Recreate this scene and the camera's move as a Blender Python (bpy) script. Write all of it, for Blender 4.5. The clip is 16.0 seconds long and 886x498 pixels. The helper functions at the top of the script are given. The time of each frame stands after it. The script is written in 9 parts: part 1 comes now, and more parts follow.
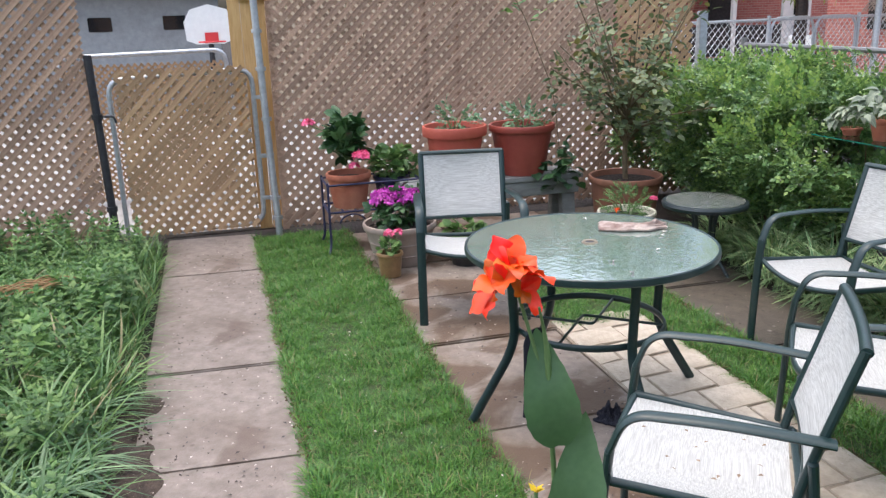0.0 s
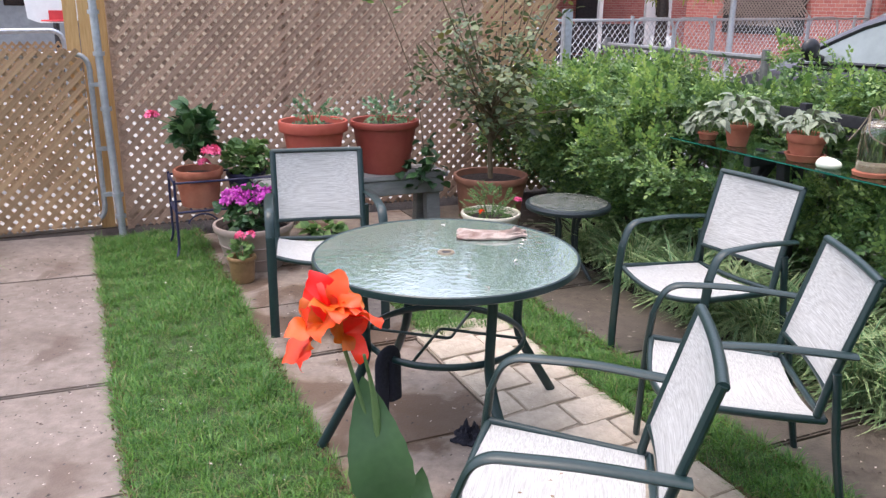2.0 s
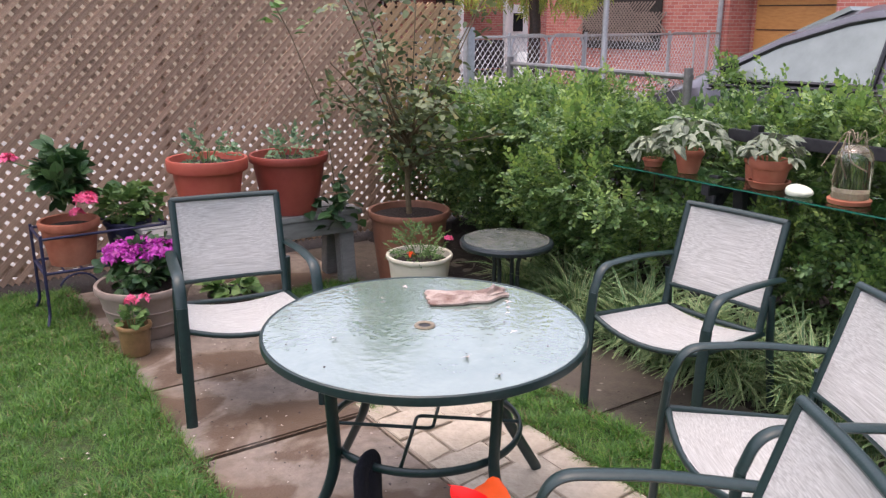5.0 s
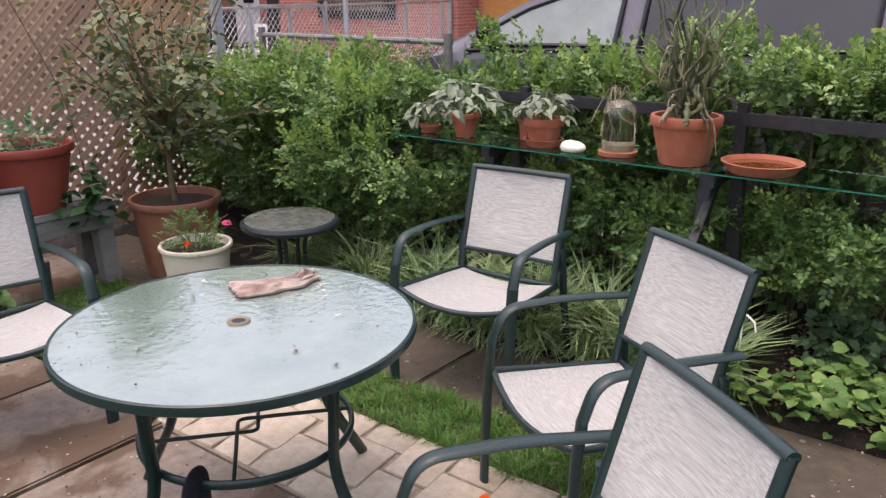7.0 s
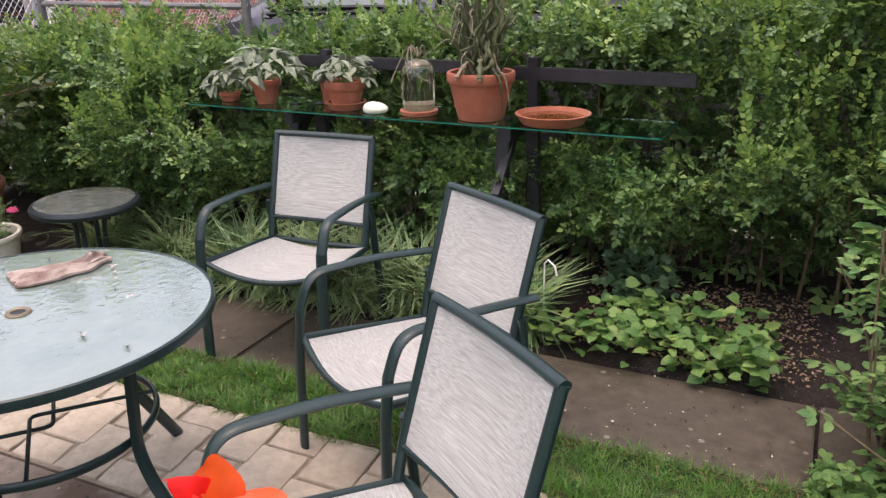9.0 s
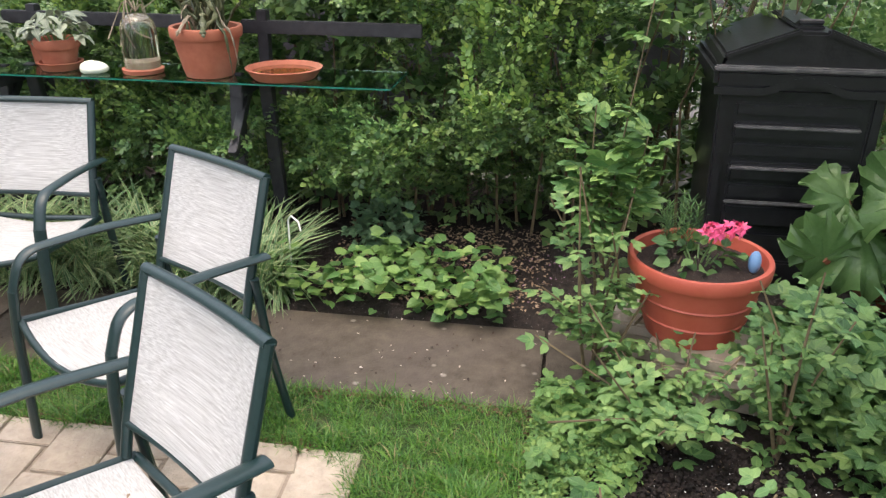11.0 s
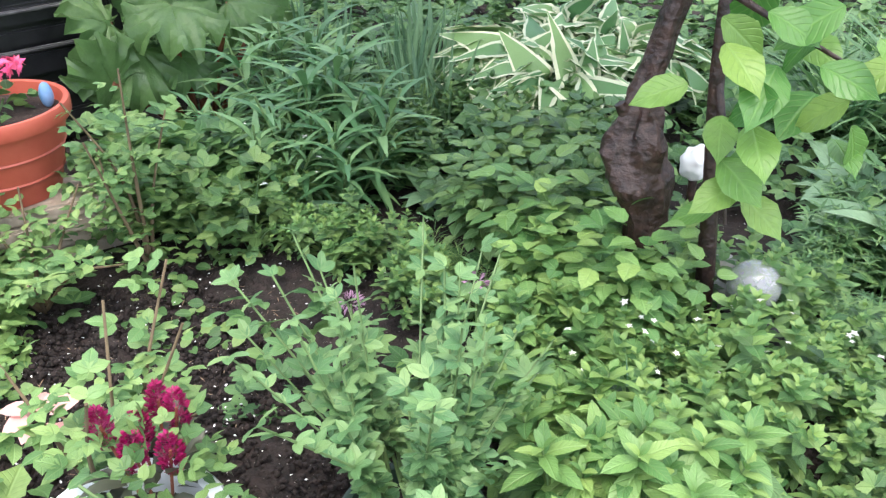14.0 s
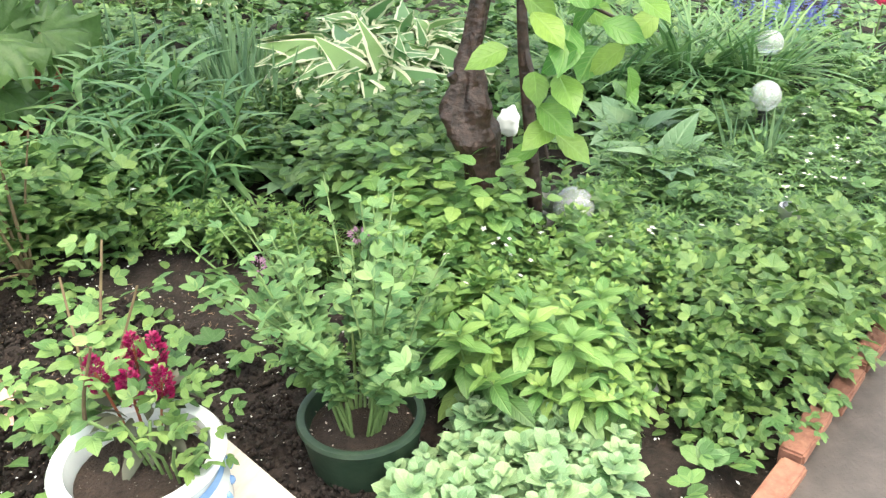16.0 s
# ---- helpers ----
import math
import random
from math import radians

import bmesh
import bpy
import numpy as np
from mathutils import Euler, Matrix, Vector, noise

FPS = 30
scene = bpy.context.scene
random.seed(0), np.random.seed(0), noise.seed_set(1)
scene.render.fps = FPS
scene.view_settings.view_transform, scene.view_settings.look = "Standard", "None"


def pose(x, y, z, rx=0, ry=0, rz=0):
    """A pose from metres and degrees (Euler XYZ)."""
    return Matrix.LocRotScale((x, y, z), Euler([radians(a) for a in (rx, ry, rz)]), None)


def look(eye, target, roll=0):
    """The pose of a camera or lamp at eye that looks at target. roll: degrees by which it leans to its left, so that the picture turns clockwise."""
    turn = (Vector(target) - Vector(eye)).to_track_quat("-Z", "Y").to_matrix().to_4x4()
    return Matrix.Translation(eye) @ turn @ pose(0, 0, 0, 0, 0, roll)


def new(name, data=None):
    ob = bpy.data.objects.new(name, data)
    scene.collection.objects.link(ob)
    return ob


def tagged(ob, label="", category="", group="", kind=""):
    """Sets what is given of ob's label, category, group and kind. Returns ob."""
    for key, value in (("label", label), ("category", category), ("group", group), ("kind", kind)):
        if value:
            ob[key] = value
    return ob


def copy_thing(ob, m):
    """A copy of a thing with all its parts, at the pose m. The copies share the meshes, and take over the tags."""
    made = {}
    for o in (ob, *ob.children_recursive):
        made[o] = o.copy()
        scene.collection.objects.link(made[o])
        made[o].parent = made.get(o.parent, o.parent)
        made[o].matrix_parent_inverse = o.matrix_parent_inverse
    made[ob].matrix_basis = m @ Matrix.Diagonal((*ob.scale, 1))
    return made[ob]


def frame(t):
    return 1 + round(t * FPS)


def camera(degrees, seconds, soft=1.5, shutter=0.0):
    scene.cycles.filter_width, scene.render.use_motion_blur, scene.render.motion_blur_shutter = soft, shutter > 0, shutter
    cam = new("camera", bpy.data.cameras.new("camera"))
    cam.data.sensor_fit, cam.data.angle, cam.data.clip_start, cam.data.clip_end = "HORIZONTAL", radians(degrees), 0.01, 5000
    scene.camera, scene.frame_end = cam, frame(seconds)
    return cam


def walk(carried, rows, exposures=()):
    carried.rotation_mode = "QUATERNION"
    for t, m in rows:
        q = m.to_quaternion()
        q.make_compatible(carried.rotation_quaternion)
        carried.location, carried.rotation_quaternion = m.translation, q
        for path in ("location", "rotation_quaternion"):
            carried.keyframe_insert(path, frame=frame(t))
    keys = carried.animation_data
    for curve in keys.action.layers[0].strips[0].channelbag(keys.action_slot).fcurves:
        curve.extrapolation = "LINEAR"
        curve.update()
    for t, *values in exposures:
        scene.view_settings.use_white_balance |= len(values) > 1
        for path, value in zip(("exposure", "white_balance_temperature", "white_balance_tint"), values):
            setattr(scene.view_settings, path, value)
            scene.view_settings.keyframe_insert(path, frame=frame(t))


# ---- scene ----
cam = camera(57.0, 16.0, soft=1.35)
PATH = [
    (0, (0.031, 0.332, 1.659), (0.534, 2.188, 1.106), -1.8),
    (0.5, (0.075, 0.359, 1.689), (0.764, 2.153, 1.138), -1.6),
    (1, (0.139, 0.419, 1.69), (0.905, 2.197, 1.186), -0.6),
    (1.5, (0.177, 0.463, 1.677), (0.936, 2.236, 1.147), 0.6),
    (2, (0.214, 0.543, 1.669), (0.998, 2.29, 1.089), 0.6),
    (2.5, (0.193, 0.691, 1.682), (1.095, 2.391, 1.136), 0.2),
    (3, (0.12, 0.826, 1.683), (1.097, 2.484, 1.139), -0.9),
    (3.2, (0.107, 0.869, 1.677), (1.078, 2.525, 1.118), -1.1),
    (5.3, (0.135, 1.355, 1.678), (1.281, 2.908, 1.155), 0.8),
    (5.5, (0.112, 1.416, 1.677), (1.347, 2.906, 1.174), -0.4),
    (6, (0.069, 1.491, 1.671), (1.441, 2.851, 1.152), -0.1),
    (6.5, (0.078, 1.499, 1.662), (1.522, 2.764, 1.101), 0.0),
    (7, (0.081, 1.503, 1.651), (1.593, 2.665, 1.047), -0.4),
    (7.5, (0.102, 1.49, 1.64), (1.668, 2.553, 0.993), -0.3),
    (8, (0.112, 1.469, 1.636), (1.712, 2.472, 0.979), -0.5),
    (8.2, (0.115, 1.46, 1.638), (1.737, 2.425, 0.976), -0.7),
    (10.3, (0.163, 1.288, 1.638), (1.947, 1.808, 0.898), -0.9),
    (10.5, (0.166, 1.275, 1.637), (1.96, 1.739, 0.885), -0.8),
    (11, (0.16, 1.238, 1.659), (1.969, 1.529, 0.857), 0.2),
    (11.5, (0.182, 1.145, 1.636), (2.009, 1.23, 0.825), 0.8),
    (12, (0.182, 1.114, 1.609), (1.992, 0.894, 0.786), 2.3),
    (12.5, (0.192, 1.141, 1.542), (1.9, 0.635, 0.634), 2.1),
    (13, (0.181, 1.215, 1.407), (1.75, 0.435, 0.443), -0.3),
    (13.5, (0.162, 1.261, 1.383), (1.553, 0.251, 0.361), -0.4),
    (14, (0.134, 1.295, 1.378), (1.429, 0.155, 0.365), -0.8),
    (14.5, (0.069, 1.368, 1.359), (1.267, 0.126, 0.348), -0.6),
    (15, (0.002, 1.507, 1.386), (1.087, 0.185, 0.35), 0.5),
    (15.5, (-0.021, 1.64, 1.4), (1.048, 0.261, 0.423), 0.1),
    (16, (0.047, 1.79, 1.398), (0.96, 0.299, 0.428), -1.3),
]
EXPOSURES = [(0.0, 0.90, 6000, 10), (0.5, 0.76, 6050, 13), (1.0, 0.80, 6050, 14), (2.5, 1.02, 6100, 17), (5.5, 0.63, 6450, 20), (6.0, 0.57, 6500, 20), (6.5, 0.61, 6550, 20), (8.0, 0.56, 6750, 22), (10.5, 0.84, 6500, 13), (11.5, 1.27, 6500, 11), (12.0, 1.5, 6000, 8), (13.0, 1.7, 5550, 7), (13.5, 1.62, 5750, 11), (14.0, 1.62, 6100, 12), (15.0, 1.8, 7300, 11), (15.5, 1.82, 7200, 4), (16.0, 1.86, 7000, 3)]
walk(cam, [(t, look(eye, target, roll)) for t, eye, target, roll in PATH], EXPOSURES)

# ---- world, sun, exposure ----
world = bpy.data.worlds.new("sky")
scene.world = world
world.use_nodes = True
wn = world.node_tree.nodes
sky = wn.new("ShaderNodeTexSky")
sky.sky_type = "NISHITA"
sky.sun_disc = False
sky.sun_elevation, sky.sun_rotation = radians(77), radians(297)
sky.air_density, sky.dust_density, sky.ozone_density = 1.0, 6.0, 0.6
wn["Background"].inputs[1].default_value = 0.15
world.node_tree.links.new(sky.outputs[0], wn["Background"].inputs[0])
sun_data = bpy.data.lights.new("sun", "SUN")
sun_data.energy, sun_data.angle, sun_data.color = 1.4, radians(150), (1.0, 0.985, 0.95)
sun = new("sun", sun_data)
sun.matrix_world = look((1.5 - 12 * 0.2, 2.5 + 12 * 0.1, 12 * 0.975), (1.5, 2.5, 0.0))

# ---- materials ----
def mat(name, c1, c2, scale=18.0, rough=0.7, metal=0.0, bump=0.15, large=0.0, dark=(0.05, 0.04, 0.03), stretch=(1, 1, 1), spec=0.5,
        vary=0.0, bump_scale=None, spots=None, spot_col=None, coat=0.0, stain=None):
    """Two-scale mottled surface: fine grain c1-c2, large stains towards dark, per-piece variation."""
    m = bpy.data.materials.new(name)
    m.use_nodes = True
    nt = m.node_tree
    n, l = nt.nodes, nt.links
    b = n["Principled BSDF"]
    tc = n.new("ShaderNodeTexCoord")
    mp = n.new("ShaderNodeMapping")
    mp.inputs["Scale"].default_value = stretch
    l.new(tc.outputs["Object"], mp.inputs[0])
    nz = n.new("ShaderNodeTexNoise")
    nz.inputs["Scale"].default_value, nz.inputs["Detail"].default_value, nz.inputs["Roughness"].default_value = scale, 6.0, 0.65
    l.new(mp.outputs[0], nz.inputs["Vector"])
    rp = n.new("ShaderNodeValToRGB")
    rp.color_ramp.elements[0].position, rp.color_ramp.elements[1].position = 0.32, 0.68
    rp.color_ramp.elements[0].color, rp.color_ramp.elements[1].color = (*c1, 1), (*c2, 1)
    l.new(nz.outputs["Fac"], rp.inputs[0])
    out = rp.outputs[0]
    if large > 0:
        n2 = n.new("ShaderNodeTexNoise")
        n2.inputs["Scale"].default_value, n2.inputs["Detail"].default_value = 2.3, 5.0
        l.new(tc.outputs["Object"], n2.inputs["Vector"])
        r2 = n.new("ShaderNodeValToRGB")
        r2.color_ramp.elements[0].position, r2.color_ramp.elements[1].position = 0.45, 0.72
        r2.color_ramp.elements[0].color, r2.color_ramp.elements[1].color = (0, 0, 0, 1), (large, large, large, 1)
        l.new(n2.outputs["Fac"], r2.inputs[0])
        mx = n.new("ShaderNodeMix")
        mx.data_type = "RGBA"
        l.new(r2.outputs[0], mx.inputs["Factor"])
        l.new(out, mx.inputs["A"])
        mx.inputs["B"].default_value = (*dark, 1)
        out = mx.outputs["Result"]
    if stain:
        ns = n.new("ShaderNodeTexNoise")
        ns.inputs["Scale"].default_value, ns.inputs["Detail"].default_value, ns.inputs["Distortion"].default_value = stain[1], 7.0, 0.6
        l.new(tc.outputs["Object"], ns.inputs["Vector"])
        rs = n.new("ShaderNodeValToRGB")
        rs.color_ramp.elements[0].position, rs.color_ramp.elements[1].position = stain[2], stain[2] + 0.05
        rs.color_ramp.elements[0].color, rs.color_ramp.elements[1].color = (0, 0, 0, 1), (stain[3], stain[3], stain[3], 1)
        l.new(ns.outputs["Fac"], rs.inputs[0])
        m4 = n.new("ShaderNodeMix")
        m4.data_type = "RGBA"
        l.new(rs.outputs[0], m4.inputs["Factor"])
        l.new(out, m4.inputs["A"])
        m4.inputs["B"].default_value = (*stain[0], 1)
        out = m4.outputs["Result"]
    if spots:
        vo = n.new("ShaderNodeTexVoronoi")
        vo.inputs["Scale"].default_value = spots
        l.new(tc.outputs["Object"], vo.inputs["Vector"])
        r3 = n.new("ShaderNodeValToRGB")
        r3.color_ramp.elements[0].position, r3.color_ramp.elements[1].position = 0.06, 0.12
        r3.color_ramp.elements[0].color, r3.color_ramp.elements[1].color = (0.8, 0.8, 0.8, 1), (0, 0, 0, 1)
        l.new(vo.outputs["Distance"], r3.inputs[0])
        m3 = n.new("ShaderNodeMix")
        m3.data_type = "RGBA"
        l.new(r3.outputs[0], m3.inputs["Factor"])
        l.new(out, m3.inputs["A"])
        m3.inputs["B"].default_value = (*spot_col, 1)
        out = m3.outputs["Result"]
    if vary > 0:
        oi = n.new("ShaderNodeObjectInfo")
        hs = n.new("ShaderNodeHueSaturation")
        mr = n.new("ShaderNodeMapRange")
        mr.inputs["To Min"].default_value, mr.inputs["To Max"].default_value = 1 - vary, 1 + vary
        l.new(oi.outputs["Random"], mr.inputs["Value"])
        l.new(mr.outputs[0], hs.inputs["Value"])
        l.new(out, hs.inputs["Color"])
        out = hs.outputs[0]
    l.new(out, b.inputs["Base Color"])
    b.inputs["Roughness"].default_value, b.inputs["Metallic"].default_value = rough, metal
    b.inputs["Specular IOR Level"].default_value = spec
    b.inputs["Coat Weight"].default_value = coat
    if bump > 0:
        nb = n.new("ShaderNodeTexNoise")
        nb.inputs["Scale"].default_value, nb.inputs["Detail"].default_value = bump_scale or scale * 3, 4.0
        l.new(mp.outputs[0], nb.inputs["Vector"])
        bp = n.new("ShaderNodeBump")
        bp.inputs["Strength"].default_value, bp.inputs["Distance"].default_value = bump, 0.01
        l.new(nb.outputs["Fac"], bp.inputs["Height"])
        l.new(bp.outputs[0], b.inputs["Normal"])
    return m


def leaf_mat(name, col, var=0.35, trans=0.35, rough=0.45, hue=0.03, dead=None, tint=(1.12, 1.1, 1.25), bump=0.0, veins=0.0):
    """Leaf: coloured by island, glossy skin, light shining through."""
    m = bpy.data.materials.new(name)
    m.use_nodes = True
    nt = m.node_tree
    n, l = nt.nodes, nt.links
    b, o = n["Principled BSDF"], n["Material Output"]
    g = n.new("ShaderNodeNewGeometry")
    hs = n.new("ShaderNodeHueSaturation")
    hs.inputs["Color"].default_value = (col[0] * tint[0], col[1] * tint[1], col[2] * tint[2], 1)
    mr = n.new("ShaderNodeMapRange")
    mr.inputs["To Min"].default_value, mr.inputs["To Max"].default_value = 1 - var, 1 + var
    oi = n.new("ShaderNodeObjectInfo")
    ad = n.new("ShaderNodeMath")
    l.new(g.outputs["Random Per Island"], ad.inputs[0])
    l.new(oi.outputs["Random"], ad.inputs[1])
    fr = n.new("ShaderNodeMath")
    fr.operation = "FRACT"
    l.new(ad.outputs[0], fr.inputs[0])
    l.new(fr.outputs[0], mr.inputs["Value"])
    l.new(mr.outputs[0], hs.inputs["Value"])
    mh = n.new("ShaderNodeMapRange")
    mh.inputs["To Min"].default_value, mh.inputs["To Max"].default_value = 0.5 + hue, 0.5 - hue
    l.new(fr.outputs[0], mh.inputs["Value"])
    l.new(mh.outputs[0], hs.inputs["Hue"])
    tc = n.new("ShaderNodeTexCoord")
    nz = n.new("ShaderNodeTexNoise")
    nz.inputs["Scale"].default_value, nz.inputs["Detail"].default_value = 60.0, 3.0
    l.new(tc.outputs["Object"], nz.inputs["Vector"])
    mx = n.new("ShaderNodeMix")
    mx.data_type, mx.blend_type = "RGBA", "MULTIPLY"
    mx.inputs["Factor"].default_value = 0.6
    r = n.new("ShaderNodeValToRGB")
    r.color_ramp.elements[0].color, r.color_ramp.elements[1].color = (0.55, 0.6, 0.5, 1), (1.25, 1.2, 1.1, 1)
    l.new(nz.outputs["Fac"], r.inputs[0])
    l.new(hs.outputs[0], mx.inputs["A"])
    l.new(r.outputs[0], mx.inputs["B"])
    out = mx.outputs["Result"]
    if dead:
        mg = n.new("ShaderNodeMath")
        mg.operation, mg.inputs[1].default_value = "GREATER_THAN", 1 - dead[0]
        l.new(fr.outputs[0], mg.inputs[0])
        md = n.new("ShaderNodeMix")
        md.data_type = "RGBA"
        l.new(mg.outputs[0], md.inputs["Factor"])
        l.new(out, md.inputs["A"])
        md.inputs["B"].default_value = (*dead[1], 1)
        out = md.outputs["Result"]
    if veins > 0:
        at = n.new("ShaderNodeAttribute")
        at.attribute_name = "leaf_place"
        sp = n.new("ShaderNodeSeparateXYZ")
        l.new(at.outputs["Vector"], sp.inputs[0])
        def op(kind, a, b_=None):
            q = n.new("ShaderNodeMath")
            q.operation = kind
            for i, x in enumerate((a, b_)):
                if x is not None:
                    if isinstance(x, float):
                        q.inputs[i].default_value = x
                    else:
                        l.new(x, q.inputs[i])
            return q.outputs[0]
        def line(x, width):
            q = n.new("ShaderNodeMapRange")
            q.interpolation_type = "SMOOTHSTEP"
            q.inputs["From Max"].default_value, q.inputs["To Min"].default_value, q.inputs["To Max"].default_value = width, 1.0, 0.0
            l.new(x, q.inputs["Value"])
            return q.outputs[0]
        across = op("ABSOLUTE", sp.outputs[0])
        slant = op("SUBTRACT", op("MULTIPLY", sp.outputs[1], 7.0), op("MULTIPLY", across, 2.2))
        rib = op("MAXIMUM", line(across, 0.14), op("MULTIPLY", line(op("PINGPONG", slant, 0.5), 0.16), 0.55))
        lv = n.new("ShaderNodeMix")
        lv.data_type, lv.blend_type = "RGBA", "MIX"
        l.new(op("MULTIPLY", rib, veins), lv.inputs["Factor"])
        l.new(out, lv.inputs["A"])
        lv.inputs["B"].default_value = (min(0.9, col[0] * tint[0] * 2.1), min(0.9, col[1] * tint[1] * 1.7), min(0.9, col[2] * tint[2] * 2.0), 1)
        out = lv.outputs["Result"]
        vb = n.new("ShaderNodeBump")
        vb.inputs["Strength"].default_value, vb.inputs["Distance"].default_value = 0.5, 0.004
        l.new(op("SUBTRACT", 1.0, rib), vb.inputs["Height"])
        l.new(vb.outputs[0], b.inputs["Normal"])
    l.new(out, b.inputs["Base Color"])
    b.inputs["Roughness"].default_value = rough
    if bump > 0:
        nb = n.new("ShaderNodeTexNoise")
        nb.inputs["Scale"].default_value, nb.inputs["Detail"].default_value = 45.0, 3.0
        l.new(tc.outputs["Object"], nb.inputs["Vector"])
        bp = n.new("ShaderNodeBump")
        bp.inputs["Strength"].default_value, bp.inputs["Distance"].default_value = bump, 0.02
        l.new(nb.outputs["Fac"], bp.inputs["Height"])
        l.new(bp.outputs[0], b.inputs["Normal"])
    t = n.new("ShaderNodeBsdfTranslucent")
    l.new(out, t.inputs[0])
    ms = n.new("ShaderNodeMixShader")
    ms.inputs[0].default_value = trans * 0.7
    l.new(b.outputs[0], ms.inputs[1])
    l.new(t.outputs[0], ms.inputs[2])
    l.new(ms.outputs[0], o.inputs[0])
    return m


M_soil = mat("soil", (0.007, 0.005, 0.004), (0.032, 0.021, 0.017), 30, 0.95, bump=1.0, bump_scale=70, large=0.3, dark=(0.015, 0.011, 0.009), spots=55, spot_col=(0.35, 0.33, 0.3))
M_turf = mat("turf", (0.025, 0.05, 0.010), (0.05, 0.065, 0.02), 25, 0.95, bump=0.8)
M_dirt = mat("damp_brown_soil", (0.028, 0.019, 0.014), (0.085, 0.058, 0.042), 45, 0.95, bump=0.9, bump_scale=90, large=0.4, dark=(0.03, 0.02, 0.015), spots=50, spot_col=(0.3, 0.26, 0.22))
M_conc = mat("concrete", (0.155, 0.125, 0.105), (0.255, 0.212, 0.182), 14, 0.8, bump=0.35, bump_scale=90, large=0.75, dark=(0.11, 0.08, 0.062), vary=0.08, spots=9, spot_col=(0.12, 0.09, 0.07), stain=((0.10, 0.068, 0.05), 1.9, 0.585, 0.6))
M_patio = mat("patio_concrete", (0.165, 0.132, 0.11), (0.285, 0.235, 0.195), 14, 0.75, bump=0.35, bump_scale=90, large=0.9, dark=(0.145, 0.093, 0.055), vary=0.08, spots=9, spot_col=(0.16, 0.12, 0.09), stain=((0.092, 0.054, 0.03), 2.1, 0.475, 0.8))
M_wet = mat("damp_concrete", (0.046, 0.037, 0.027), (0.115, 0.092, 0.068), 12, 0.6, bump=0.3, bump_scale=90, large=0.75, dark=(0.09, 0.072, 0.06), vary=0.06, spots=8, spot_col=(0.3, 0.27, 0.24))
M_soaked = mat("rain_dark_concrete", (0.032, 0.026, 0.024), (0.075, 0.062, 0.056), 12, 0.5, bump=0.3, bump_scale=90, large=0.6, dark=(0.05, 0.042, 0.038), vary=0.06, spots=8, spot_col=(0.2, 0.18, 0.16))
M_pale = mat("pale_paver", (0.37, 0.31, 0.245), (0.54, 0.47, 0.38), 16, 0.85, bump=0.5, bump_scale=80, large=0.6, dark=(0.3, 0.24, 0.17), vary=0.1)
M_brick = mat("clay_brick", (0.17, 0.072, 0.05), (0.27, 0.13, 0.088), 30, 0.9, bump=0.5, large=0.4, dark=(0.2, 0.12, 0.08), vary=0.15)
M_lattice = mat("lattice_wood", (0.31, 0.19, 0.13), (0.54, 0.37, 0.265), 9, 0.85, bump=0.3, stretch=(1, 8, 8), large=0.5, dark=(0.17, 0.095, 0.06), vary=0.24)
M_gate_wood = mat("gate_lattice_wood", (0.33, 0.20, 0.105), (0.52, 0.35, 0.2), 9, 0.8, bump=0.3, stretch=(1, 8, 8), large=0.4, dark=(0.2, 0.1, 0.055), vary=0.2)
M_newwood = mat("yellow_lumber", (0.5, 0.3, 0.11), (0.66, 0.43, 0.19), 10, 0.7, bump=0.2, stretch=(6, 6, 0.6), large=0.2, dark=(0.4, 0.22, 0.08))
M_boards = mat("weathered_tan_boards", (0.46, 0.35, 0.24), (0.62, 0.50, 0.36), 7, 0.8, bump=0.25, stretch=(6, 6, 0.5), large=0.4, dark=(0.36, 0.26, 0.17), vary=0.12)
M_galv = mat("galvanised_steel", (0.40, 0.42, 0.44), (0.56, 0.58, 0.61), 30, 0.45, 0.7, bump=0.05, large=0.35, dark=(0.25, 0.25, 0.26))
M_dullgalv = mat("dull_galvanised_steel", (0.16, 0.16, 0.165), (0.27, 0.27, 0.275), 30, 0.55, 0.5, bump=0.1, large=0.4, dark=(0.13, 0.1, 0.08))
M_blackpost = mat("black_painted_steel", (0.012, 0.012, 0.016), (0.03, 0.03, 0.035), 25, 0.5, bump=0.1)
M_green = mat("dark_green_powder_coat", (0.008, 0.023, 0.024), (0.014, 0.035, 0.035), 60, 0.33, bump=0.06, large=0.15, dark=(0.04, 0.055, 0.05))
M_darkcoat = mat("blackish_green_powder_coat", (0.010, 0.018, 0.022), (0.02, 0.03, 0.034), 60, 0.4, bump=0.06, large=0.15, dark=(0.04, 0.045, 0.045))
M_sling = mat("sling_fabric", (0.49, 0.485, 0.465), (0.84, 0.84, 0.825), 2.2, 0.8, bump=0.3, stretch=(3, 120, 120), bump_scale=14, large=0.12, dark=(0.5, 0.48, 0.44))
M_terra = mat("terracotta", (0.30, 0.085, 0.045), (0.41, 0.135, 0.075), 14, 0.75, bump=0.15, large=0.45, dark=(0.42, 0.24, 0.16))
M_terra2 = mat("orange_plastic_pot", (0.39, 0.075, 0.045), (0.47, 0.105, 0.066), 8, 0.5, bump=0.05, large=0.25, dark=(0.36, 0.12, 0.07))
M_brickred = mat("brick_red_plastic_pot", (0.22, 0.038, 0.027), (0.28, 0.058, 0.04), 8, 0.5, bump=0.05, large=0.25, dark=(0.22, 0.07, 0.05))
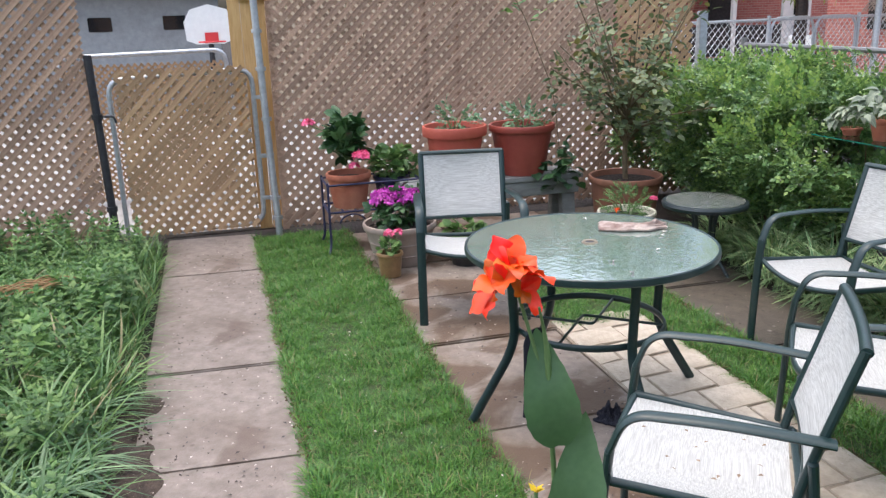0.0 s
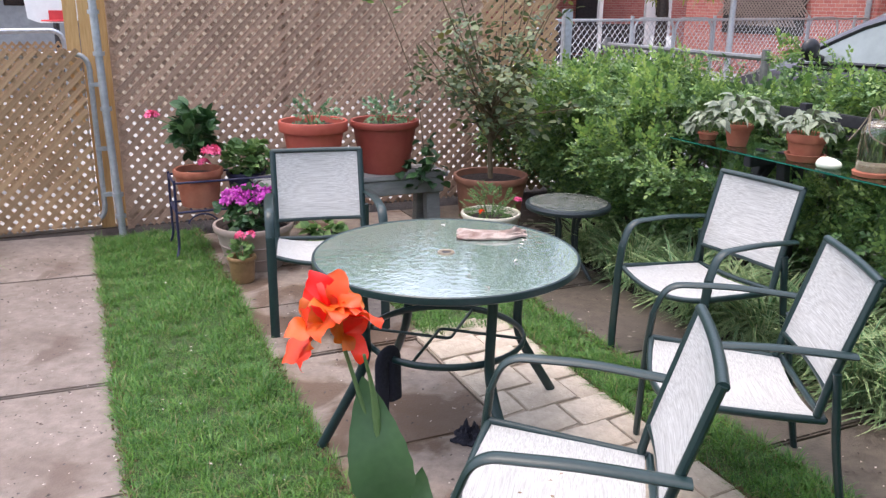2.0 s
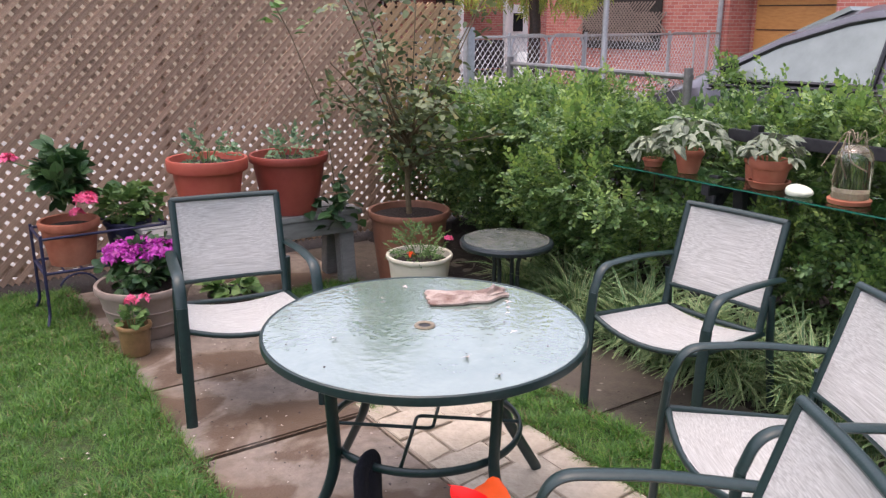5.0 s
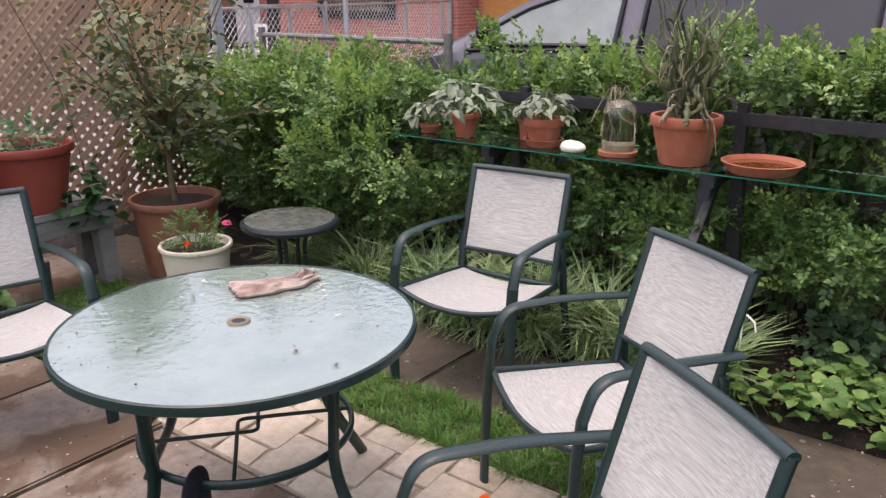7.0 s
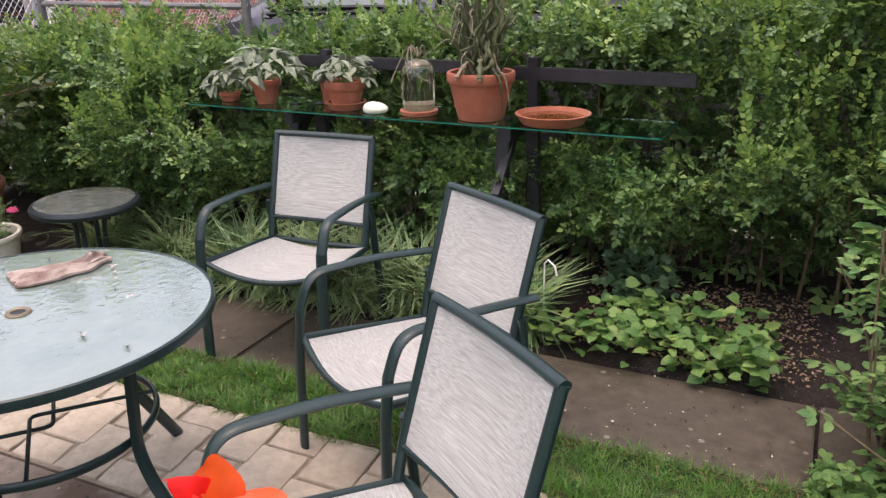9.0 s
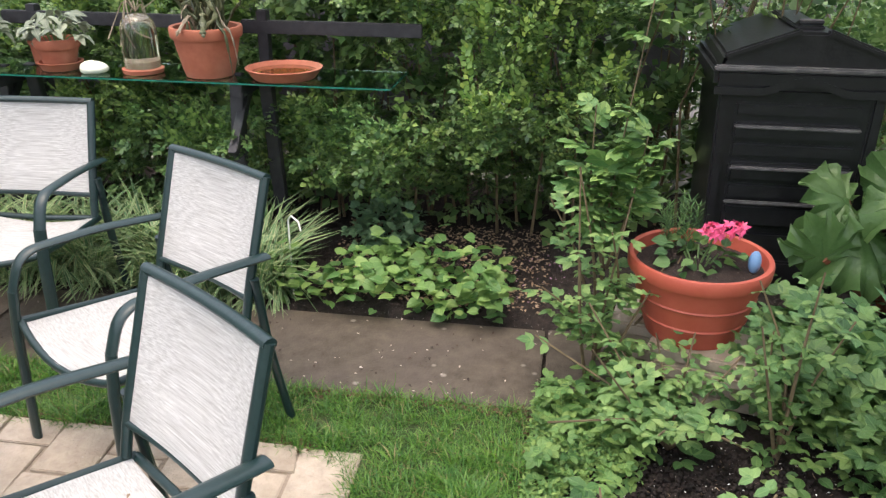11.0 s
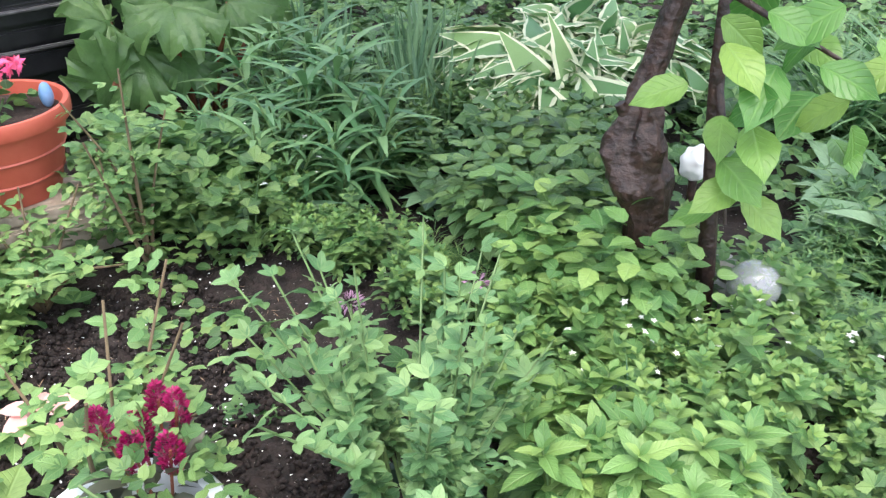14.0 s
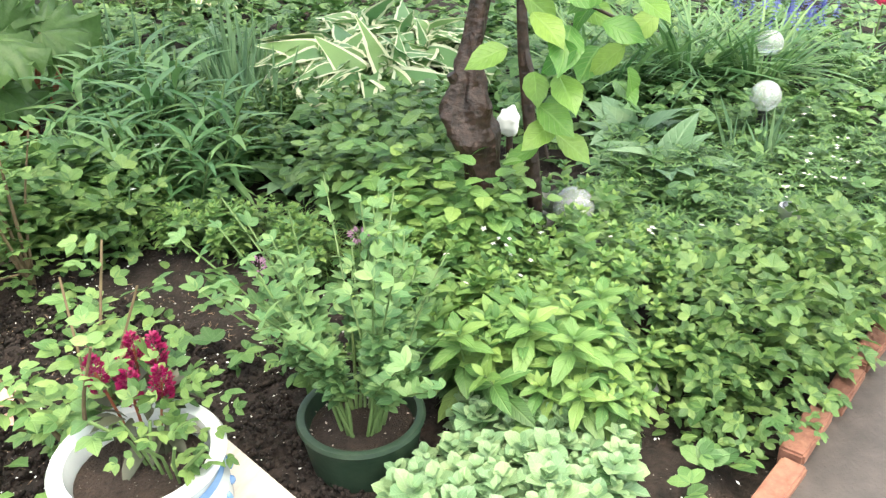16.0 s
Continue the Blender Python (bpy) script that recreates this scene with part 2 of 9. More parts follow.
M_coral = mat("coral_plastic_pot", (0.36, 0.068, 0.042), (0.44, 0.10, 0.066), 8, 0.5, bump=0.05, large=0.25, dark=(0.32, 0.08, 0.055))
M_brownpot = mat("brown_pot", (0.20, 0.085, 0.05), (0.28, 0.12, 0.075), 10, 0.6, bump=0.1, large=0.3, dark=(0.14, 0.07, 0.045))
M_taupe = mat("taupe_plastic", (0.27, 0.21, 0.18), (0.35, 0.28, 0.24), 10, 0.6, bump=0.08, large=0.3, dark=(0.2, 0.15, 0.13))
M_cream = mat("cream_glazed_pot", (0.62, 0.58, 0.47), (0.72, 0.68, 0.57), 8, 0.4, bump=0.05, large=0.15, dark=(0.5, 0.44, 0.33))
M_glazebrown = mat("honey_brown_glaze", (0.17, 0.10, 0.045), (0.30, 0.18, 0.085), 12, 0.35, bump=0.08, large=0.4, dark=(0.1, 0.06, 0.03))
M_blackplast = mat("black_plastic", (0.008, 0.008, 0.010), (0.017, 0.017, 0.020), 20, 0.3, bump=0.12, large=0.2, dark=(0.03, 0.03, 0.031))
M_greenplast = mat("dark_green_plastic", (0.015, 0.035, 0.022), (0.03, 0.055, 0.035), 20, 0.4, bump=0.08, large=0.3, dark=(0.06, 0.06, 0.045))
M_blueiron = mat("navy_painted_iron", (0.012, 0.013, 0.045), (0.022, 0.024, 0.07), 30, 0.5, bump=0.1)
M_greywood = mat("grey_painted_wood", (0.17, 0.175, 0.175), (0.26, 0.265, 0.26), 9, 0.75, bump=0.3, stretch=(1, 6, 6), large=0.5, dark=(0.11, 0.105, 0.095))
M_potsoil = mat("potting_soil", (0.014, 0.009, 0.007), (0.044, 0.028, 0.021), 60, 0.95, bump=1.0, spots=90, spot_col=(0.45, 0.43, 0.4))
M_bark = mat("dark_bark", (0.008, 0.005, 0.004), (0.062, 0.033, 0.024), 26, 0.5, bump=1.0, bump_scale=40, stretch=(1, 1, 1.2), large=0.6, dark=(0.014, 0.009, 0.008), spots=40, spot_col=(0.13, 0.085, 0.065))
M_stem = mat("woody_stem", (0.10, 0.07, 0.04), (0.17, 0.13, 0.07), 20, 0.8, bump=0.3)
M_greenstem = mat("green_stem", (0.09, 0.16, 0.05), (0.14, 0.22, 0.08), 20, 0.6, bump=0.1)
M_redstem = mat("red_stem", (0.20, 0.055, 0.03), (0.28, 0.10, 0.05), 20, 0.6, bump=0.1)
M_joint = mat("sandy_joint", (0.22, 0.175, 0.13), (0.34, 0.28, 0.22), 30, 0.95, bump=0.6)
M_white = mat("white_paint", (0.74, 0.74, 0.72), (0.82, 0.82, 0.8), 10, 0.5, bump=0.03, large=0.1, dark=(0.6, 0.6, 0.57))
M_red = mat("red_paint", (0.55, 0.03, 0.04), (0.65, 0.05, 0.05), 10, 0.5, bump=0.02)
M_garage = mat("grey_render_wall", (0.27, 0.28, 0.29), (0.36, 0.37, 0.38), 8, 0.85, bump=0.2, large=0.3, dark=(0.2, 0.2, 0.2))
M_darkroof = mat("dark_roof", (0.03, 0.028, 0.03), (0.06, 0.055, 0.055), 12, 0.8, bump=0.3)
M_lane = mat("lane_concrete", (0.26, 0.25, 0.24), (0.36, 0.345, 0.33), 5, 0.85, bump=0.2, large=0.3, dark=(0.32, 0.3, 0.28))
M_orangewood = mat("varnished_wood_door", (0.42, 0.19, 0.06), (0.54, 0.27, 0.09), 6, 0.5, bump=0.1, stretch=(1, 1, 5))
M_van = mat("charcoal_car_paint", (0.105, 0.10, 0.12), (0.13, 0.122, 0.148), 6, 0.28, 0.3, bump=0.0, coat=0.6)
# car glass with the greyish sky reflection put into its base colour
M_skyglass = mat("sky_pale_car_glass", (0.16, 0.19, 0.185), (0.26, 0.3, 0.29), 2, 0.08, bump=0.0, spec=0.8)
M_darkglass = mat("dark_glass", (0.008, 0.009, 0.012), (0.014, 0.015, 0.018), 3, 0.06, bump=0.0, spec=0.7)
M_rubber = mat("tyre_rubber", (0.012, 0.012, 0.013), (0.026, 0.025, 0.024), 20, 0.75, bump=0.2, large=0.3, dark=(0.04, 0.036, 0.03))
M_rim = mat("dull_steel_rim", (0.03, 0.028, 0.027), (0.06, 0.055, 0.05), 15, 0.5, 0.4, bump=0.1)
M_navycloth = mat("navy_cloth", (0.006, 0.006, 0.012), (0.016, 0.016, 0.028), 90, 0.95, bump=0.5)
M_rag = mat("pinkish_rag", (0.17, 0.095, 0.075), (0.52, 0.43, 0.38), 9, 0.95, bump=0.5, bump_scale=200)
M_brass = mat("worn_brass_ring", (0.20, 0.16, 0.11), (0.31, 0.26, 0.19), 30, 0.45, 0.4, bump=0.1)
M_shell = mat("white_shell", (0.68, 0.70, 0.56), (0.8, 0.82, 0.7), 12, 0.5, bump=0.15)
M_straw = mat("dry_straw", (0.26, 0.15, 0.07), (0.42, 0.27, 0.14), 30, 0.9, bump=0.2)
M_mulch = mat("wood_chip", (0.16, 0.10, 0.06), (0.4, 0.3, 0.2), 30, 0.9, bump=0.3, vary=0.2)
M_petalw = mat("white_petal", (0.34, 0.27, 0.23), (0.62, 0.55, 0.5), 20, 0.7, bump=0.0)
M_log = mat("log_bits", (0.2, 0.16, 0.11), (0.3, 0.25, 0.18), 20, 0.85, bump=0.4)

def glass_mat(name, col, rough=0.0, ior=1.45):
    m = bpy.data.materials.new(name)
    m.use_nodes = True
    b = m.node_tree.nodes["Principled BSDF"]
    b.inputs["Base Color"].default_value = (*col, 1)
    b.inputs["Transmission Weight"].default_value, b.inputs["Roughness"].default_value, b.inputs["IOR"].default_value = 1.0, rough, ior
    return m

M_glass = glass_mat("clear_glass", (0.93, 0.97, 0.95))
M_shelfglass = glass_mat("green_edge_glass", (0.62, 0.9, 0.8), 0.03)
M_frost = mat("bubbled_glass_globe", (0.80, 0.83, 0.82), (0.92, 0.94, 0.94), 30, 0.12, bump=0.35, bump_scale=45, spec=0.8)
M_frost.node_tree.nodes["Principled BSDF"].inputs["Transmission Weight"].default_value = 0.6
M_frost.node_tree.nodes["Principled BSDF"].inputs["Transmission Weight"].default_value = 0.72
# black plastic greyed: the sky highlight on up-facing bin edges, put into the colour
M_ledgelight = mat("highlight_grey_plastic", (0.05, 0.05, 0.055), (0.16, 0.155, 0.155), 18, 0.4, bump=0.1)
M_water = mat("rusty_water", (0.13, 0.04, 0.015), (0.2, 0.065, 0.025), 6, 0.08, bump=0.0, spec=0.7)

def table_glass():
    """Rippled, frosted green patio glass, wet in places."""
    m = mat("rippled_table_glass", (0.13, 0.185, 0.155), (0.19, 0.245, 0.21), 5, 0.10, bump=0.0, spec=0.75, large=0.25, dark=(0.29, 0.34, 0.31))
    nt = m.node_tree
    n, l = nt.nodes, nt.links
    tc = n.new("ShaderNodeTexCoord")
    nz = n.new("ShaderNodeTexNoise")
    nz.inputs["Scale"].default_value, nz.inputs["Detail"].default_value = 38.0, 1.5
    l.new(tc.outputs["Object"], nz.inputs["Vector"])
    bp = n.new("ShaderNodeBump")
    bp.inputs["Strength"].default_value, bp.inputs["Distance"].default_value = 0.10, 0.01
    l.new(nz.outputs["Fac"], bp.inputs["Height"])
    pb = n["Principled BSDF"]
    l.new(bp.outputs[0], pb.inputs["Normal"])
    pb.inputs["Coat Weight"].default_value, pb.inputs["Coat Roughness"].default_value, pb.inputs["Coat IOR"].default_value = 1.0, 0.05, 2.0
    l.new(bp.outputs[0], pb.inputs["Coat Normal"])
    return m

def shine_through(m, amount):
    """Lets part of the light pass through a thin woven cloth."""
    n, l = m.node_tree.nodes, m.node_tree.links
    b_ = n["Principled BSDF"]
    t = n.new("ShaderNodeBsdfTranslucent")
    l.new(b_.inputs["Base Color"].links[0].from_socket, t.inputs[0])
    ms = n.new("ShaderNodeMixShader")
    ms.inputs[0].default_value = amount
    l.new(b_.outputs[0], ms.inputs[1])
    l.new(t.outputs[0], ms.inputs[2])
    l.new(ms.outputs[0], n["Material Output"].inputs[0])

shine_through(M_sling, 0.38)
M_tglass = table_glass()

L_hedge = leaf_mat("hedge_leaf", (0.125, 0.225, 0.07), 0.55, 0.42, 0.34)
# lighter copy of the hedge leaf: outer leaves coloured as if lit
L_hedgelit = leaf_mat("hedge_lit_spray_leaf", (0.19, 0.305, 0.085), 0.5, 0.42, 0.34)
L_hedgetip = leaf_mat("hedge_young_leaf", (0.24, 0.38, 0.085), 0.35, 0.45, 0.4)
L_grass = leaf_mat("grass_blade", (0.078, 0.20, 0.026), 0.45, 0.3, dead=(0.06, (0.26, 0.22, 0.1)))
L_weed = leaf_mat("weed_leaf", (0.10, 0.195, 0.052), 0.45, veins=0.2)
L_longgrass = leaf_mat("long_grass_blade", (0.105, 0.205, 0.056), 0.4, 0.35, dead=(0.04, (0.3, 0.26, 0.13)))
L_bluegrass = leaf_mat("blue_green_grass", (0.13, 0.225, 0.10), 0.4, 0.35)
L_leftweed = leaf_mat("rank_weed_leaf", (0.105, 0.21, 0.055), 0.5, veins=0.2)
L_mid = leaf_mat("mid_green_leaf", (0.09, 0.195, 0.055), 0.5, veins=0.2)
L_lime = leaf_mat("lime_leaf", (0.145, 0.275, 0.07), 0.35, 0.4, veins=0.2)
L_rose = leaf_mat("rose_leaf", (0.155, 0.285, 0.085), 0.35, 0.35, veins=0.2)
L_blue = leaf_mat("blue_green_leaf", (0.135, 0.25, 0.115), 0.25, 0.3, veins=0.2)
L_sedum = leaf_mat("sedum_leaf", (0.22, 0.36, 0.17), 0.2, 0.3, 0.4, veins=0.2)
L_lily = leaf_mat("lily_leaf", (0.115, 0.24, 0.085), 0.35, 0.35)
L_dark = leaf_mat("dark_glossy_leaf", (0.036, 0.095, 0.028), 0.4, 0.2, 0.35, veins=0.2)
L_tree = leaf_mat("olive_leaf", (0.125, 0.165, 0.07), 0.55, 0.3, dead=(0.1, (0.22, 0.2, 0.06)))
L_pale = leaf_mat("grey_green_leaf", (0.20, 0.245, 0.155), 0.45, 0.25, veins=0.35)
L_cream = leaf_mat("cream_leaf", (0.46, 0.53, 0.30), 0.2, 0.3, tint=(1, 1, 1))
L_hosta = leaf_mat("hosta_leaf", (0.15, 0.29, 0.10), 0.3, 0.35)
L_white = leaf_mat("white_leaf_margin", (0.72, 0.75, 0.55), 0.12, 0.3, tint=(1, 1, 1))
L_canna = leaf_mat("canna_leaf", (0.06, 0.13, 0.05), 0.15, 0.25, 0.3)
L_orange = leaf_mat("orange_petal", (0.80, 0.095, 0.005), 0.28, 0.3, hue=0.02, tint=(1, 1, 1))
L_pink = leaf_mat("pink_petal", (0.85, 0.13, 0.31), 0.2, 0.3, hue=0.01, tint=(1, 1, 1))
L_purple = leaf_mat("purple_petal", (0.50, 0.05, 0.43), 0.3, 0.3, hue=0.02, tint=(1, 1, 1))
L_magenta = leaf_mat("magenta_plume", (0.30, 0.004, 0.09), 0.25, 0.25, hue=0.01, tint=(1, 1, 1))
L_blush = leaf_mat("blush_pink_leaf", (0.72, 0.42, 0.40), 0.15, 0.3, hue=0.01, tint=(1, 1, 1))
L_whitefl = leaf_mat("white_flower", (0.8, 0.8, 0.78), 0.08, 0.3, hue=0.0, tint=(1, 1, 1))
L_bluefl = leaf_mat("blue_flower", (0.10, 0.12, 0.48), 0.3, 0.3, hue=0.01, tint=(1, 1, 1))
L_mauve = leaf_mat("mauve_flower", (0.30, 0.17, 0.28), 0.35, 0.3, hue=0.02, tint=(1, 1, 1))
L_big = leaf_mat("broad_tree_leaf", (0.135, 0.285, 0.055), 0.25, 0.45, 0.35, veins=0.3)
L_rhub = leaf_mat("rhubarb_leaf", (0.105, 0.20, 0.062), 0.14, 0.55, 0.35, hue=0.01, bump=0.35)
L_indigo = leaf_mat("soft_green_leaf", (0.13, 0.255, 0.088), 0.3, 0.35, veins=0.2)
L_cactus = leaf_mat("olive_green_cactus", (0.105, 0.12, 0.055), 0.6, 0.1)
L_bronze = leaf_mat("bronze_leaf", (0.05, 0.06, 0.035), 0.4, 0.2)
L_yellow = leaf_mat("yellow_bud", (0.8, 0.55, 0.03), 0.1, 0.3, hue=0.01, tint=(1, 1, 1))
L_willow = leaf_mat("hanging_yellow_green_leaf", (0.28, 0.34, 0.06), 0.3, 0.4)

# ---- building helpers ----
def thing(name, label="", category="", at=(0, 0, 0), rz=0.0, group="", kind=""):
    ob = new(name)
    ob.empty_display_size = 0.1
    ob.matrix_basis = pose(*at, 0, 0, rz)
    return tagged(ob, label, category, group, kind)


def part(name, bm, material, parent, label="", smooth=True, m=None, kind=""):
    """Links a bmesh (or mesh) as one mesh object under a thing or a part."""
    if isinstance(bm, bpy.types.Mesh):
        me = bm
    else:
        me = bpy.data.meshes.new(name)
        bmesh.ops.recalc_face_normals(bm, faces=bm.faces[:])
        bm.to_mesh(me)
        bm.free()
        for p in me.polygons:
            p.use_smooth = smooth
    if smooth:
        me.set_sharp_from_angle(angle=radians(40))
    if not me.materials:
        for x in (material if isinstance(material, (list, tuple)) else [material]):
            me.materials.append(x)
    ob = new(name, me)
    if parent:
        ob.parent = parent
    if m is not None:
        ob.matrix_basis = m
    return tagged(ob, label, kind=kind)


def box(sx, sy, sz, bevel=0.004, m=None, bm=None):
    bm = bm or bmesh.new()
    g = bmesh.ops.create_cube(bm, size=1.0, matrix=(m or Matrix()) @ Matrix.Diagonal((sx, sy, sz, 1)))
    if bevel > 0:
        es = list({e for v in g["verts"] for e in v.link_edges})
        bmesh.ops.bevel(bm, geom=es, offset=bevel, segments=2, affect="EDGES")
    return bm


def lathe(profile, n=40, bm=None, m=None):
    """Turns (radius, height) pairs round z; ends close where the radius is 0."""
    bm = bm or bmesh.new()
    m = m or Matrix()
    rings = []
    for r, z in profile:
        if r < 1e-5:
            rings.append([bm.verts.new(m @ Vector((0, 0, z)))])
        else:
            rings.append([bm.verts.new(m @ Vector((r * math.cos(2 * math.pi * k / n), r * math.sin(2 * math.pi * k / n), z))) for k in range(n)])
    for a, b in zip(rings, rings[1:]):
        for k in range(n):
            q = [a[k % len(a)], a[(k + 1) % len(a)], b[(k + 1) % len(b)], b[k % len(b)]]
            q = list(dict.fromkeys(q))
            if len(q) > 2:
                bm.faces.new(q)
    return bm


def rounded(points, radius=0.05, steps=5):
    """A polyline with its inner corners rounded."""
    pts = [Vector(p) for p in points]
    out = [pts[0]]
    for a, b, c in zip(pts, pts[1:], pts[2:]):
        d1, d2 = (a - b), (c - b)
        r = min(radius, d1.length * 0.48, d2.length * 0.48)
        p, q = b + d1.normalized() * r, b + d2.normalized() * r
        for k in range(steps + 1):
            t = k / steps
            out.append(p * (1 - t) ** 2 + b * 2 * t * (1 - t) + q * t * t)
    out.append(pts[-1])
    return out


def tube(points, w=0.012, h=None, n=10, bm=None, closed=False, taper=None, up=(0, 0, 1)):
    """Sweeps an oval of half widths w, h along the points."""
    bm = bm or bmesh.new()
    h = h or w
    pts = [Vector(p) for p in points]
    rings = []
    side = None
    for i, p in enumerate(pts):
        a = pts[i - 1] if (i or closed) else p
        b = pts[(i + 1) % len(pts)] if (i < len(pts) - 1 or closed) else p
        d = (b - a).normalized()
        if side is None:
            u = Vector(up)
            if abs(d.dot(u)) > 0.95:
                u = Vector((1, 0, 0))
            side = d.cross(u).normalized()
        side = (side - d * side.dot(d)).normalized()
        top = side.cross(d).normalized()
        k = taper(i / (len(pts) - 1)) if taper else 1.0
        rings.append([bm.verts.new(p + side * w * k * math.cos(2 * math.pi * j / n) + top * h * k * math.sin(2 * math.pi * j / n)) for j in range(n)])
    pairs = list(zip(rings, rings[1:])) + ([(rings[-1], rings[0])] if closed else [])
    for a, b in pairs:
        for j in range(n):
            bm.faces.new((a[j], a[(j + 1) % n], b[(j + 1) % n], b[j]))
    if not closed:
        bm.faces.new(rings[0])
        bm.faces.new(rings[-1])
    return bm


def slab(poly, z0, z1, bevel=0.006):
    """A flat slab over a polygon of (x, y)."""
    bm = bmesh.new()
    f = bm.faces.new([bm.verts.new((x, y, z1)) for x, y in poly])
    g = bmesh.ops.extrude_face_region(bm, geom=[f])
    for v in g["geom"]:
        if isinstance(v, bmesh.types.BMVert):
            v.co.z = z0
    bmesh.ops.recalc_face_normals(bm, faces=bm.faces[:])
    if bevel:
        top = [e for e in bm.edges if all(v.co.z > z1 - 1e-5 for v in e.verts)]
        bmesh.ops.bevel(bm, geom=top, offset=bevel, segments=2, affect="EDGES")
    return bm

# ---- leaf templates: vertices (across, along, up), faces, material index per face ----
def across_along(v):
    """Adds to each vertex its place on the leaf: -1 to 1 across, 0 to 1 along."""
    if v.shape[1] == 5:
        return v
    u, t = v[:, 0] / max(1e-6, np.abs(v[:, 0]).max()), v[:, 1] / max(1e-6, np.abs(v[:, 1]).max())
    return np.c_[v, u, t]


def blade(length=1.0, width=0.5, shape="ovate", seg=4, fold=0.12, bend=0.25, wave=0.0, lobes=0, teeth=0.0):
    """One leaf along +y with a folded midrib, bending down to its tip."""
    vs, fs = [], []
    for i in range(seg + 1):
        t = i / seg
        if shape == "ovate":
            w = math.sin(math.pi * min(1, t * 0.93 + 0.04) ** 0.75)
        elif shape == "lance":
            w = math.sin(math.pi * (t * 0.96 + 0.03) ** 0.9) ** 0.8
        elif shape == "round":
            t = (0.0, 0.2, 0.48, 0.8, 1.0)[i]
            w = (0.3, 0.86, 1.0, 0.66, 0.0)[i]
        elif shape == "strap":
            w = min(1, 3.0 * t + 0.45) * (1 - t ** 3) + 0.02
        elif shape == "heart":
            w = [0.55, 1.0, 0.9, 0.55, 0.05][i] if seg == 4 else math.sin(math.pi * (t * 0.9 + 0.1) ** 0.5)
        else:
            w = math.sin(math.pi * (t * 0.9 + 0.07) ** 1.4)
        if lobes and 0 < i < seg:
            w *= 1.0 if i % 2 else 0.74
        w *= width / 2
        y = length * t * (1 - 0.3 * abs(bend) * t)
        z = -bend * length * t * t + wave * length * math.sin(5 * t) * 0.1
        if teeth and 0 < i < seg:
            w *= 1 + teeth * (1 if i % 2 else -1)
        if i == seg:
            vs.append((0, y, z))
        else:
            vs += [(-w, y - (0.1 * length if shape == "heart" and i == 0 else 0), z + fold * w * 2), (0, y, z), (w, y - (0.1 * length if shape == "heart" and i == 0 else 0), z + fold * w * 2)]
    for i in range(seg):
        a = 3 * i
        if i == seg - 1:
            fs += [(a, a + 1, 3 * seg), (a + 1, a + 2, 3 * seg)]
        else:
            fs += [(a, a + 1, a + 4, a + 3), (a + 1, a + 2, a + 5, a + 4)]
    return across_along(np.array(vs, float)), fs, [0] * len(fs)


def edged(length=1.0, width=0.45, seg=6, bend=0.5, fold=0.15, margin=0.3):
    """A pointed leaf with a pale margin (second material)."""
    vs, fs, ms = [], [], []
    for i in range(seg + 1):
        t = i / seg
        w = width / 2 * math.sin(math.pi * (t * 0.95 + 0.04) ** 0.8)
        y, z = length * t * (1 - 0.25 * bend * t), length * (0.15 * math.sin(math.pi * t) - bend * t * t)
        for s in (-1, -1 + margin, 0, 1 - margin, 1):
            vs.append((s * w, y, z + fold * abs(s) * w * 2 - (0.1 * width if abs(s) == 1 and i % 2 else 0)))
    for i in range(seg):
        for k in range(4):
            a = 5 * i + k
            fs.append((a, a + 1, a + 6, a + 5))
            ms.append(1 if k in (0, 3) else 0)
    return across_along(np.array(vs, float)), fs, ms


def merged(pieces):
    """Joins placed templates (vertices, faces, materials, matrix) into one."""
    vs, fs, ms, n = [], [], [], 0
    for (v, f, m), mx in pieces:
        a = np.array(mx)
        v = across_along(v)
        vs.append(np.c_[v[:, :3] @ a[:3, :3].T + a[:3, 3], v[:, 3:]])
        fs += [tuple(i + n for i in q) for q in f]
        ms += m
        n += len(v)
    return np.concatenate(vs), fs, ms


def whorls(leaf, levels, rng, stem=0.0):
    """An upright shoot: levels of (height, count, lift in degrees, size)."""
    out = []
    for k, (z, count, lift, size) in enumerate(levels):
        for j in range(count):
            a = 2 * math.pi * j / count + k * 0.9 + rng.uniform(-0.25, 0.25)
            m = Matrix.Translation((0, 0, z)) @ Matrix.Rotation(a, 4, "Z") @ Matrix.Rotation(radians(lift + rng.uniform(-12, 12)), 4, "X") @ Matrix.Scale(size * rng.uniform(0.8, 1.15), 4)
            out.append((leaf, m))
    if stem:
        out.append(((np.array([(-stem, 0, 0), (stem, 0, 0), (0, stem, 0), (0, 0, levels[-1][0])], float), [(0, 1, 3), (1, 2, 3), (2, 0, 3)], [0] * 3), Matrix()))
    return merged(out)


def fan(leaf, count, spread, size=1.0, lift=0):
    """Leaflets spread from one point along +y."""
    return merged([(leaf, Matrix.Rotation(radians((k - (count - 1) / 2) * spread), 4, "Z") @ Matrix.Rotation(radians(lift), 4, "X") @ Matrix.Scale(size * (1 - 0.12 * abs(k - (count - 1) / 2)), 4)) for k in range(count)])


def pinnate(leaf, pairs, size=0.35):
    """A rose-like compound leaf along +y."""
    out = [(leaf, Matrix.Translation((0, 0.65, 0)) @ Matrix.Scale(size * 1.1, 4))]
    for k in range(pairs):
        for s in (-1, 1):
            out.append((leaf, Matrix.Translation((0, 0.18 + 0.42 * k / max(1, pairs - 1), 0)) @ Matrix.Rotation(s * radians(-62), 4, "Z") @ Matrix.Scale(size, 4)))
    return merged(out)


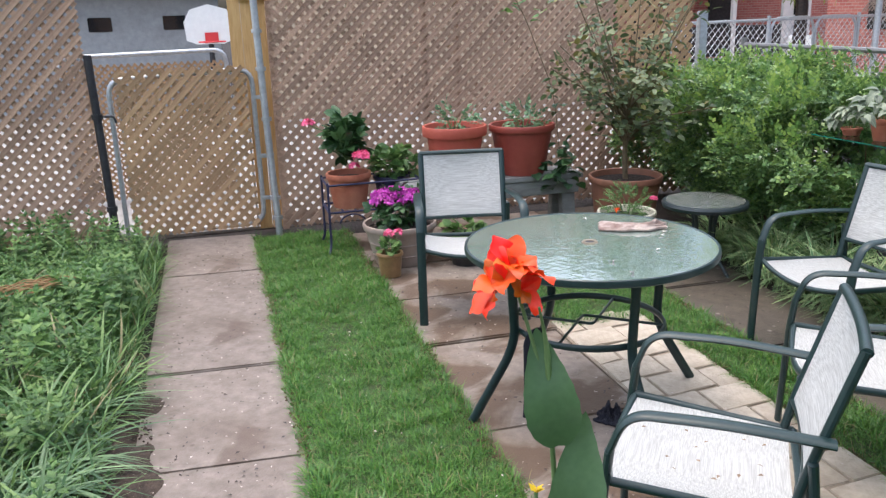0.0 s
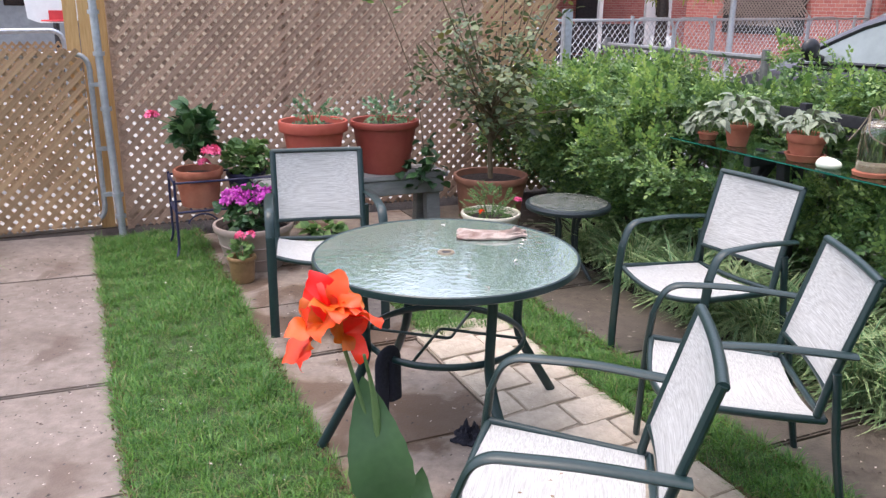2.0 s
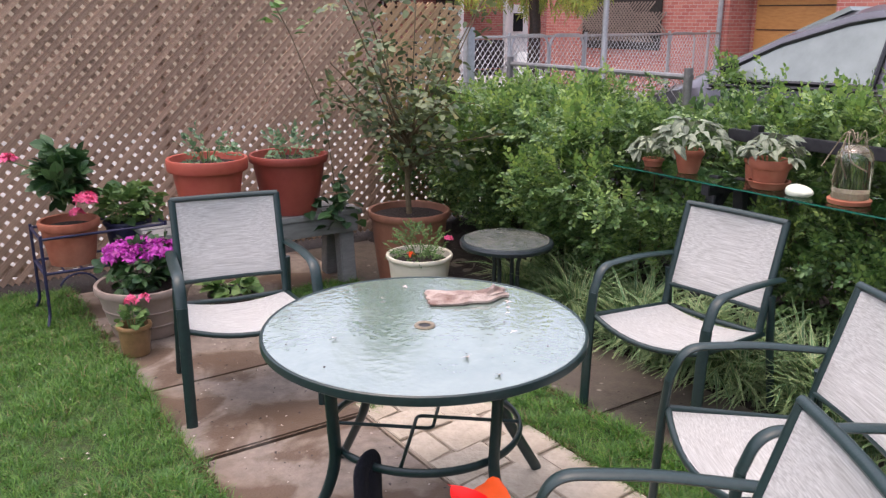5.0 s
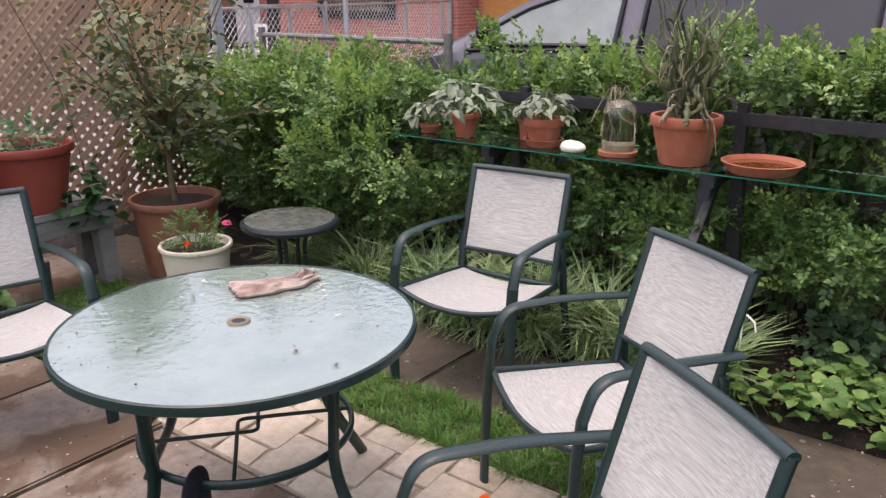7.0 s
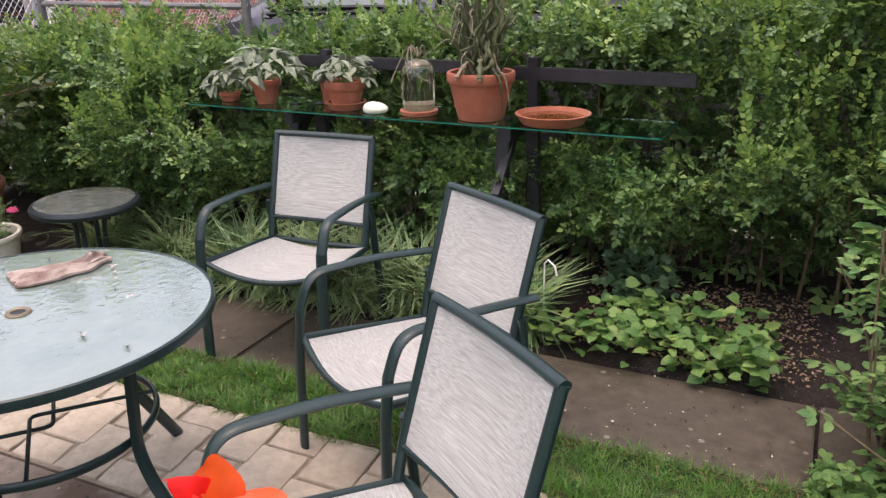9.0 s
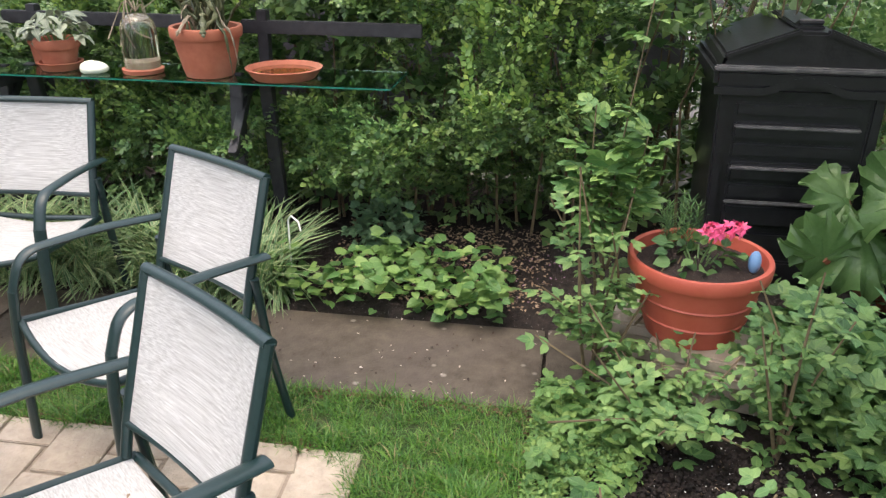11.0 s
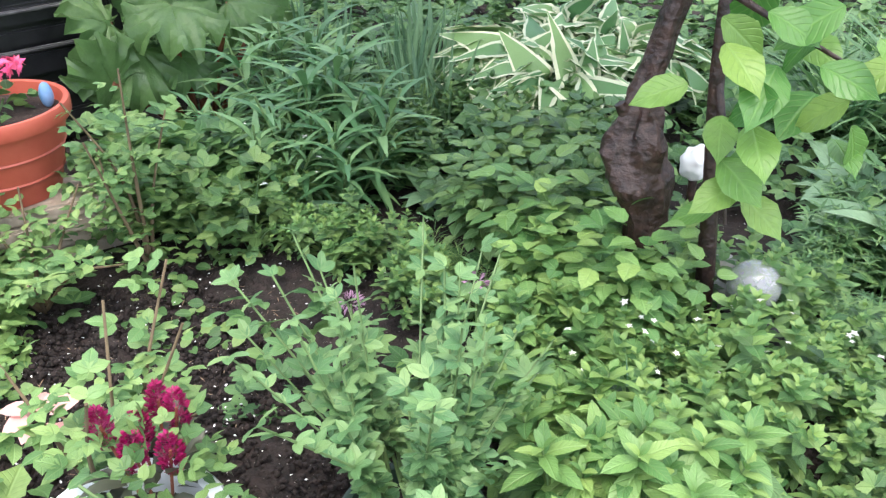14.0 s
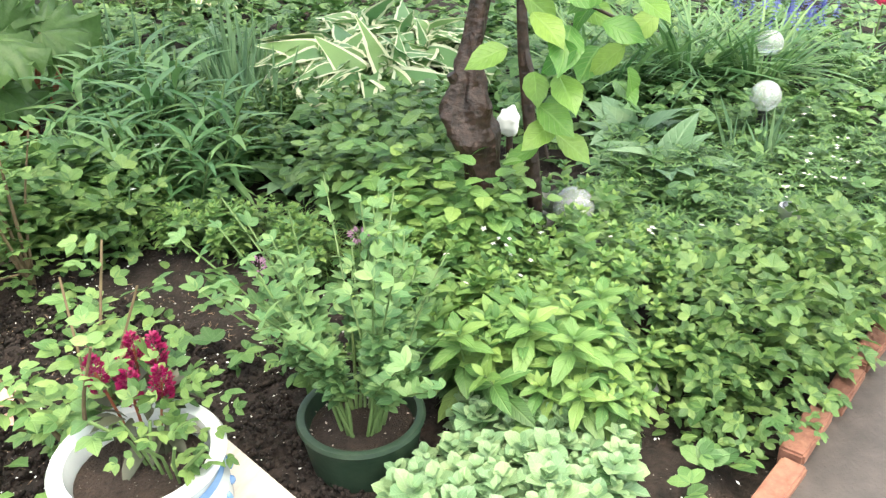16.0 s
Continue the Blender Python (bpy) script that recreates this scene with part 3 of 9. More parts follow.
def scatter(name, template, P, D, U, S, materials, parent=None, label="", kind=""):
    """One mesh with a template at each place P, along D, upper side U, size S."""
    tv, tf, tm = template
    tv = across_along(tv)
    P, D, U, S = np.asarray(P, float), np.asarray(D, float), np.asarray(U, float), np.asarray(S, float).reshape(-1, 1)
    D = D / np.linalg.norm(D, axis=1, keepdims=True)
    R = np.cross(D, U)
    ln = np.linalg.norm(R, axis=1, keepdims=True)
    R = np.where(ln < 1e-4, np.array([1.0, 0, 0]), R / np.maximum(ln, 1e-6))
    T = np.cross(R, D)
    n, k = len(P), len(tv)
    V = P[:, None] + S[:, None] * (tv[None, :, :1] * R[:, None] + tv[None, :, 1:2] * D[:, None] + tv[None, :, 2:3] * T[:, None])
    me = bpy.data.meshes.new(name)
    counts = np.array([len(f) for f in tf])
    loops = np.concatenate([np.array(f) for f in tf])
    allloops = (loops[None] + (np.arange(n) * k)[:, None]).ravel()
    totals = np.tile(counts, n)
    starts = np.concatenate([[0], np.cumsum(totals)[:-1]])
    me.vertices.add(n * k)
    me.vertices.foreach_set("co", V.reshape(-1).astype(np.float32))
    me.loops.add(len(allloops))
    me.loops.foreach_set("vertex_index", allloops.astype(np.int32))
    me.polygons.add(len(totals))
    me.polygons.foreach_set("loop_start", starts.astype(np.int32))
    me.polygons.foreach_set("material_index", np.tile(np.array(tm), n).astype(np.int32))
    me.polygons.foreach_set("use_smooth", np.ones(len(totals), bool))
    me.update(calc_edges=True)
    place = np.zeros((n, k, 3), np.float32)
    place[:, :, :2] = tv[None, :, 3:]
    me.attributes.new("leaf_place", "FLOAT_VECTOR", "POINT").data.foreach_set("vector", place.ravel())
    for x in (materials if isinstance(materials, (list, tuple)) else [materials]):
        me.materials.append(x)
    ob = new(name, me)
    if parent:
        ob.parent = parent
    return tagged(ob, label, kind=kind)


def pieces(name, template, P, D, U, S, materials, parent):
    """Like scatter, but each piece is an object of its own on one shared mesh."""
    proto = scatter(name, template, [(0, 0, 0)], [(0, 1, 0)], [(0, 0, 1)], [1.0], materials)
    me = proto.data
    bpy.data.objects.remove(proto)
    for p, d, u, s in zip(P, D, U, S):
        d = Vector(d).normalized()
        r = d.cross(Vector(u)).normalized()
        ob = new(name, me)
        ob.parent = parent
        ob.matrix_basis = Matrix.Translation(Vector(p)) @ Matrix((r, d, r.cross(d))).transposed().to_4x4() @ Matrix.Scale(float(s), 4)


# ---- ground and paving ----
def ground_sheet():
    """One sheet to the horizon: finely rolling soil near by, plain far off."""
    xs = np.concatenate([[-400, -60, -12, -5], np.arange(-3.2, 6.8, 0.055), [9, 20, 60, 400]])
    ys = np.concatenate([[-400, -60, -12, -5], np.arange(-3.4, 7.4, 0.055), [9, 20, 60, 400]])
    verts = []
    for y in ys:
        for x in xs:
            z = -0.02
            if -3.2 < x < 6.8 and -3.4 < y < 7.3:
                bed = (x > 3.17) or (y < (1.22 if x < 2.6 else 0.96) and x > 0.25 and x > 0.25 - (0.5 - y) * 0.2) or (x < -0.45)
                p = Vector((x * 3.1, y * 3.1, 0))
                z = -0.035
                if bed:
                    z = 0.0 + 0.02 * noise.noise(p) + 0.03 * noise.noise(p * 4.7) + 0.022 * noise.noise(p * 11)
            verts.append((x, y, z))
    nx = len(xs)
    faces = [(j * nx + i, j * nx + i + 1, (j + 1) * nx + i + 1, (j + 1) * nx + i) for j in range(len(ys) - 1) for i in range(nx - 1)]
    me = bpy.data.meshes.new("ground")
    me.from_pydata(verts, [], faces)
    for p in me.polygons:
        p.use_smooth = True
    me.materials.append(M_soil)
    ob = new("ground", me)
    return tagged(ob, "dark crumbly garden soil with white flecks", "ground", kind="structure")

ground_sheet()
rng = np.random.default_rng(4)

lane = part("lane", slab([(-30, 7.15), (60, 7.15), (60, 22), (-30, 22)], -0.03, -0.004, 0), M_lane, None)
tagged(lane, "pale concrete back lane behind the fence", "road", kind="structure")

def paving(name, label, pieces, material, z0=-0.05, z1=0.0, bevel=0.008, piece="slab"):
    top = thing(name, label, "pavement", kind="structure")
    for k, poly in enumerate(pieces):
        dz = 0.004 * math.sin(k * 2.7)
        cx, cy = sum(p[0] for p in poly) / len(poly), sum(p[1] for p in poly) / len(poly)
        bm = slab([(x - cx, y - cy) for x, y in poly], z0, z1, bevel)
        part(piece, bm, material, top, m=Matrix.Translation((cx, cy, dz)))
    return top

def rect(x0, y0, x1, y1, skew=0.0):
    return [(x0, y0 - skew), (x1, y0 + skew), (x1, y1 + skew), (x0, y1 - skew)]

g = 0.007
walk_ys = [6.93, 5.90, 4.24, 3.29, 2.2, 1.1, 0.35]
paving("walkway", "worn grey concrete slab walkway with dirty joints", [rect(-0.43, b + g, 0.24, a - g, -0.02) for a, b in zip(walk_ys, walk_ys[1:])], M_conc)
paving("lower_walkway", "damp dark concrete path beside the brick edging",
       [[(-0.62 - 0.2 * k, 0.34 - 1.15 * k), (-0.62 - 0.2 * (k + 1), 0.34 - 1.15 * (k + 1) + g), (0.13 - 0.22 * (k + 1), 0.34 - 1.15 * (k + 1) + g), (0.13 - 0.22 * k, 0.34 - 1.15 * k)] for k in range(4)], M_soaked, z1=0.022)
paving("patio", "stained grey concrete patio slabs under the table",
       [rect(0.95, 5.62 + g, 1.7, 6.6), rect(1.71, 5.95, 2.6, 6.75), rect(0.95, 4.91 + g, 1.72, 5.61), rect(0.95, 4.17 + g, 1.75, 4.90), rect(0.95, 3.21 + g, 1.69, 4.16), rect(0.95, 2.5 + g, 1.67, 3.20), rect(0.95, 2.0, 1.66, 2.49)], M_patio)
paving("side_path", "damp brown-grey concrete slabs beside the bed",
       [rect(2.56, 1.29, 3.15, 2.62 - g), rect(2.55, 2.62 + g, 3.16, 3.58 - g), rect(2.55, 3.58 + g, 3.16, 4.55 - g), rect(2.53, 4.55 + g, 3.2, 5.5 - g), rect(2.6, 5.5 + g, 3.5, 6.75), rect(2.62, 0.99, 3.155, 1.275)], M_wet)

# pale rectangular pavers, two per row, laid in running bond
pavers = []
row = 0
y = 1.62
while y < 4.2:
    h = 0.205
    cuts = [1.70, 1.98, 2.235] if row % 2 else [1.70, 1.835, 2.10, 2.235]
    for a, b in zip(cuts, cuts[1:]):
        if y < 1.8 and b > 1.99:
            continue
        pavers.append(rect(a + 0.0025 + 0.003 * rng.random(), y + 0.0025, b - 0.0025, y + h - 0.0025 - 0.003 * rng.random(), 0.012 + 0.004 * rng.normal()))
    y += h
    row += 1
paving("paver_strip", "pale cream concrete pavers in running bond", pavers, M_pale, z1=0.004, bevel=0.003, piece="paver")

tagged(part("joint_sand", slab([(1.695, 1.62), (1.9, 1.62), (1.96, 1.83), (2.24, 1.83), (2.24, 4.16), (1.695, 4.16)], -0.06, -0.004, 0), M_joint, None), "sandy filled joints between the pavers", "sand", kind="structure")

# brick edging along the lower path
edging = thing("brick_edging", "red clay brick edging beside the path", "edging", kind="structure")
brick_me = bpy.data.meshes.new("brick")
bmb = box(0.06, 0.205, 0.07, 0.006)
bmb.to_mesh(brick_me)
bmb.free()
brick_me.materials.append(M_brick)
for k in range(9):
    y = 0.28 - 0.222 * k
    ob = new("brick", brick_me)
    ob.parent = edging
    ob.matrix_basis = pose(0.185 - 0.05 - (0.34 - y) * 0.19 + 0.006 * rng.normal(), y, 0.012 + 0.005 * rng.normal(), rng.normal() * 1.5, rng.normal() * 2, -10.5 + rng.normal() * 2)

# soil washed over the walkway's weedy edge: a low uneven layer that dips under the slabs
def spilled_soil():
    nx, ny = 44, 150
    vs = []
    for j in range(ny + 1):
        y = 0.4 + 4.2 * j / ny
        for i in range(nx + 1):
            x = -0.64 + 0.6 * i / nx
            q = Vector((x * 4, y * 2.2, 3.0))
            z = 0.060 - 0.27 * (x + 0.52) + 0.034 * (noise.noise(q) - 0.25) + 0.02 * noise.noise(q * 3.5) + 0.008 * noise.noise(q * 11) - 0.03 * max(0.0, y - 3.4)
            vs.append((x, y, min(0.03, max(-0.045, z))))
    me = bpy.data.meshes.new("spilled_soil")
    me.from_pydata(vs, [], [(j * (nx + 1) + i, j * (nx + 1) + i + 1, (j + 1) * (nx + 1) + i + 1, (j + 1) * (nx + 1) + i) for j in range(ny) for i in range(nx)])
    for p in me.polygons:
        p.use_smooth = True
    me.materials.append(M_dirt)
    tagged(new("spilled_soil", me), "brown soil washed over the walkway's weedy edge", "soil", kind="structure")
spilled_soil()

# turf under the lawns
def turf(name, poly):
    bm = slab(poly, -0.05, -0.006, 0)
    return tagged(part(name, bm, M_turf, None), "thatchy soil under the lawn", "ground", kind="structure")

LAWN_SOUTH = [(0.953, 1.25), (2.555, 1.33), (2.55, 1.99), (2.245, 1.99), (2.16, 1.86), (1.92, 1.82), (1.88, 1.66), (1.69, 1.64), (1.668, 1.99), (0.953, 1.99)]
LAWN = [[(0.243, 1.3), (0.947, 1.3), (0.947, 6.76), (0.243, 6.76)], LAWN_SOUTH,
        [(2.24, 1.992), (2.548, 1.992), (2.528, 4.16), (2.25, 4.16)], [(1.757, 4.165), (2.526, 4.165), (2.55, 5.94), (1.757, 5.94)]]
for poly in LAWN:
    turf("lawn_base", poly)

rough = part("rough_lawn", slab([(-30, -30), (-0.9, -30), (-1.25, 0.3), (-3.1, 1.5), (-3.1, 6.8), (-30, 6.8)], -0.04, 0.03, 0), M_turf, None)
tagged(rough, "plain worn grass ground beside the garden walk", "ground", kind="structure")

# ---- lattice fence and gate ----
SLAT = bpy.data.meshes.new("slat")
bms = box(1, 1, 1, 0)
bms.to_mesh(SLAT)
bms.free()
SLAT.materials.append(M_lattice)
SLAT_G = SLAT.copy()
SLAT_G.materials.clear()
SLAT_G.materials.append(M_gate_wood)

def lattice(parent, x0, x1, z0, z1, y, mesh, pitch=0.0905, w=0.0395, top=None):
    """Crossed laths clipped to a rectangle, one layer behind the other."""
    for layer, s in ((0, 1), (1, -1)):
        c = -(z1 - z0) - (x1 - x0)
        while c < (z1 - z0) + (x1 - x0):
            # line z - z0 = s * (x - x0) + c
            pts = []
            for x in (x0, x1):
                z = z0 + s * (x - x0) + c
                if z0 <= z <= z1:
                    pts.append((x, z))
            for z in (z0, z1):
                x = x0 + s * (z - z0 - c)
                if x0 < x < x1:
                    pts.append((x, z))
            if len(pts) >= 2:
                a, b = min(pts), max(pts)
                ln = math.hypot(b[0] - a[0], b[1] - a[1])
                if ln > 0.05:
                    ob = new("slat", mesh)
                    ob.parent = parent
                    ob.matrix_basis = Matrix.Translation(((a[0] + b[0]) / 2, y + (0.0045 if layer else -0.0045), (a[1] + b[1]) / 2)) @ Matrix.Rotation(-s * math.pi / 4, 4, "Y") @ Matrix.Diagonal((ln, 0.008, w, 1))
            c += pitch

FY = 6.93
fence = thing("lattice_fence", "weathered brown diagonal wooden lattice fence panel", "fence", (0, 0, 0))
lattice(fence, 0.5, 3.41, 0.03, 1.83, FY, SLAT)
for x in (0.5, 1.72, 2.0, 3.33):
    part("post", box(0.05, 0.045, 1.8, 0.004, Matrix.Translation((x, FY + 0.035, 0.9))), M_lattice, fence)
part("rail", box(2.83, 0.03, 0.06, 0.004, Matrix.Translation((1.92, FY + 0.028, 0.1))), M_lattice, fence)
part("top_rail", box(2.9, 0.036, 0.022, 0.004, Matrix.Translation((1.92, FY, 1.841))), M_lattice, fence)

fence2 = thing("lattice_fence", "weathered greyish brown lattice fence beside the gate", "fence")
lattice(fence2, -3.2, -0.86, 0.05, 1.95, FY, SLAT)
for x in (-2.2, -3.2):
    part("post", box(0.05, 0.045, 1.95, 0.004, Matrix.Translation((x, FY + 0.035, 0.975))), M_lattice, fence2)
part("rail", box(2.34, 0.03, 0.06, 0.004, Matrix.Translation((-2.03, FY + 0.028, 0.1))), M_lattice, fence2)

gate = thing("garden_gate", "closed tubular steel gate faced with tan wooden lattice", "gate")
lattice(gate, -0.665, 0.285, 0.06, 1.325, FY - 0.012, SLAT_G, pitch=0.088, w=0.0365)
gx0, gx1 = -0.72, 0.33
part("frame", tube(rounded([(gx0, FY + 0.02, 0.06), (gx0, FY + 0.02, 1.26), (gx1, FY + 0.02, 1.30), (gx1, FY + 0.02, 0.08), (gx0, FY + 0.02, 0.06)], 0.12), 0.02), M_galv, gate)
for x in (-0.655, 0.275):
    part("stile", tube([(x, FY + 0.018, 0.08), (x, FY + 0.018, 1.24)], 0.009), M_galv, gate)
for z in (0.28, 0.62, 1.08):
    part("hinge_clamp", box(0.1, 0.035, 0.03, 0.005, Matrix.Translation((gx1 + 0.035, FY + 0.01, z))), M_galv, gate, "steel clamp")
part("latch", tube(rounded([(gx0 - 0.06, FY, 1.0), (gx0 + 0.02, FY - 0.03, 1.0), (gx0 + 0.03, FY - 0.03, 0.95)], 0.02), 0.009), M_blackpost, gate, "black gate latch")

pole = thing("gate_post", "grey galvanised steel gate post, slightly leaning", "post")
part("pole", tube([(0.43, 6.80, -0.02), (0.405, 6.84, 0.9), (0.388, 6.862, 1.82)], 0.027, n=16), M_galv, pole)
for z in (0.14, 0.3, 0.92, 1.3, 1.58):
    part("clamp", lathe([(0.034, z - 0.014), (0.039, z - 0.014), (0.039, z + 0.014), (0.034, z + 0.014)], 16, m=Matrix.Translation((0.43 - 0.024 * z, 6.80 + 0.035 * z, 0))), M_galv, pole)
pole2 = thing("gate_post", "black painted steel gate post with hinges", "post")
part("pole", tube([(-0.80, 6.90, -0.02), (-0.83, 6.93, 1.45)], 0.03, n=16), M_blackpost, pole2)
for z in (0.3, 1.0):
    part("clamp", lathe([(0.032, z - 0.02), (0.04, z - 0.02), (0.04, z + 0.02), (0.032, z + 0.02)], 16, m=Matrix.Translation((-0.8 - 0.02 * z, 6.9 + 0.02 * z, 0))), M_blackpost, pole2)

lumber = thing("wood_fence_end", "new yellow lumber fence boards behind the gate post", "fence")
for x, w in ((0.245, 0.09), (0.345, 0.1), (0.45, 0.1)):
    part("board", box(w, 0.03, 1.9, 0.004, Matrix.Translation((x, 7.06, 0.95 if x > 0.3 else 1.35)) @ Matrix.Diagonal((1, 1, 1 if x > 0.3 else 0.6, 1))), M_newwood, lumber)
part("cap_board", box(0.24, 0.05, 0.07, 0.006, Matrix.Translation((0.4, 7.035, 1.84))), M_newwood, lumber, "pale wooden cap board")

# ---- lane side: neighbour's fence, garage, hoop ----
nfence = thing("chain_link_gate", "steel framed chain-link gate across the lane", "gate")
part("frame", tube(rounded([(-1.3, 8.6, 0), (-1.3, 8.6, 1.38), (0.18, 8.6, 1.4), (0.18, 8.6, 0.0)], 0.12), 0.022), M_galv, nfence)
lattice(nfence, -1.28, 0.16, 0.02, 1.3, 8.66, SLAT_G, pitch=0.06, w=0.02)

bfence = thing("board_fence", "tall weathered tan board fence on the far side of the lane", "fence")
BOARD = bpy.data.meshes.new("board")
bmb = box(0.135, 0.02, 2.2, 0.004, Matrix.Translation((0, 0, 1.1)))
bmb.to_mesh(BOARD)
bmb.free()
BOARD.materials.append(M_boards)
for k in range(48):
    ob = new("board", BOARD)
    ob.parent = bfence
    ob.matrix_basis = pose(0.55 + 0.142 * k, 14.6 + 0.004 * (k % 3), -0.03 * (k % 4) * 0.3, 0, 0, 0)
for z in (0.4, 1.7):
    part("rail", box(6.9, 0.05, 0.09, 0.005, Matrix.Translation((3.95, 14.65, z))), M_boards, bfence)

garage = thing("garage", "low grey garage with a dark eave across the lane", "building")
part("wall", box(9, 3, 2.35, 0.02, Matrix.Translation((-4.2, 19, 1.17))), M_garage, garage)
part("roof", box(9.6, 3.8, 0.22, 0.03, Matrix.Translation((-4.2, 18.8, 2.42))), M_darkroof, garage)
for x in (-1.9, -0.55):
    w = part("window", box(0.42, 0.06, 0.26, 0.01, Matrix.Translation((x, 17.5, 1.66))), M_darkglass, garage)
hoop = thing("basketball_hoop", "white fan-shaped basketball backboard with a red square", "hoop")
bm = bmesh.new()
pts = [(-0.36, 0.0), (-0.38, 0.28), (-0.28, 0.46), (0, 0.54), (0.28, 0.46), (0.38, 0.28), (0.36, 0.0), (0.2, -0.06), (-0.2, -0.06)]
f = bm.faces.new([bm.verts.new((x, 0, z)) for x, z in pts])
r_ = bmesh.ops.extrude_face_region(bm, geom=[f])
for v in r_["geom"]:
    if isinstance(v, bmesh.types.BMVert):
        v.co.y += 0.04
part("backboard", bm, M_white, hoop, m=Matrix.Translation((0.08, 14.0, 1.38)), smooth=False)
part("square", box(0.2, 0.012, 0.15, 0.002, Matrix.Translation((0.1, 13.985, 1.42))), M_red, hoop, "red painted square")
part("pole", tube([(0.08, 14.25, 0), (0.08, 14.25, 1.5), (0.08, 14.06, 1.6)], 0.045), M_blackpost, hoop)
part("rim", tube([(0.1 + 0.2 * math.cos(a), 13.76 + 0.2 * math.sin(a), 1.36) for a in np.linspace(0, 6.2, 20)], 0.01), M_red, hoop)

# ---- garden furniture ----
CH_L = "dark green metal garden armchair with pale streaked sling fabric"

def patio_chair():
    """Origin on the ground under the top of the back; +y is forward."""
    c = thing("patio_chair", CH_L, "chair", group="chairs round the patio table")
    r = 0.0135
    # back: two uprights and top rail, leaning back
    for s in (-1, 1):
        part("back_upright", tube(rounded([(s * 0.243, 0.0, 0.865), (s * 0.243, 0.10, 0.52), (s * 0.243, 0.125, 0.40)], 0.05), r, 0.017), M_green, c)
        part("rear_leg", tube(rounded([(s * 0.262, 0.09, 0.56), (s * 0.266, 0.06, 0.30), (s * 0.272, 0.0, 0.0)], 0.08), r, 0.018), M_green, c)
        arm = part("arm", tube(rounded([(s * 0.272, 0.045, 0.625), (s * 0.285, 0.30, 0.648), (s * 0.287, 0.545, 0.645), (s * 0.287, 0.59, 0.52)], 0.085, 7), 0.024, 0.011), M_green, c)
        leg = part("front_leg", tube([(s * 0.287, 0.5865, 0.53), (s * 0.287, 0.60, 0.40), (s * 0.287, 0.612, 0.0)], 0.0135, 0.0245), M_green, c)
        part("seat_rail", tube(rounded([(s * 0.245, 0.10, 0.385), (s * 0.26, 0.30, 0.40), (s * 0.275, 0.585, 0.43)], 0.1), r), M_green, c)
    part("top_rail", tube([(x, -0.012 * (1 - (x / 0.25) ** 2), 0.862) for x in np.linspace(-0.25, 0.25, 9)], 0.016, 0.0135), M_green, c)
    part("lower_rail", tube([(x, 0.108 - 0.02 * (1 - (x / 0.25) ** 2), 0.49) for x in np.linspace(-0.245, 0.245, 9)], 0.012), M_green, c)
    part("front_rail", tube([(x, 0.585 + 0.03 * (1 - (x / 0.28) ** 2), 0.385 + 0.045 * (x / 0.28) ** 2) for x in np.linspace(-0.28, 0.28, 11)], 0.012), M_green, c)
    part("stretcher", tube([(-0.245, 0.10, 0.385), (0, 0.095, 0.375), (0.245, 0.10, 0.385)], 0.012), M_green, c)
    for nm, gen in (("backrest", lambda u, v: (0.228 * u, 0.004 + 0.10 * v - 0.028 * (1 - u * u) * (0.35 + 0.65 * math.sin(math.pi * min(1, v + 0.15))), 0.85 - 0.35 * v)),
                    ("seat", lambda u, v: ((0.238 + 0.024 * v) * u, 0.115 + 0.475 * v + 0.025 * (1 - u * u) * v, 0.392 + 0.034 * v - (1 - u * u) * (0.03 + 0.015 * math.sin(math.pi * v)) + 0.006 * math.sin(9 * v) * (1 - abs(u)) * 0.3))):
        bm = bmesh.new()
        nu, nv = 14, 12
        for lay in (0, 1):
            off = (0, 0.004 * lay, 0) if nm == "backrest" else (0, 0, -0.004 * lay)
            gv = [[bm.verts.new(Vector(gen(-1 + 2 * i / nu, j / nv)) + Vector(off)) for i in range(nu + 1)] for j in range(nv + 1)]
            for j in range(nv):
                for i in range(nu):
                    bm.faces.new((gv[j][i], gv[j][i + 1], gv[j + 1][i + 1], gv[j + 1][i]))
        part(nm, bm, M_sling, c, "pale grey-white woven sling fabric")
    return c

def facing(cx, cy, fx, fy):
    return pose(cx, cy, 0, 0, 0, math.degrees(math.atan2(-fx, fy)))

chair_a = patio_chair()
chair_a.matrix_basis = facing(1.425, 5.0, -0.19, -0.982)
tagged(chair_a, "dark green sling armchair in front of the bench")
for (cx, cy, fx, fy, lab) in ((3.198, 3.447, -1.0, -0.07, "dark green sling armchair in front of the leafy hedge"), (2.524, 2.355, -0.86, 0.51, "dark green armchair with pale sling fabric beside pale pavers"), (1.594, 1.984, -0.815, 0.58, "dark green metal armchair, streaked sling seat strewn with petals")):
    tagged(copy_thing(chair_a, facing(cx, cy, fx, fy)), lab)

TX, TY, TR = 1.485, 3.345, 0.523
table = thing("patio_table", "round patio table with rippled green glass and dark green metal frame", "table", (TX, TY, 0), 4)
part("glass_top", lathe([(0, 0.722), (0.1, 0.7225), (TR - 0.008, 0.722), (TR - 0.006, 0.716), (0, 0.714)], 96), M_tglass, table, "rippled frosted green glass, wet and reflecting")
part("rim", lathe([(TR - 0.009, 0.7235), (TR - 0.004, 0.7255), (TR + 0.001, 0.722), (TR + 0.003, 0.712), (TR + 0.002, 0.698), (TR - 0.005, 0.693), (TR - 0.018, 0.693), (TR - 0.02, 0.7125), (TR - 0.009, 0.7125), (TR - 0.009, 0.7235)], 96), M_green, table)
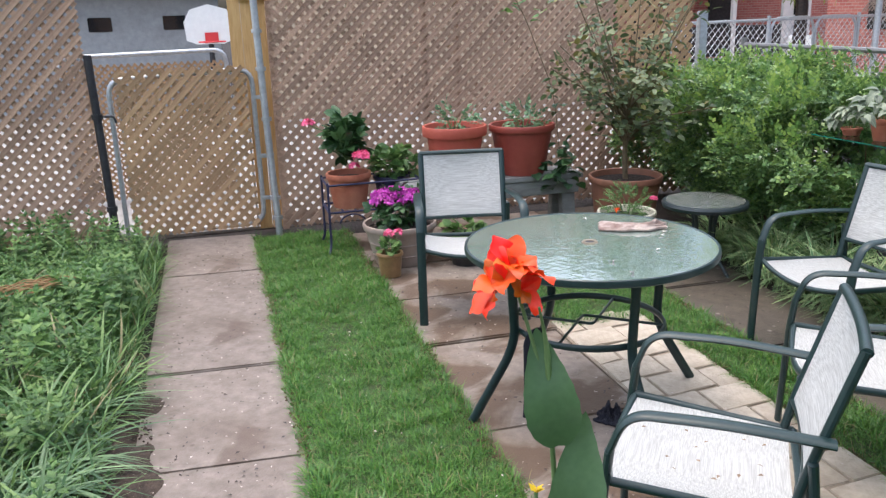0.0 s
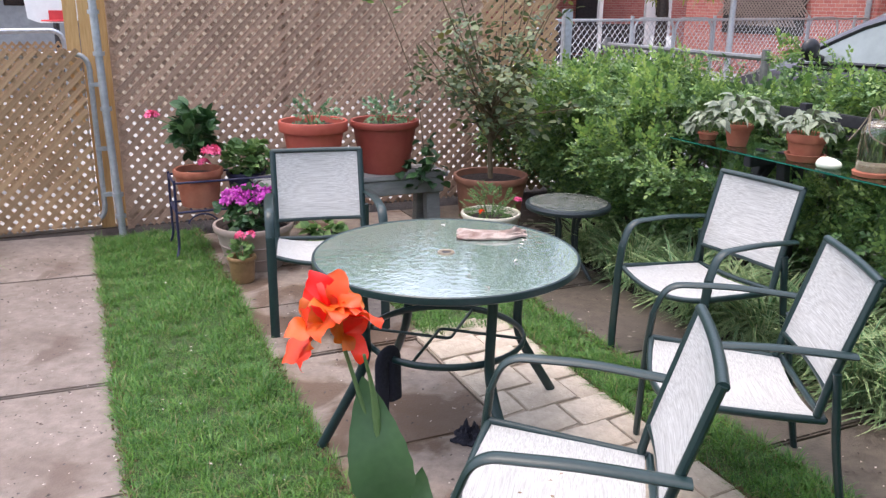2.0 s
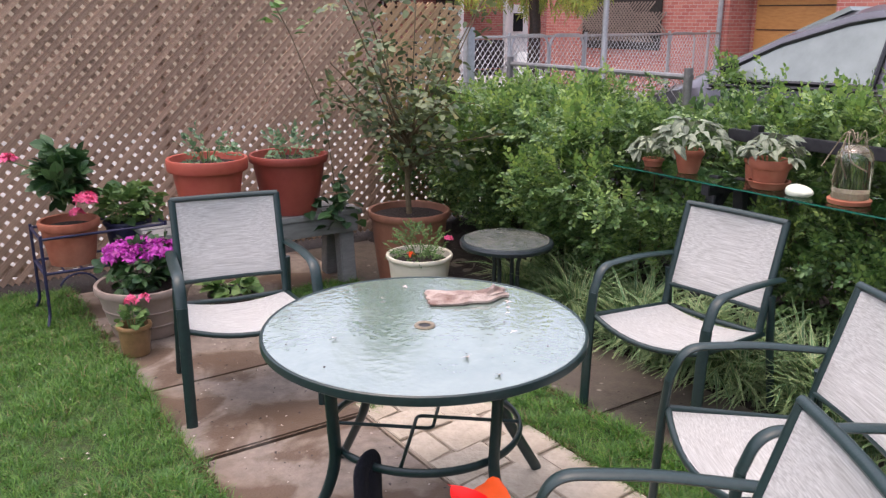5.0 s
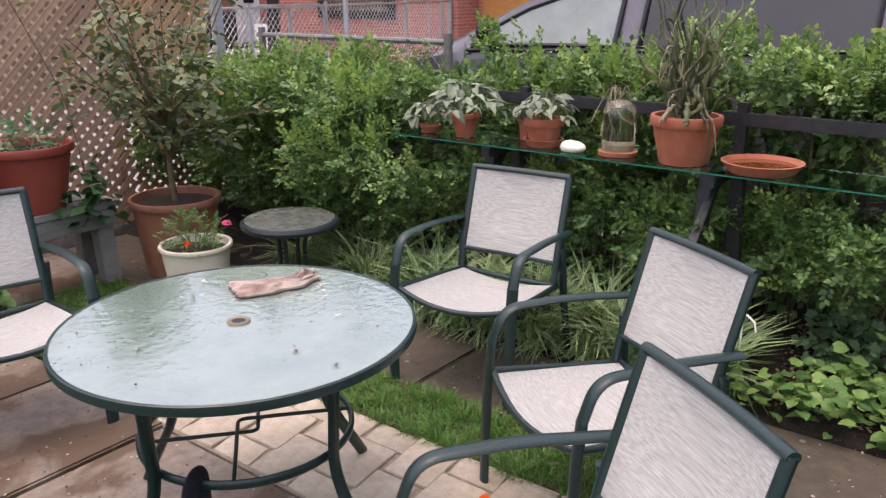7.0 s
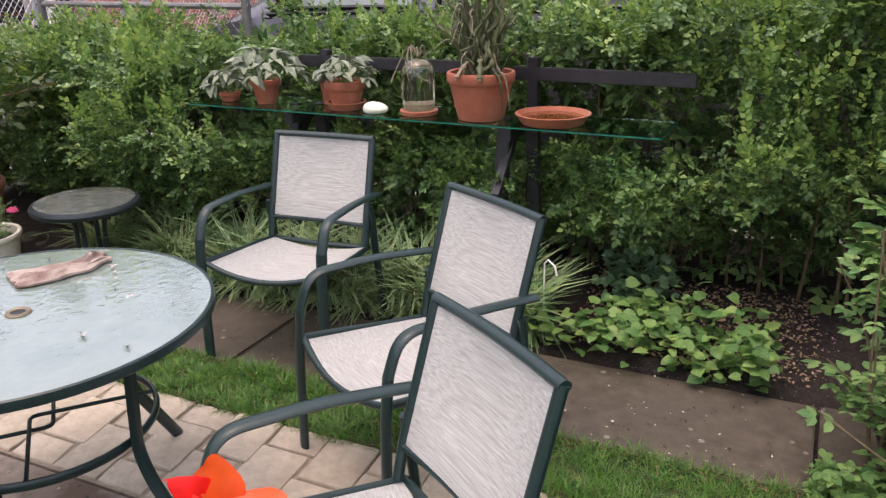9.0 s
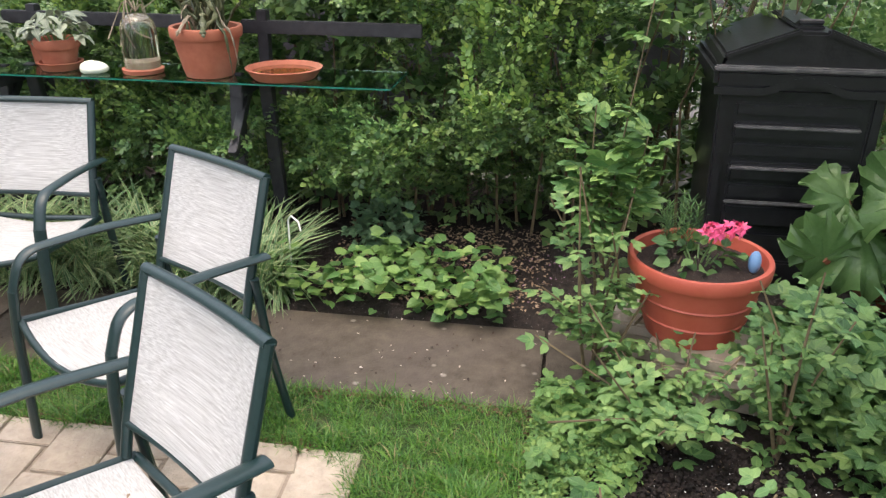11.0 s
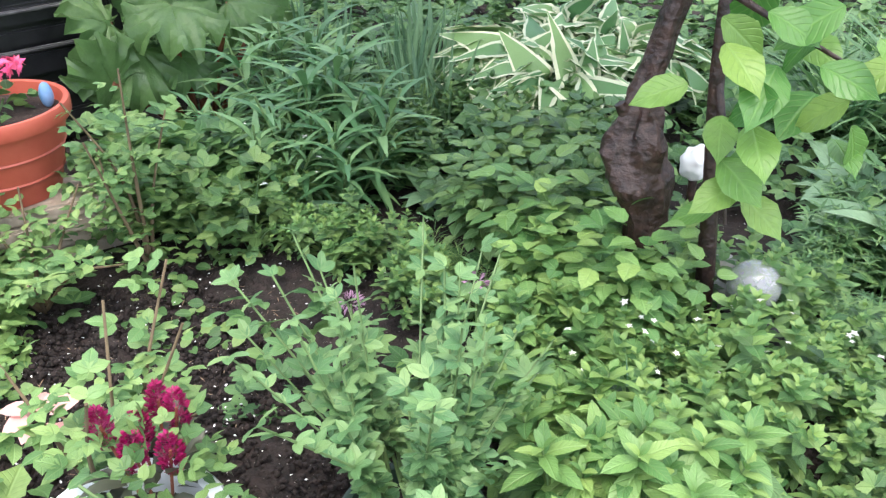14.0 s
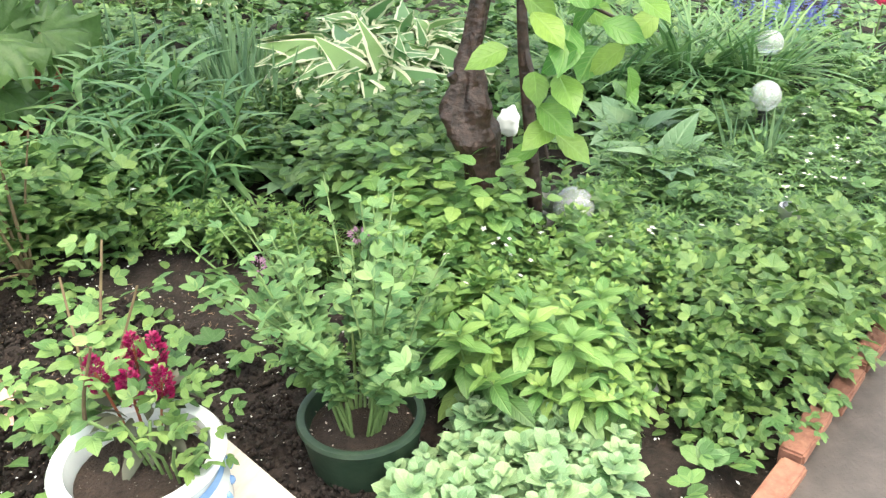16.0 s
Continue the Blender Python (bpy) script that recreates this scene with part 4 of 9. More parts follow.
part("hole_ring", lathe([(0.020, 0.7255), (0.023, 0.728), (0.032, 0.728), (0.035, 0.7235), (0.020, 0.722), (0.020, 0.7255)], 32), M_brass, table, "worn brass-coloured parasol hole ring")
# the glass is not cut: a black disc stands for the hole's shade
part("hole", lathe([(0, 0.7235), (0.022, 0.7235), (0.022, 0.7225), (0, 0.7225)], 24), M_blackpost, table, "black disc for the shade in the parasol hole")
for k in range(4):
    m = Matrix.Rotation(k * math.pi / 2, 4, "Z")
    part("leg", tube([m @ Vector(p) for p in rounded([(0.365, 0, 0.705), (0.345, 0, 0.36), (0.375, 0, 0.27), (0.545, 0, 0.004)], 0.09, 6)], 0.0125, 0.021), M_green, table)
part("ring", tube([(0.318 * math.cos(a), 0.318 * math.sin(a), 0.375) for a in np.linspace(0, 2 * math.pi, 49)[:-1]], 0.009, 0.0145, closed=True), M_green, table)
for k in range(2):
    m = Matrix.Rotation(k * math.pi - math.pi / 4, 4, "Z")
    zb = 0.372 + 0.013 * k
    part("brace", tube([m @ Vector(p) for p in rounded([(-0.312, -0.03, zb), (0.03, -0.03, zb), (0.03, 0.312, zb)], 0.026, 6)], 0.0062), M_green, table)

def crumpled(name, sx, sy, h, seed, material, at, rz, label, cat, bunch=0.5):
    """A crumpled cloth with thickness, spread out at one end and gathered in sharp folds at the other."""
    nx, ny = 60, 40
    bm = bmesh.new()
    top = [[None] * (ny + 1) for _ in range(nx + 1)]
    low = [[None] * (ny + 1) for _ in range(nx + 1)]
    for i in range(nx + 1):
        for j in range(ny + 1):
            u, v = i / nx - 0.5, j / ny - 0.5
            p = Vector((u * 2.6 + seed, v * 4.5, seed))
            w = Vector((noise.noise(p), noise.noise(p + Vector((5, 2, 1))), 0)) * 0.6
            g = min(1.0, max(0.0, (u + 0.5) * 1.3 - 0.1)) * bunch + (1 - bunch)
            ridge = (1 - abs(noise.noise(p * 0.8 + w))) ** 3 * 0.8 + (1 - abs(noise.noise(p * 1.7 + w))) ** 4 * 0.3
            edge = min(1.0, 5 * (0.5 - abs(v))) * min(1.0, 7 * (0.5 - abs(u)))
            z = h * g * ridge * (0.25 + 0.75 * edge)
            x = sx * (u + 0.05 * noise.noise(p * 1.3) + 0.04 * noise.noise(Vector((v * 6, seed, 1))))
            y_ = sy * (v * (1.05 - 0.5 * g + 0.3 * noise.noise(Vector((u * 3, seed, 2)))) + 0.22 * noise.noise(Vector((u * 3.2, 3, seed))))
            top[i][j] = bm.verts.new((x, y_, z + 0.004))
            low[i][j] = bm.verts.new((x, y_, max(0.0, z - 0.006) * 0.6))
    for i in range(nx):
        for j in range(ny):
            bm.faces.new((top[i][j], top[i + 1][j], top[i + 1][j + 1], top[i][j + 1]))
            bm.faces.new((low[i][j], low[i][j + 1], low[i + 1][j + 1], low[i + 1][j]))
    ring = [(i, 0) for i in range(nx)] + [(nx, j) for j in range(ny)] + [(i, ny) for i in range(nx, 0, -1)] + [(0, j) for j in range(ny, 0, -1)]
    for (a, b), (c_, d) in zip(ring, ring[1:] + ring[:1]):
        bm.faces.new((top[a][b], low[a][b], low[c_][d], top[c_][d]))
    ob = part(name, bm, material, None, m=pose(*at, 0, 0, rz))
    return tagged(ob, label, cat)

crumpled("cleaning_rag", 0.29, 0.19, 0.032, 3.1, M_rag, (1.76, 3.485, 0.7265), -24, "pinkish brown crumpled rag lying on the glass table", "rag")
crumpled("cloth_glove", 0.13, 0.14, 0.055, 7.7, M_navycloth, (1.50, 3.15, 0.004), 40, "navy knitted glove lying on the patio", "glove")
sock = thing("hanging_sock", "navy cloth draped over the table's lower ring", "cloth", (1.185, 3.2, 0), -66)
bm = bmesh.new()
tube(rounded([(0.0, 0.035, 0.20), (0.0, 0.03, 0.385), (0.0, 0.0, 0.405), (0, -0.035, 0.385), (0.008, -0.04, 0.15), (0.0, -0.04, 0.06)], 0.03), 0.034, 0.014, n=12, bm=bm, up=(1, 0, 0))
part("cloth", bm, M_navycloth, sock)

stool = thing("side_table", "small round dark side table with pebbled glass top", "side table", (2.965, 4.765, 0))
part("top", lathe([(0, 0.475), (0.25, 0.475), (0.262, 0.472), (0.268, 0.46), (0.262, 0.44), (0.25, 0.438), (0, 0.45)], 56), M_darkcoat, stool)
part("glass", lathe([(0, 0.4805), (0.243, 0.4795), (0.244, 0.476), (0, 0.476)], 56), mat("pebbled_dark_glass", (0.07, 0.085, 0.08), (0.17, 0.18, 0.165), 22, 0.18, bump=0.3, large=0.4, dark=(0.2, 0.17, 0.12)), stool, "pebbled grey glass with fallen petals")
for k in range(4):
    m = Matrix.Rotation(k * math.pi / 2 + 0.4, 4, "Z")
    part("leg", tube([m @ Vector(p) for p in rounded([(0.12, 0, 0.44), (0.075, 0, 0.36), (0.075, 0, 0.16), (0.2, 0, 0.004)], 0.07)], 0.012), M_darkcoat, stool)

bench = thing("garden_bench", "low grey painted wooden bench carrying two pots", "bench")
part("seat_board", box(1.36, 0.17, 0.035, 0.005, Matrix.Translation((1.95, 5.93, 0.475))), M_greywood, bench)
part("seat_board", box(1.36, 0.17, 0.035, 0.005, Matrix.Translation((1.95, 6.11, 0.477))), M_greywood, bench)
part("apron", box(1.3, 0.035, 0.11, 0.005, Matrix.Translation((1.95, 5.875, 0.402))), M_greywood, bench)
for x in (1.38, 2.53):
    for s in (-1, 1):
        part("leg", box(0.1, 0.09, 0.46, 0.006, Matrix.Translation((x, 6.02 + s * 0.1, 0.23)) @ Matrix.Rotation(s * 0.1, 4, "X")), M_greywood, bench)

def pot(name, label, at, r_top, r_base, h, material, rim=0.04, lip=0.012, soil=True, bands=0, parent=None, category="pot", n=48):
    """A tapered pot with a thick rolled rim, hollow, filled with soil."""
    p = thing(name, label, category, at)
    prof = [(0, 0.0), (r_base, 0.0)]
    prof.append((r_base * 1.01, 0.006))
    steps = 12
    body = h - rim
    for k in range(1, steps + 1):
        t = k / steps
        r = r_base + (r_top - lip - r_base) * t ** 0.9
        if bands and k % max(1, steps // bands) == 0 and k < steps:
            prof += [(r, body * t - 0.006), (r + 0.004, body * t - 0.002), (r + 0.001, body * t + 0.004)]
        else:
            prof.append((r, body * t))
    prof += [(r_top - 0.003, body + 0.002), (r_top, body + 0.008), (r_top + 0.003, h - 0.012), (r_top - 0.001, h - 0.002), (r_top - 0.008, h), (r_top - 0.018, h - 0.004), (r_top - 0.026, h - 0.04), (r_base * 0.9, 0.03), (0, 0.03)]
    part("body", lathe(prof, n), material, p)
    if soil:
        zs = h - 0.045
        rs = r_top - 0.028
        part("soil", lathe([(0, zs + 0.012), (rs * 0.5, zs + 0.01), (rs * 0.9, zs + 0.003), (rs + 0.001, zs), (rs * 0.9, zs - 0.012), (0, zs - 0.012)], 32), M_potsoil, p, "dark potting soil")
    return p

POTS = {}
POTS["bench_l"] = pot("plant_pot", "orange-red plastic pot with young plants on the bench", (1.69, 6.03, 0.496), 0.235, 0.15, 0.39, M_coral, 0.075, 0.03)
POTS["bench_r"] = pot("plant_pot", "large ribbed brick-red plastic pot on the bench", (2.21, 6.03, 0.496), 0.245, 0.165, 0.37, M_brickred, 0.05, 0.02)
POTS["tree"] = pot("plant_pot", "large brown plastic pot holding a small tree", (2.92, 5.74, 0.0), 0.27, 0.2, 0.475, M_brownpot, 0.05, 0.018)
POTS["white"] = pot("plant_pot", "cream pot with ferny marigolds and one red flower", (2.625, 5.155, 0.0), 0.195, 0.14, 0.355, M_cream, 0.03, 0.012)
POTS["purple"] = pot("plant_pot", "wide taupe plastic pot full of purple flowers", (1.185, 5.72, 0.0), 0.255, 0.175, 0.29, M_taupe, 0.045, 0.016, bands=3)
POTS["small"] = pot("plant_pot", "small honey-brown glazed pot with pink geranium", (1.045, 5.42, 0.0), 0.088, 0.068, 0.165, M_glazebrown, 0.03, 0.008)
POTS["stand_l"] = pot("plant_pot", "terracotta pot with glossy green shrub on the stand", (0.93, 6.25, 0.31), 0.165, 0.12, 0.255, M_terra, 0.05, 0.012)
POTS["stand_r"] = pot("plant_pot", "dark blue pot with bushy green plant on the stand", (1.26, 6.3, 0.31), 0.135, 0.1, 0.2, M_blueiron, 0.03, 0.01)
POTS["black"] = pot("plant_pot", "black plastic nursery pot with seedlings beside the chair", (1.61, 5.52, 0.0), 0.135, 0.105, 0.2, M_blackplast, 0.02, 0.004)

stand = thing("plant_stand", "low navy iron plant stand with curled feet", "plant stand", (1.09, 6.26, 0))
for x in (-0.34, 0.34):
    for y_ in (-0.17, 0.17):
        part("leg", tube(rounded([(x, y_, 0.52), (x, y_, 0.06), (x * 1.06, y_ * 1.2, 0.004)], 0.05), 0.009), M_blueiron, stand)
for z in (0.30, 0.50):
    part("hoop", tube(rounded([(-0.34, -0.17, z), (0.34, -0.17, z), (0.34, 0.17, z), (-0.34, 0.17, z), (-0.34, -0.17, z)], 0.03), 0.008), M_blueiron, stand)
for k in range(8):
    part("slat", tube([(-0.33 + 0.094 * k, -0.17, 0.302), (-0.33 + 0.094 * k, 0.17, 0.302)], 0.006), M_blueiron, stand)
for x in (-0.17, 0.17):
    part("scroll", tube([(x + 0.1 * math.cos(a), -0.17, 0.2 + 0.08 * math.sin(a)) for a in np.linspace(0.2, 2.9, 14)], 0.006), M_blueiron, stand)

# ---- glass shelf on black trestles, with its pots ----
shelf = thing("glass_shelf", "long green-edged glass shelf on black wooden trestles", "shelf")
part("glass", box(0.36, 2.46, 0.009, 0.003, Matrix.Translation((3.64, 3.225, 0.902))), M_shelfglass, shelf, "thick clear glass with green edges")
M_edge = mat("green_glass_edge", (0.008, 0.11, 0.075), (0.02, 0.2, 0.14), 20, 0.12, bump=0.0, spec=0.8)
part("glass_edge", box(0.003, 2.46, 0.007, 0.001, Matrix.Translation((3.458, 3.225, 0.902))), M_edge, shelf, "polished green glass edge")
part("glass_edge", box(0.36, 0.003, 0.007, 0.001, Matrix.Translation((3.64, 1.9925, 0.902))), M_edge, shelf, "polished green glass edge")
for y_ in (3.84, 2.68):
    for dx, dy in ((-0.13, 0.06), (0.12, -0.06)):
        part("trestle_leg", box(0.045, 0.06, 0.93, 0.004, Matrix.Translation((3.66 + dx * 0.6, y_ + dy, 0.45)) @ Matrix.Rotation(-dx * 1.0, 4, "Y")), M_blackpost, shelf)
    part("trestle_beam", box(0.36, 0.05, 0.06, 0.004, Matrix.Translation((3.66, y_, 0.865))), M_blackpost, shelf)
    part("back_post", box(0.05, 0.05, 1.16, 0.004, Matrix.Translation((3.86, y_, 0.58))), M_blackpost, shelf)
    part("brace", box(0.04, 0.04, 0.38, 0.003, Matrix.Translation((3.6, y_ + 0.04, 0.72)) @ Matrix.Rotation(0.75, 4, "Y")), M_blackpost, shelf)
for a, b, z in ((4.0, 3.0, 1.10), (2.78, 1.93, 1.085)):
    part("back_rail", box(0.035, abs(a - b), 0.06, 0.004, Matrix.Translation((3.85, (a + b) / 2, z))), M_blackpost, shelf)
SZ = 0.909
POTS["s1"] = pot("plant_pot", "tiny shallow terracotta pot on the glass shelf", (3.6, 4.29, SZ), 0.058, 0.045, 0.045, M_terra, 0.015, 0.005)
POTS["s2"] = pot("plant_pot", "small terracotta pot with grey-leaved plant on the shelf", (3.6, 4.05, SZ), 0.078, 0.05, 0.125, M_terra, 0.035, 0.008)
POTS["s3"] = pot("plant_pot", "banded terracotta pot standing in a saucer on the shelf", (3.6, 3.57, SZ + 0.03), 0.098, 0.072, 0.11, M_terra, 0.045, 0.01)
POTS["s3b"] = pot("plant_pot", "small old terracotta pot tucked behind on the shelf", (3.7, 3.72, SZ), 0.055, 0.04, 0.115, M_terra, 0.03, 0.006)
POTS["cactus"] = pot("plant_pot", "terracotta pot of straggling dry cactus on the shelf", (3.6, 2.845, SZ), 0.155, 0.105, 0.215, M_terra, 0.05, 0.012)

def saucer(label, at, r, h):
    ob = part("saucer", lathe([(0, 0.0), (r * 0.82, 0.0), (r, h - 0.006), (r + 0.004, h), (r - 0.008, h + 0.001), (r * 0.8, 0.012), (0, 0.012)], 48), M_terra, None, m=Matrix.Translation(at))
    part("water", lathe([(0, h * 0.62), (r * 0.9, h * 0.62), (r * 0.9, h * 0.5), (0, h * 0.5)], 40), M_water, ob, "dark standing water")
    return tagged(ob, label, "saucer")

saucer("terracotta saucer under the banded pot", (3.6, 3.57, SZ), 0.098, 0.035)
saucer("wide empty terracotta saucer on the glass shelf", (3.6, 2.5, SZ), 0.165, 0.045)
cl = thing("glass_cloche", "clear glass jar cloche upside down over dry roots", "cloche", (3.6, 3.165, SZ))
part("tray", lathe([(0, 0), (0.088, 0), (0.092, 0.018), (0.085, 0.022), (0, 0.018)], 32), M_terra, cl, "cork coloured base tray")
gl = part("jar", lathe([(0.078, 0.02), (0.078, 0.19), (0.07, 0.225), (0.045, 0.25), (0, 0.258), (0, 0.254), (0.043, 0.246), (0.067, 0.223), (0.075, 0.19), (0.075, 0.02), (0.078, 0.02)], 40), M_glass, cl, "clear glass")
gl.visible_shadow = False
part("roots", lathe([(0, 0.02), (0.065, 0.022), (0.06, 0.05), (0.04, 0.06), (0, 0.062)], 20), M_log, cl, "dry brown roots")
bm = bmesh.new()
bmesh.ops.create_uvsphere(bm, u_segments=24, v_segments=14, radius=0.052)
for v in bm.verts:
    v.co.z = max(-0.018, v.co.z * 0.62 * (1 + 0.25 * v.co.y / 0.05) + 0.002 * math.sin(14 * math.atan2(v.co.y, v.co.x)))
    v.co.y *= 1.25
tagged(part("shell", bm, M_shell, None, m=Matrix.Translation((3.55, 3.375, SZ + 0.018))), "flattened cream-white shell on the glass shelf", "shell")

# ---- compost bin, wheel, garden ornaments ----
bin_ = thing("compost_bin", "black ribbed plastic compost bin with hinged peaked lid", "compost bin", (3.98, 0.315, 0.0), 90)
W0, H1 = 0.295, 0.93
bm = box(2 * W0, 0.58, H1, 0.02, Matrix.Translation((0, 0, H1 / 2)))
for v in bm.verts:
    k = 1 + 0.07 * v.co.z / H1
    v.co.x *= k
    v.co.y *= k
part("body", bm, M_blackplast, bin_)
for z, hh, pr in ((0.10, 0.10, 0.02), (0.24, 0.085, 0.012), (0.365, 0.10, 0.024), (0.475, 0.07, 0.012), (0.565, 0.08, 0.024), (0.66, 0.065, 0.012), (0.745, 0.07, 0.024), (0.835, 0.06, 0.012)):
    k = 1 + 0.07 * z / H1
    bm = box(2 * W0 * k - 0.12, pr * 2, hh, 0.010, Matrix.Translation((0, 0.29 * k, z)))
    part("rib", bm, M_blackplast, bin_)
for s in (-1, 1):
    part("corner_post", box(0.05, 0.05, 0.93, 0.01, Matrix.Translation((s * 0.296, 0.295, 0.465)) @ Matrix.Rotation(0.02 * s, 4, "Y")), M_blackplast, bin_)
# thin ledges whose paler colour stands for light caught on the rib tops
for z in (0.43, 0.585, 0.765):
    part("ledge", box(0.50, 0.022, 0.014, 0.005, Matrix.Translation((0, 0.305 + 0.014 * z + 0.018, z))), M_ledgelight, bin_, "rib ledge, greyed as its sky highlight")
rimz = 0.965
lid = part("lid_rim", box(0.72, 0.70, 0.085, 0.02, Matrix.Translation((0, 0, rimz))), M_blackplast, bin_)
bm = bmesh.new()
sk = [(-0.355, 0.93), (-0.17, 0.93), (0.0, 0.985), (0.17, 0.93), (0.355, 0.93), (0.355, 0.90), (0.16, 0.90), (0.0, 0.955), (-0.16, 0.90), (-0.355, 0.90)]
fa = [[bm.verts.new((x, y_, z)) for x, z in sk] for y_ in (0.352, 0.332)]
for k in range(4):
    for q in fa:
        bm.faces.new((q[k], q[k + 1], q[8 - k], q[9 - k]))
for k in range(10):
    bm.faces.new((fa[0][k], fa[0][(k + 1) % 10], fa[1][(k + 1) % 10], fa[1][k]))
part("lid_skirt", bm, M_blackplast, bin_, smooth=False)
# the lid edge's highlight, likewise coloured in
part("lid_ledge", box(0.73, 0.04, 0.02, 0.006, Matrix.Translation((0, 0.35, rimz + 0.045))), M_ledgelight, bin_, "lid ledge, greyed as its sky highlight")
bm = bmesh.new()
prof = [(-0.345, rimz + 0.03), (-0.325, rimz + 0.09), (-0.06, rimz + 0.19), (0.06, rimz + 0.19), (0.325, rimz + 0.09), (0.345, rimz + 0.03)]
a = [bm.verts.new((x, 0.335, z)) for x, z in prof]
b = [bm.verts.new((x * 0.94, -0.33, z)) for x, z in prof]
for k in range(5):
    bm.faces.new((a[k], a[k + 1], b[k + 1], b[k]))
bm.faces.new(a)
bm.faces.new(b[::-1])
bmesh.ops.bevel(bm, geom=bm.edges[:], offset=0.012, segments=2, affect="EDGES")
part("lid", bm, M_blackplast, bin_)
for s in (-1, 1):
    part("gable_trim", box(0.30, 0.03, 0.028, 0.008, Matrix.Translation((s * 0.19, 0.34, rimz + 0.142)) @ Matrix.Rotation(s * 0.36, 4, "Y")), M_blackplast, bin_)
part("hinge", box(0.11, 0.5, 0.02, 0.006, Matrix.Translation((0, 0.02, rimz + 0.197))), M_blackplast, bin_)
part("handle", tube([(-0.04, 0.2, rimz + 0.2), (-0.04, 0.26, rimz + 0.22), (0.04, 0.26, rimz + 0.22), (0.04, 0.2, rimz + 0.2)], 0.012), M_blackplast, bin_)

wheel = thing("old_wheel", "old car tyre with rusty steel rim leaning in the undergrowth", "wheel")
wm = pose(5.72, -2.12, 0.265, 72, 0, 242)
part("tyre", lathe([(0.17, -0.09), (0.24, -0.1), (0.29, -0.085), (0.305, -0.05), (0.31, 0.0), (0.305, 0.05), (0.29, 0.085), (0.24, 0.1), (0.17, 0.09), (0.165, 0.0), (0.17, -0.09)], 48), M_rubber, wheel, m=wm)
part("rim", lathe([(0, 0.03), (0.05, 0.04), (0.06, 0.02), (0.12, 0.01), (0.15, 0.06), (0.175, 0.088), (0.178, 0.0), (0, 0.0)], 40), M_rim, wheel, "rusty steel rim", m=wm)

def globe(at, r, label, stake=0.12):
    gth = thing("glass_globe", label, "garden globe", at)
    bm = bmesh.new()
    bmesh.ops.create_uvsphere(bm, u_segments=32, v_segments=20, radius=r)
    ob = part("globe", bm, M_frost, gth)
    part("stake", tube([(0.0, 0, -r * 0.9), (0.01, 0, -r - stake)], 0.02, n=12), M_blackplast, gth, "black plastic stake")
    return gth
globe((0.932, -0.48, 0.215), 0.068, "frosted bubble-glass solar globe on a black stake", 0.15)
globe((0.61, -1.80, 0.25), 0.066, "pale frosted glass globe among iris leaves", 0.2)
globe((0.75, -2.55, 0.28), 0.066, "pale frosted glass globe farther down the bed", 0.2)
hose = part("downpipe", tube([(0.93, -0.45, 0.16), (0.84, -0.50, 0.06), (0.76, -0.53, 0.02)], 0.035, n=14), M_blackplast, None)
tagged(hose, "short black plastic pipe lying under the plants", "pipe")
solar = thing("solar_light", "small steel solar stake light with black top", "solar light", (0.32, -0.82, 0.045))
part("stake", tube([(0, 0, -0.1), (0, 0, 0.12)], 0.012), M_galv, solar)
part("lamp", lathe([(0, 0.11), (0.036, 0.11), (0.036, 0.165), (0.034, 0.17), (0, 0.17)], 28), mat("brushed_steel", (0.5, 0.5, 0.5), (0.65, 0.65, 0.65), 40, 0.3, 0.9, bump=0.02), solar, "brushed steel drum")
part("cell", lathe([(0, 0.174), (0.026, 0.174), (0.026, 0.169), (0, 0.169)], 24), M_darkglass, solar, "dark solar cell")

POTS["bpot"] = pot("plant_pot", "big orange terracotta-coloured pot with geranium on pavers", (2.87, 0.765, 0.212), 0.245, 0.16, 0.295, M_terra2, 0.055, 0.02, bands=3)
base = thing("paver_stack", "stack of weathered concrete pavers under the pot", "pavers")
for k, (x, y_, z, rz) in enumerate(((2.78, 0.62, 0.03, 4), (2.98, 0.82, 0.03, -6), (2.78, 0.64, 0.08, 10), (2.97, 0.80, 0.08, 2), (2.77, 0.68, 0.131, 3), (2.98, 0.82, 0.131, -4), (2.78, 0.69, 0.184, -3), (2.97, 0.83, 0.184, 5))):
    part("paver", box(0.42, 0.24, 0.048, 0.008, pose(x, y_, z, 0, 0, rz + 75)), M_pale, base)
POTS["nursery"] = pot("plant_pot", "dark green nursery pot of soft stemmed perennial", (1.0, 0.62, -0.06), 0.15, 0.115, 0.2, M_greenplast, 0.018, 0.004)
urn = thing("glazed_urn", "white and blue glazed planter with pink plumes", "planter", (1.205, 1.07, 0.0))
M_urn = mat("white_blue_glaze", (0.56, 0.61, 0.62), (0.68, 0.72, 0.71), 6, 0.2, bump=0.03, large=0.25, dark=(0.45, 0.56, 0.62))
part("body", lathe([(0, 0), (0.10, 0), (0.13, 0.03), (0.165, 0.12), (0.165, 0.19), (0.15, 0.235), (0.155, 0.255), (0.172, 0.268), (0.165, 0.28), (0.14, 0.272), (0.13, 0.22), (0.13, 0.05), (0, 0.05)], 56), M_urn, urn)
M_bluepaint = mat("blue_glaze_paint", (0.12, 0.24, 0.48), (0.24, 0.38, 0.6), 10, 0.25, bump=0.0)
part("blue_band", lathe([(0.1595, 0.215), (0.1562, 0.228), (0.1545, 0.232), (0.1535, 0.228), (0.158, 0.21)], 56), M_bluepaint, urn, "blue painted band")
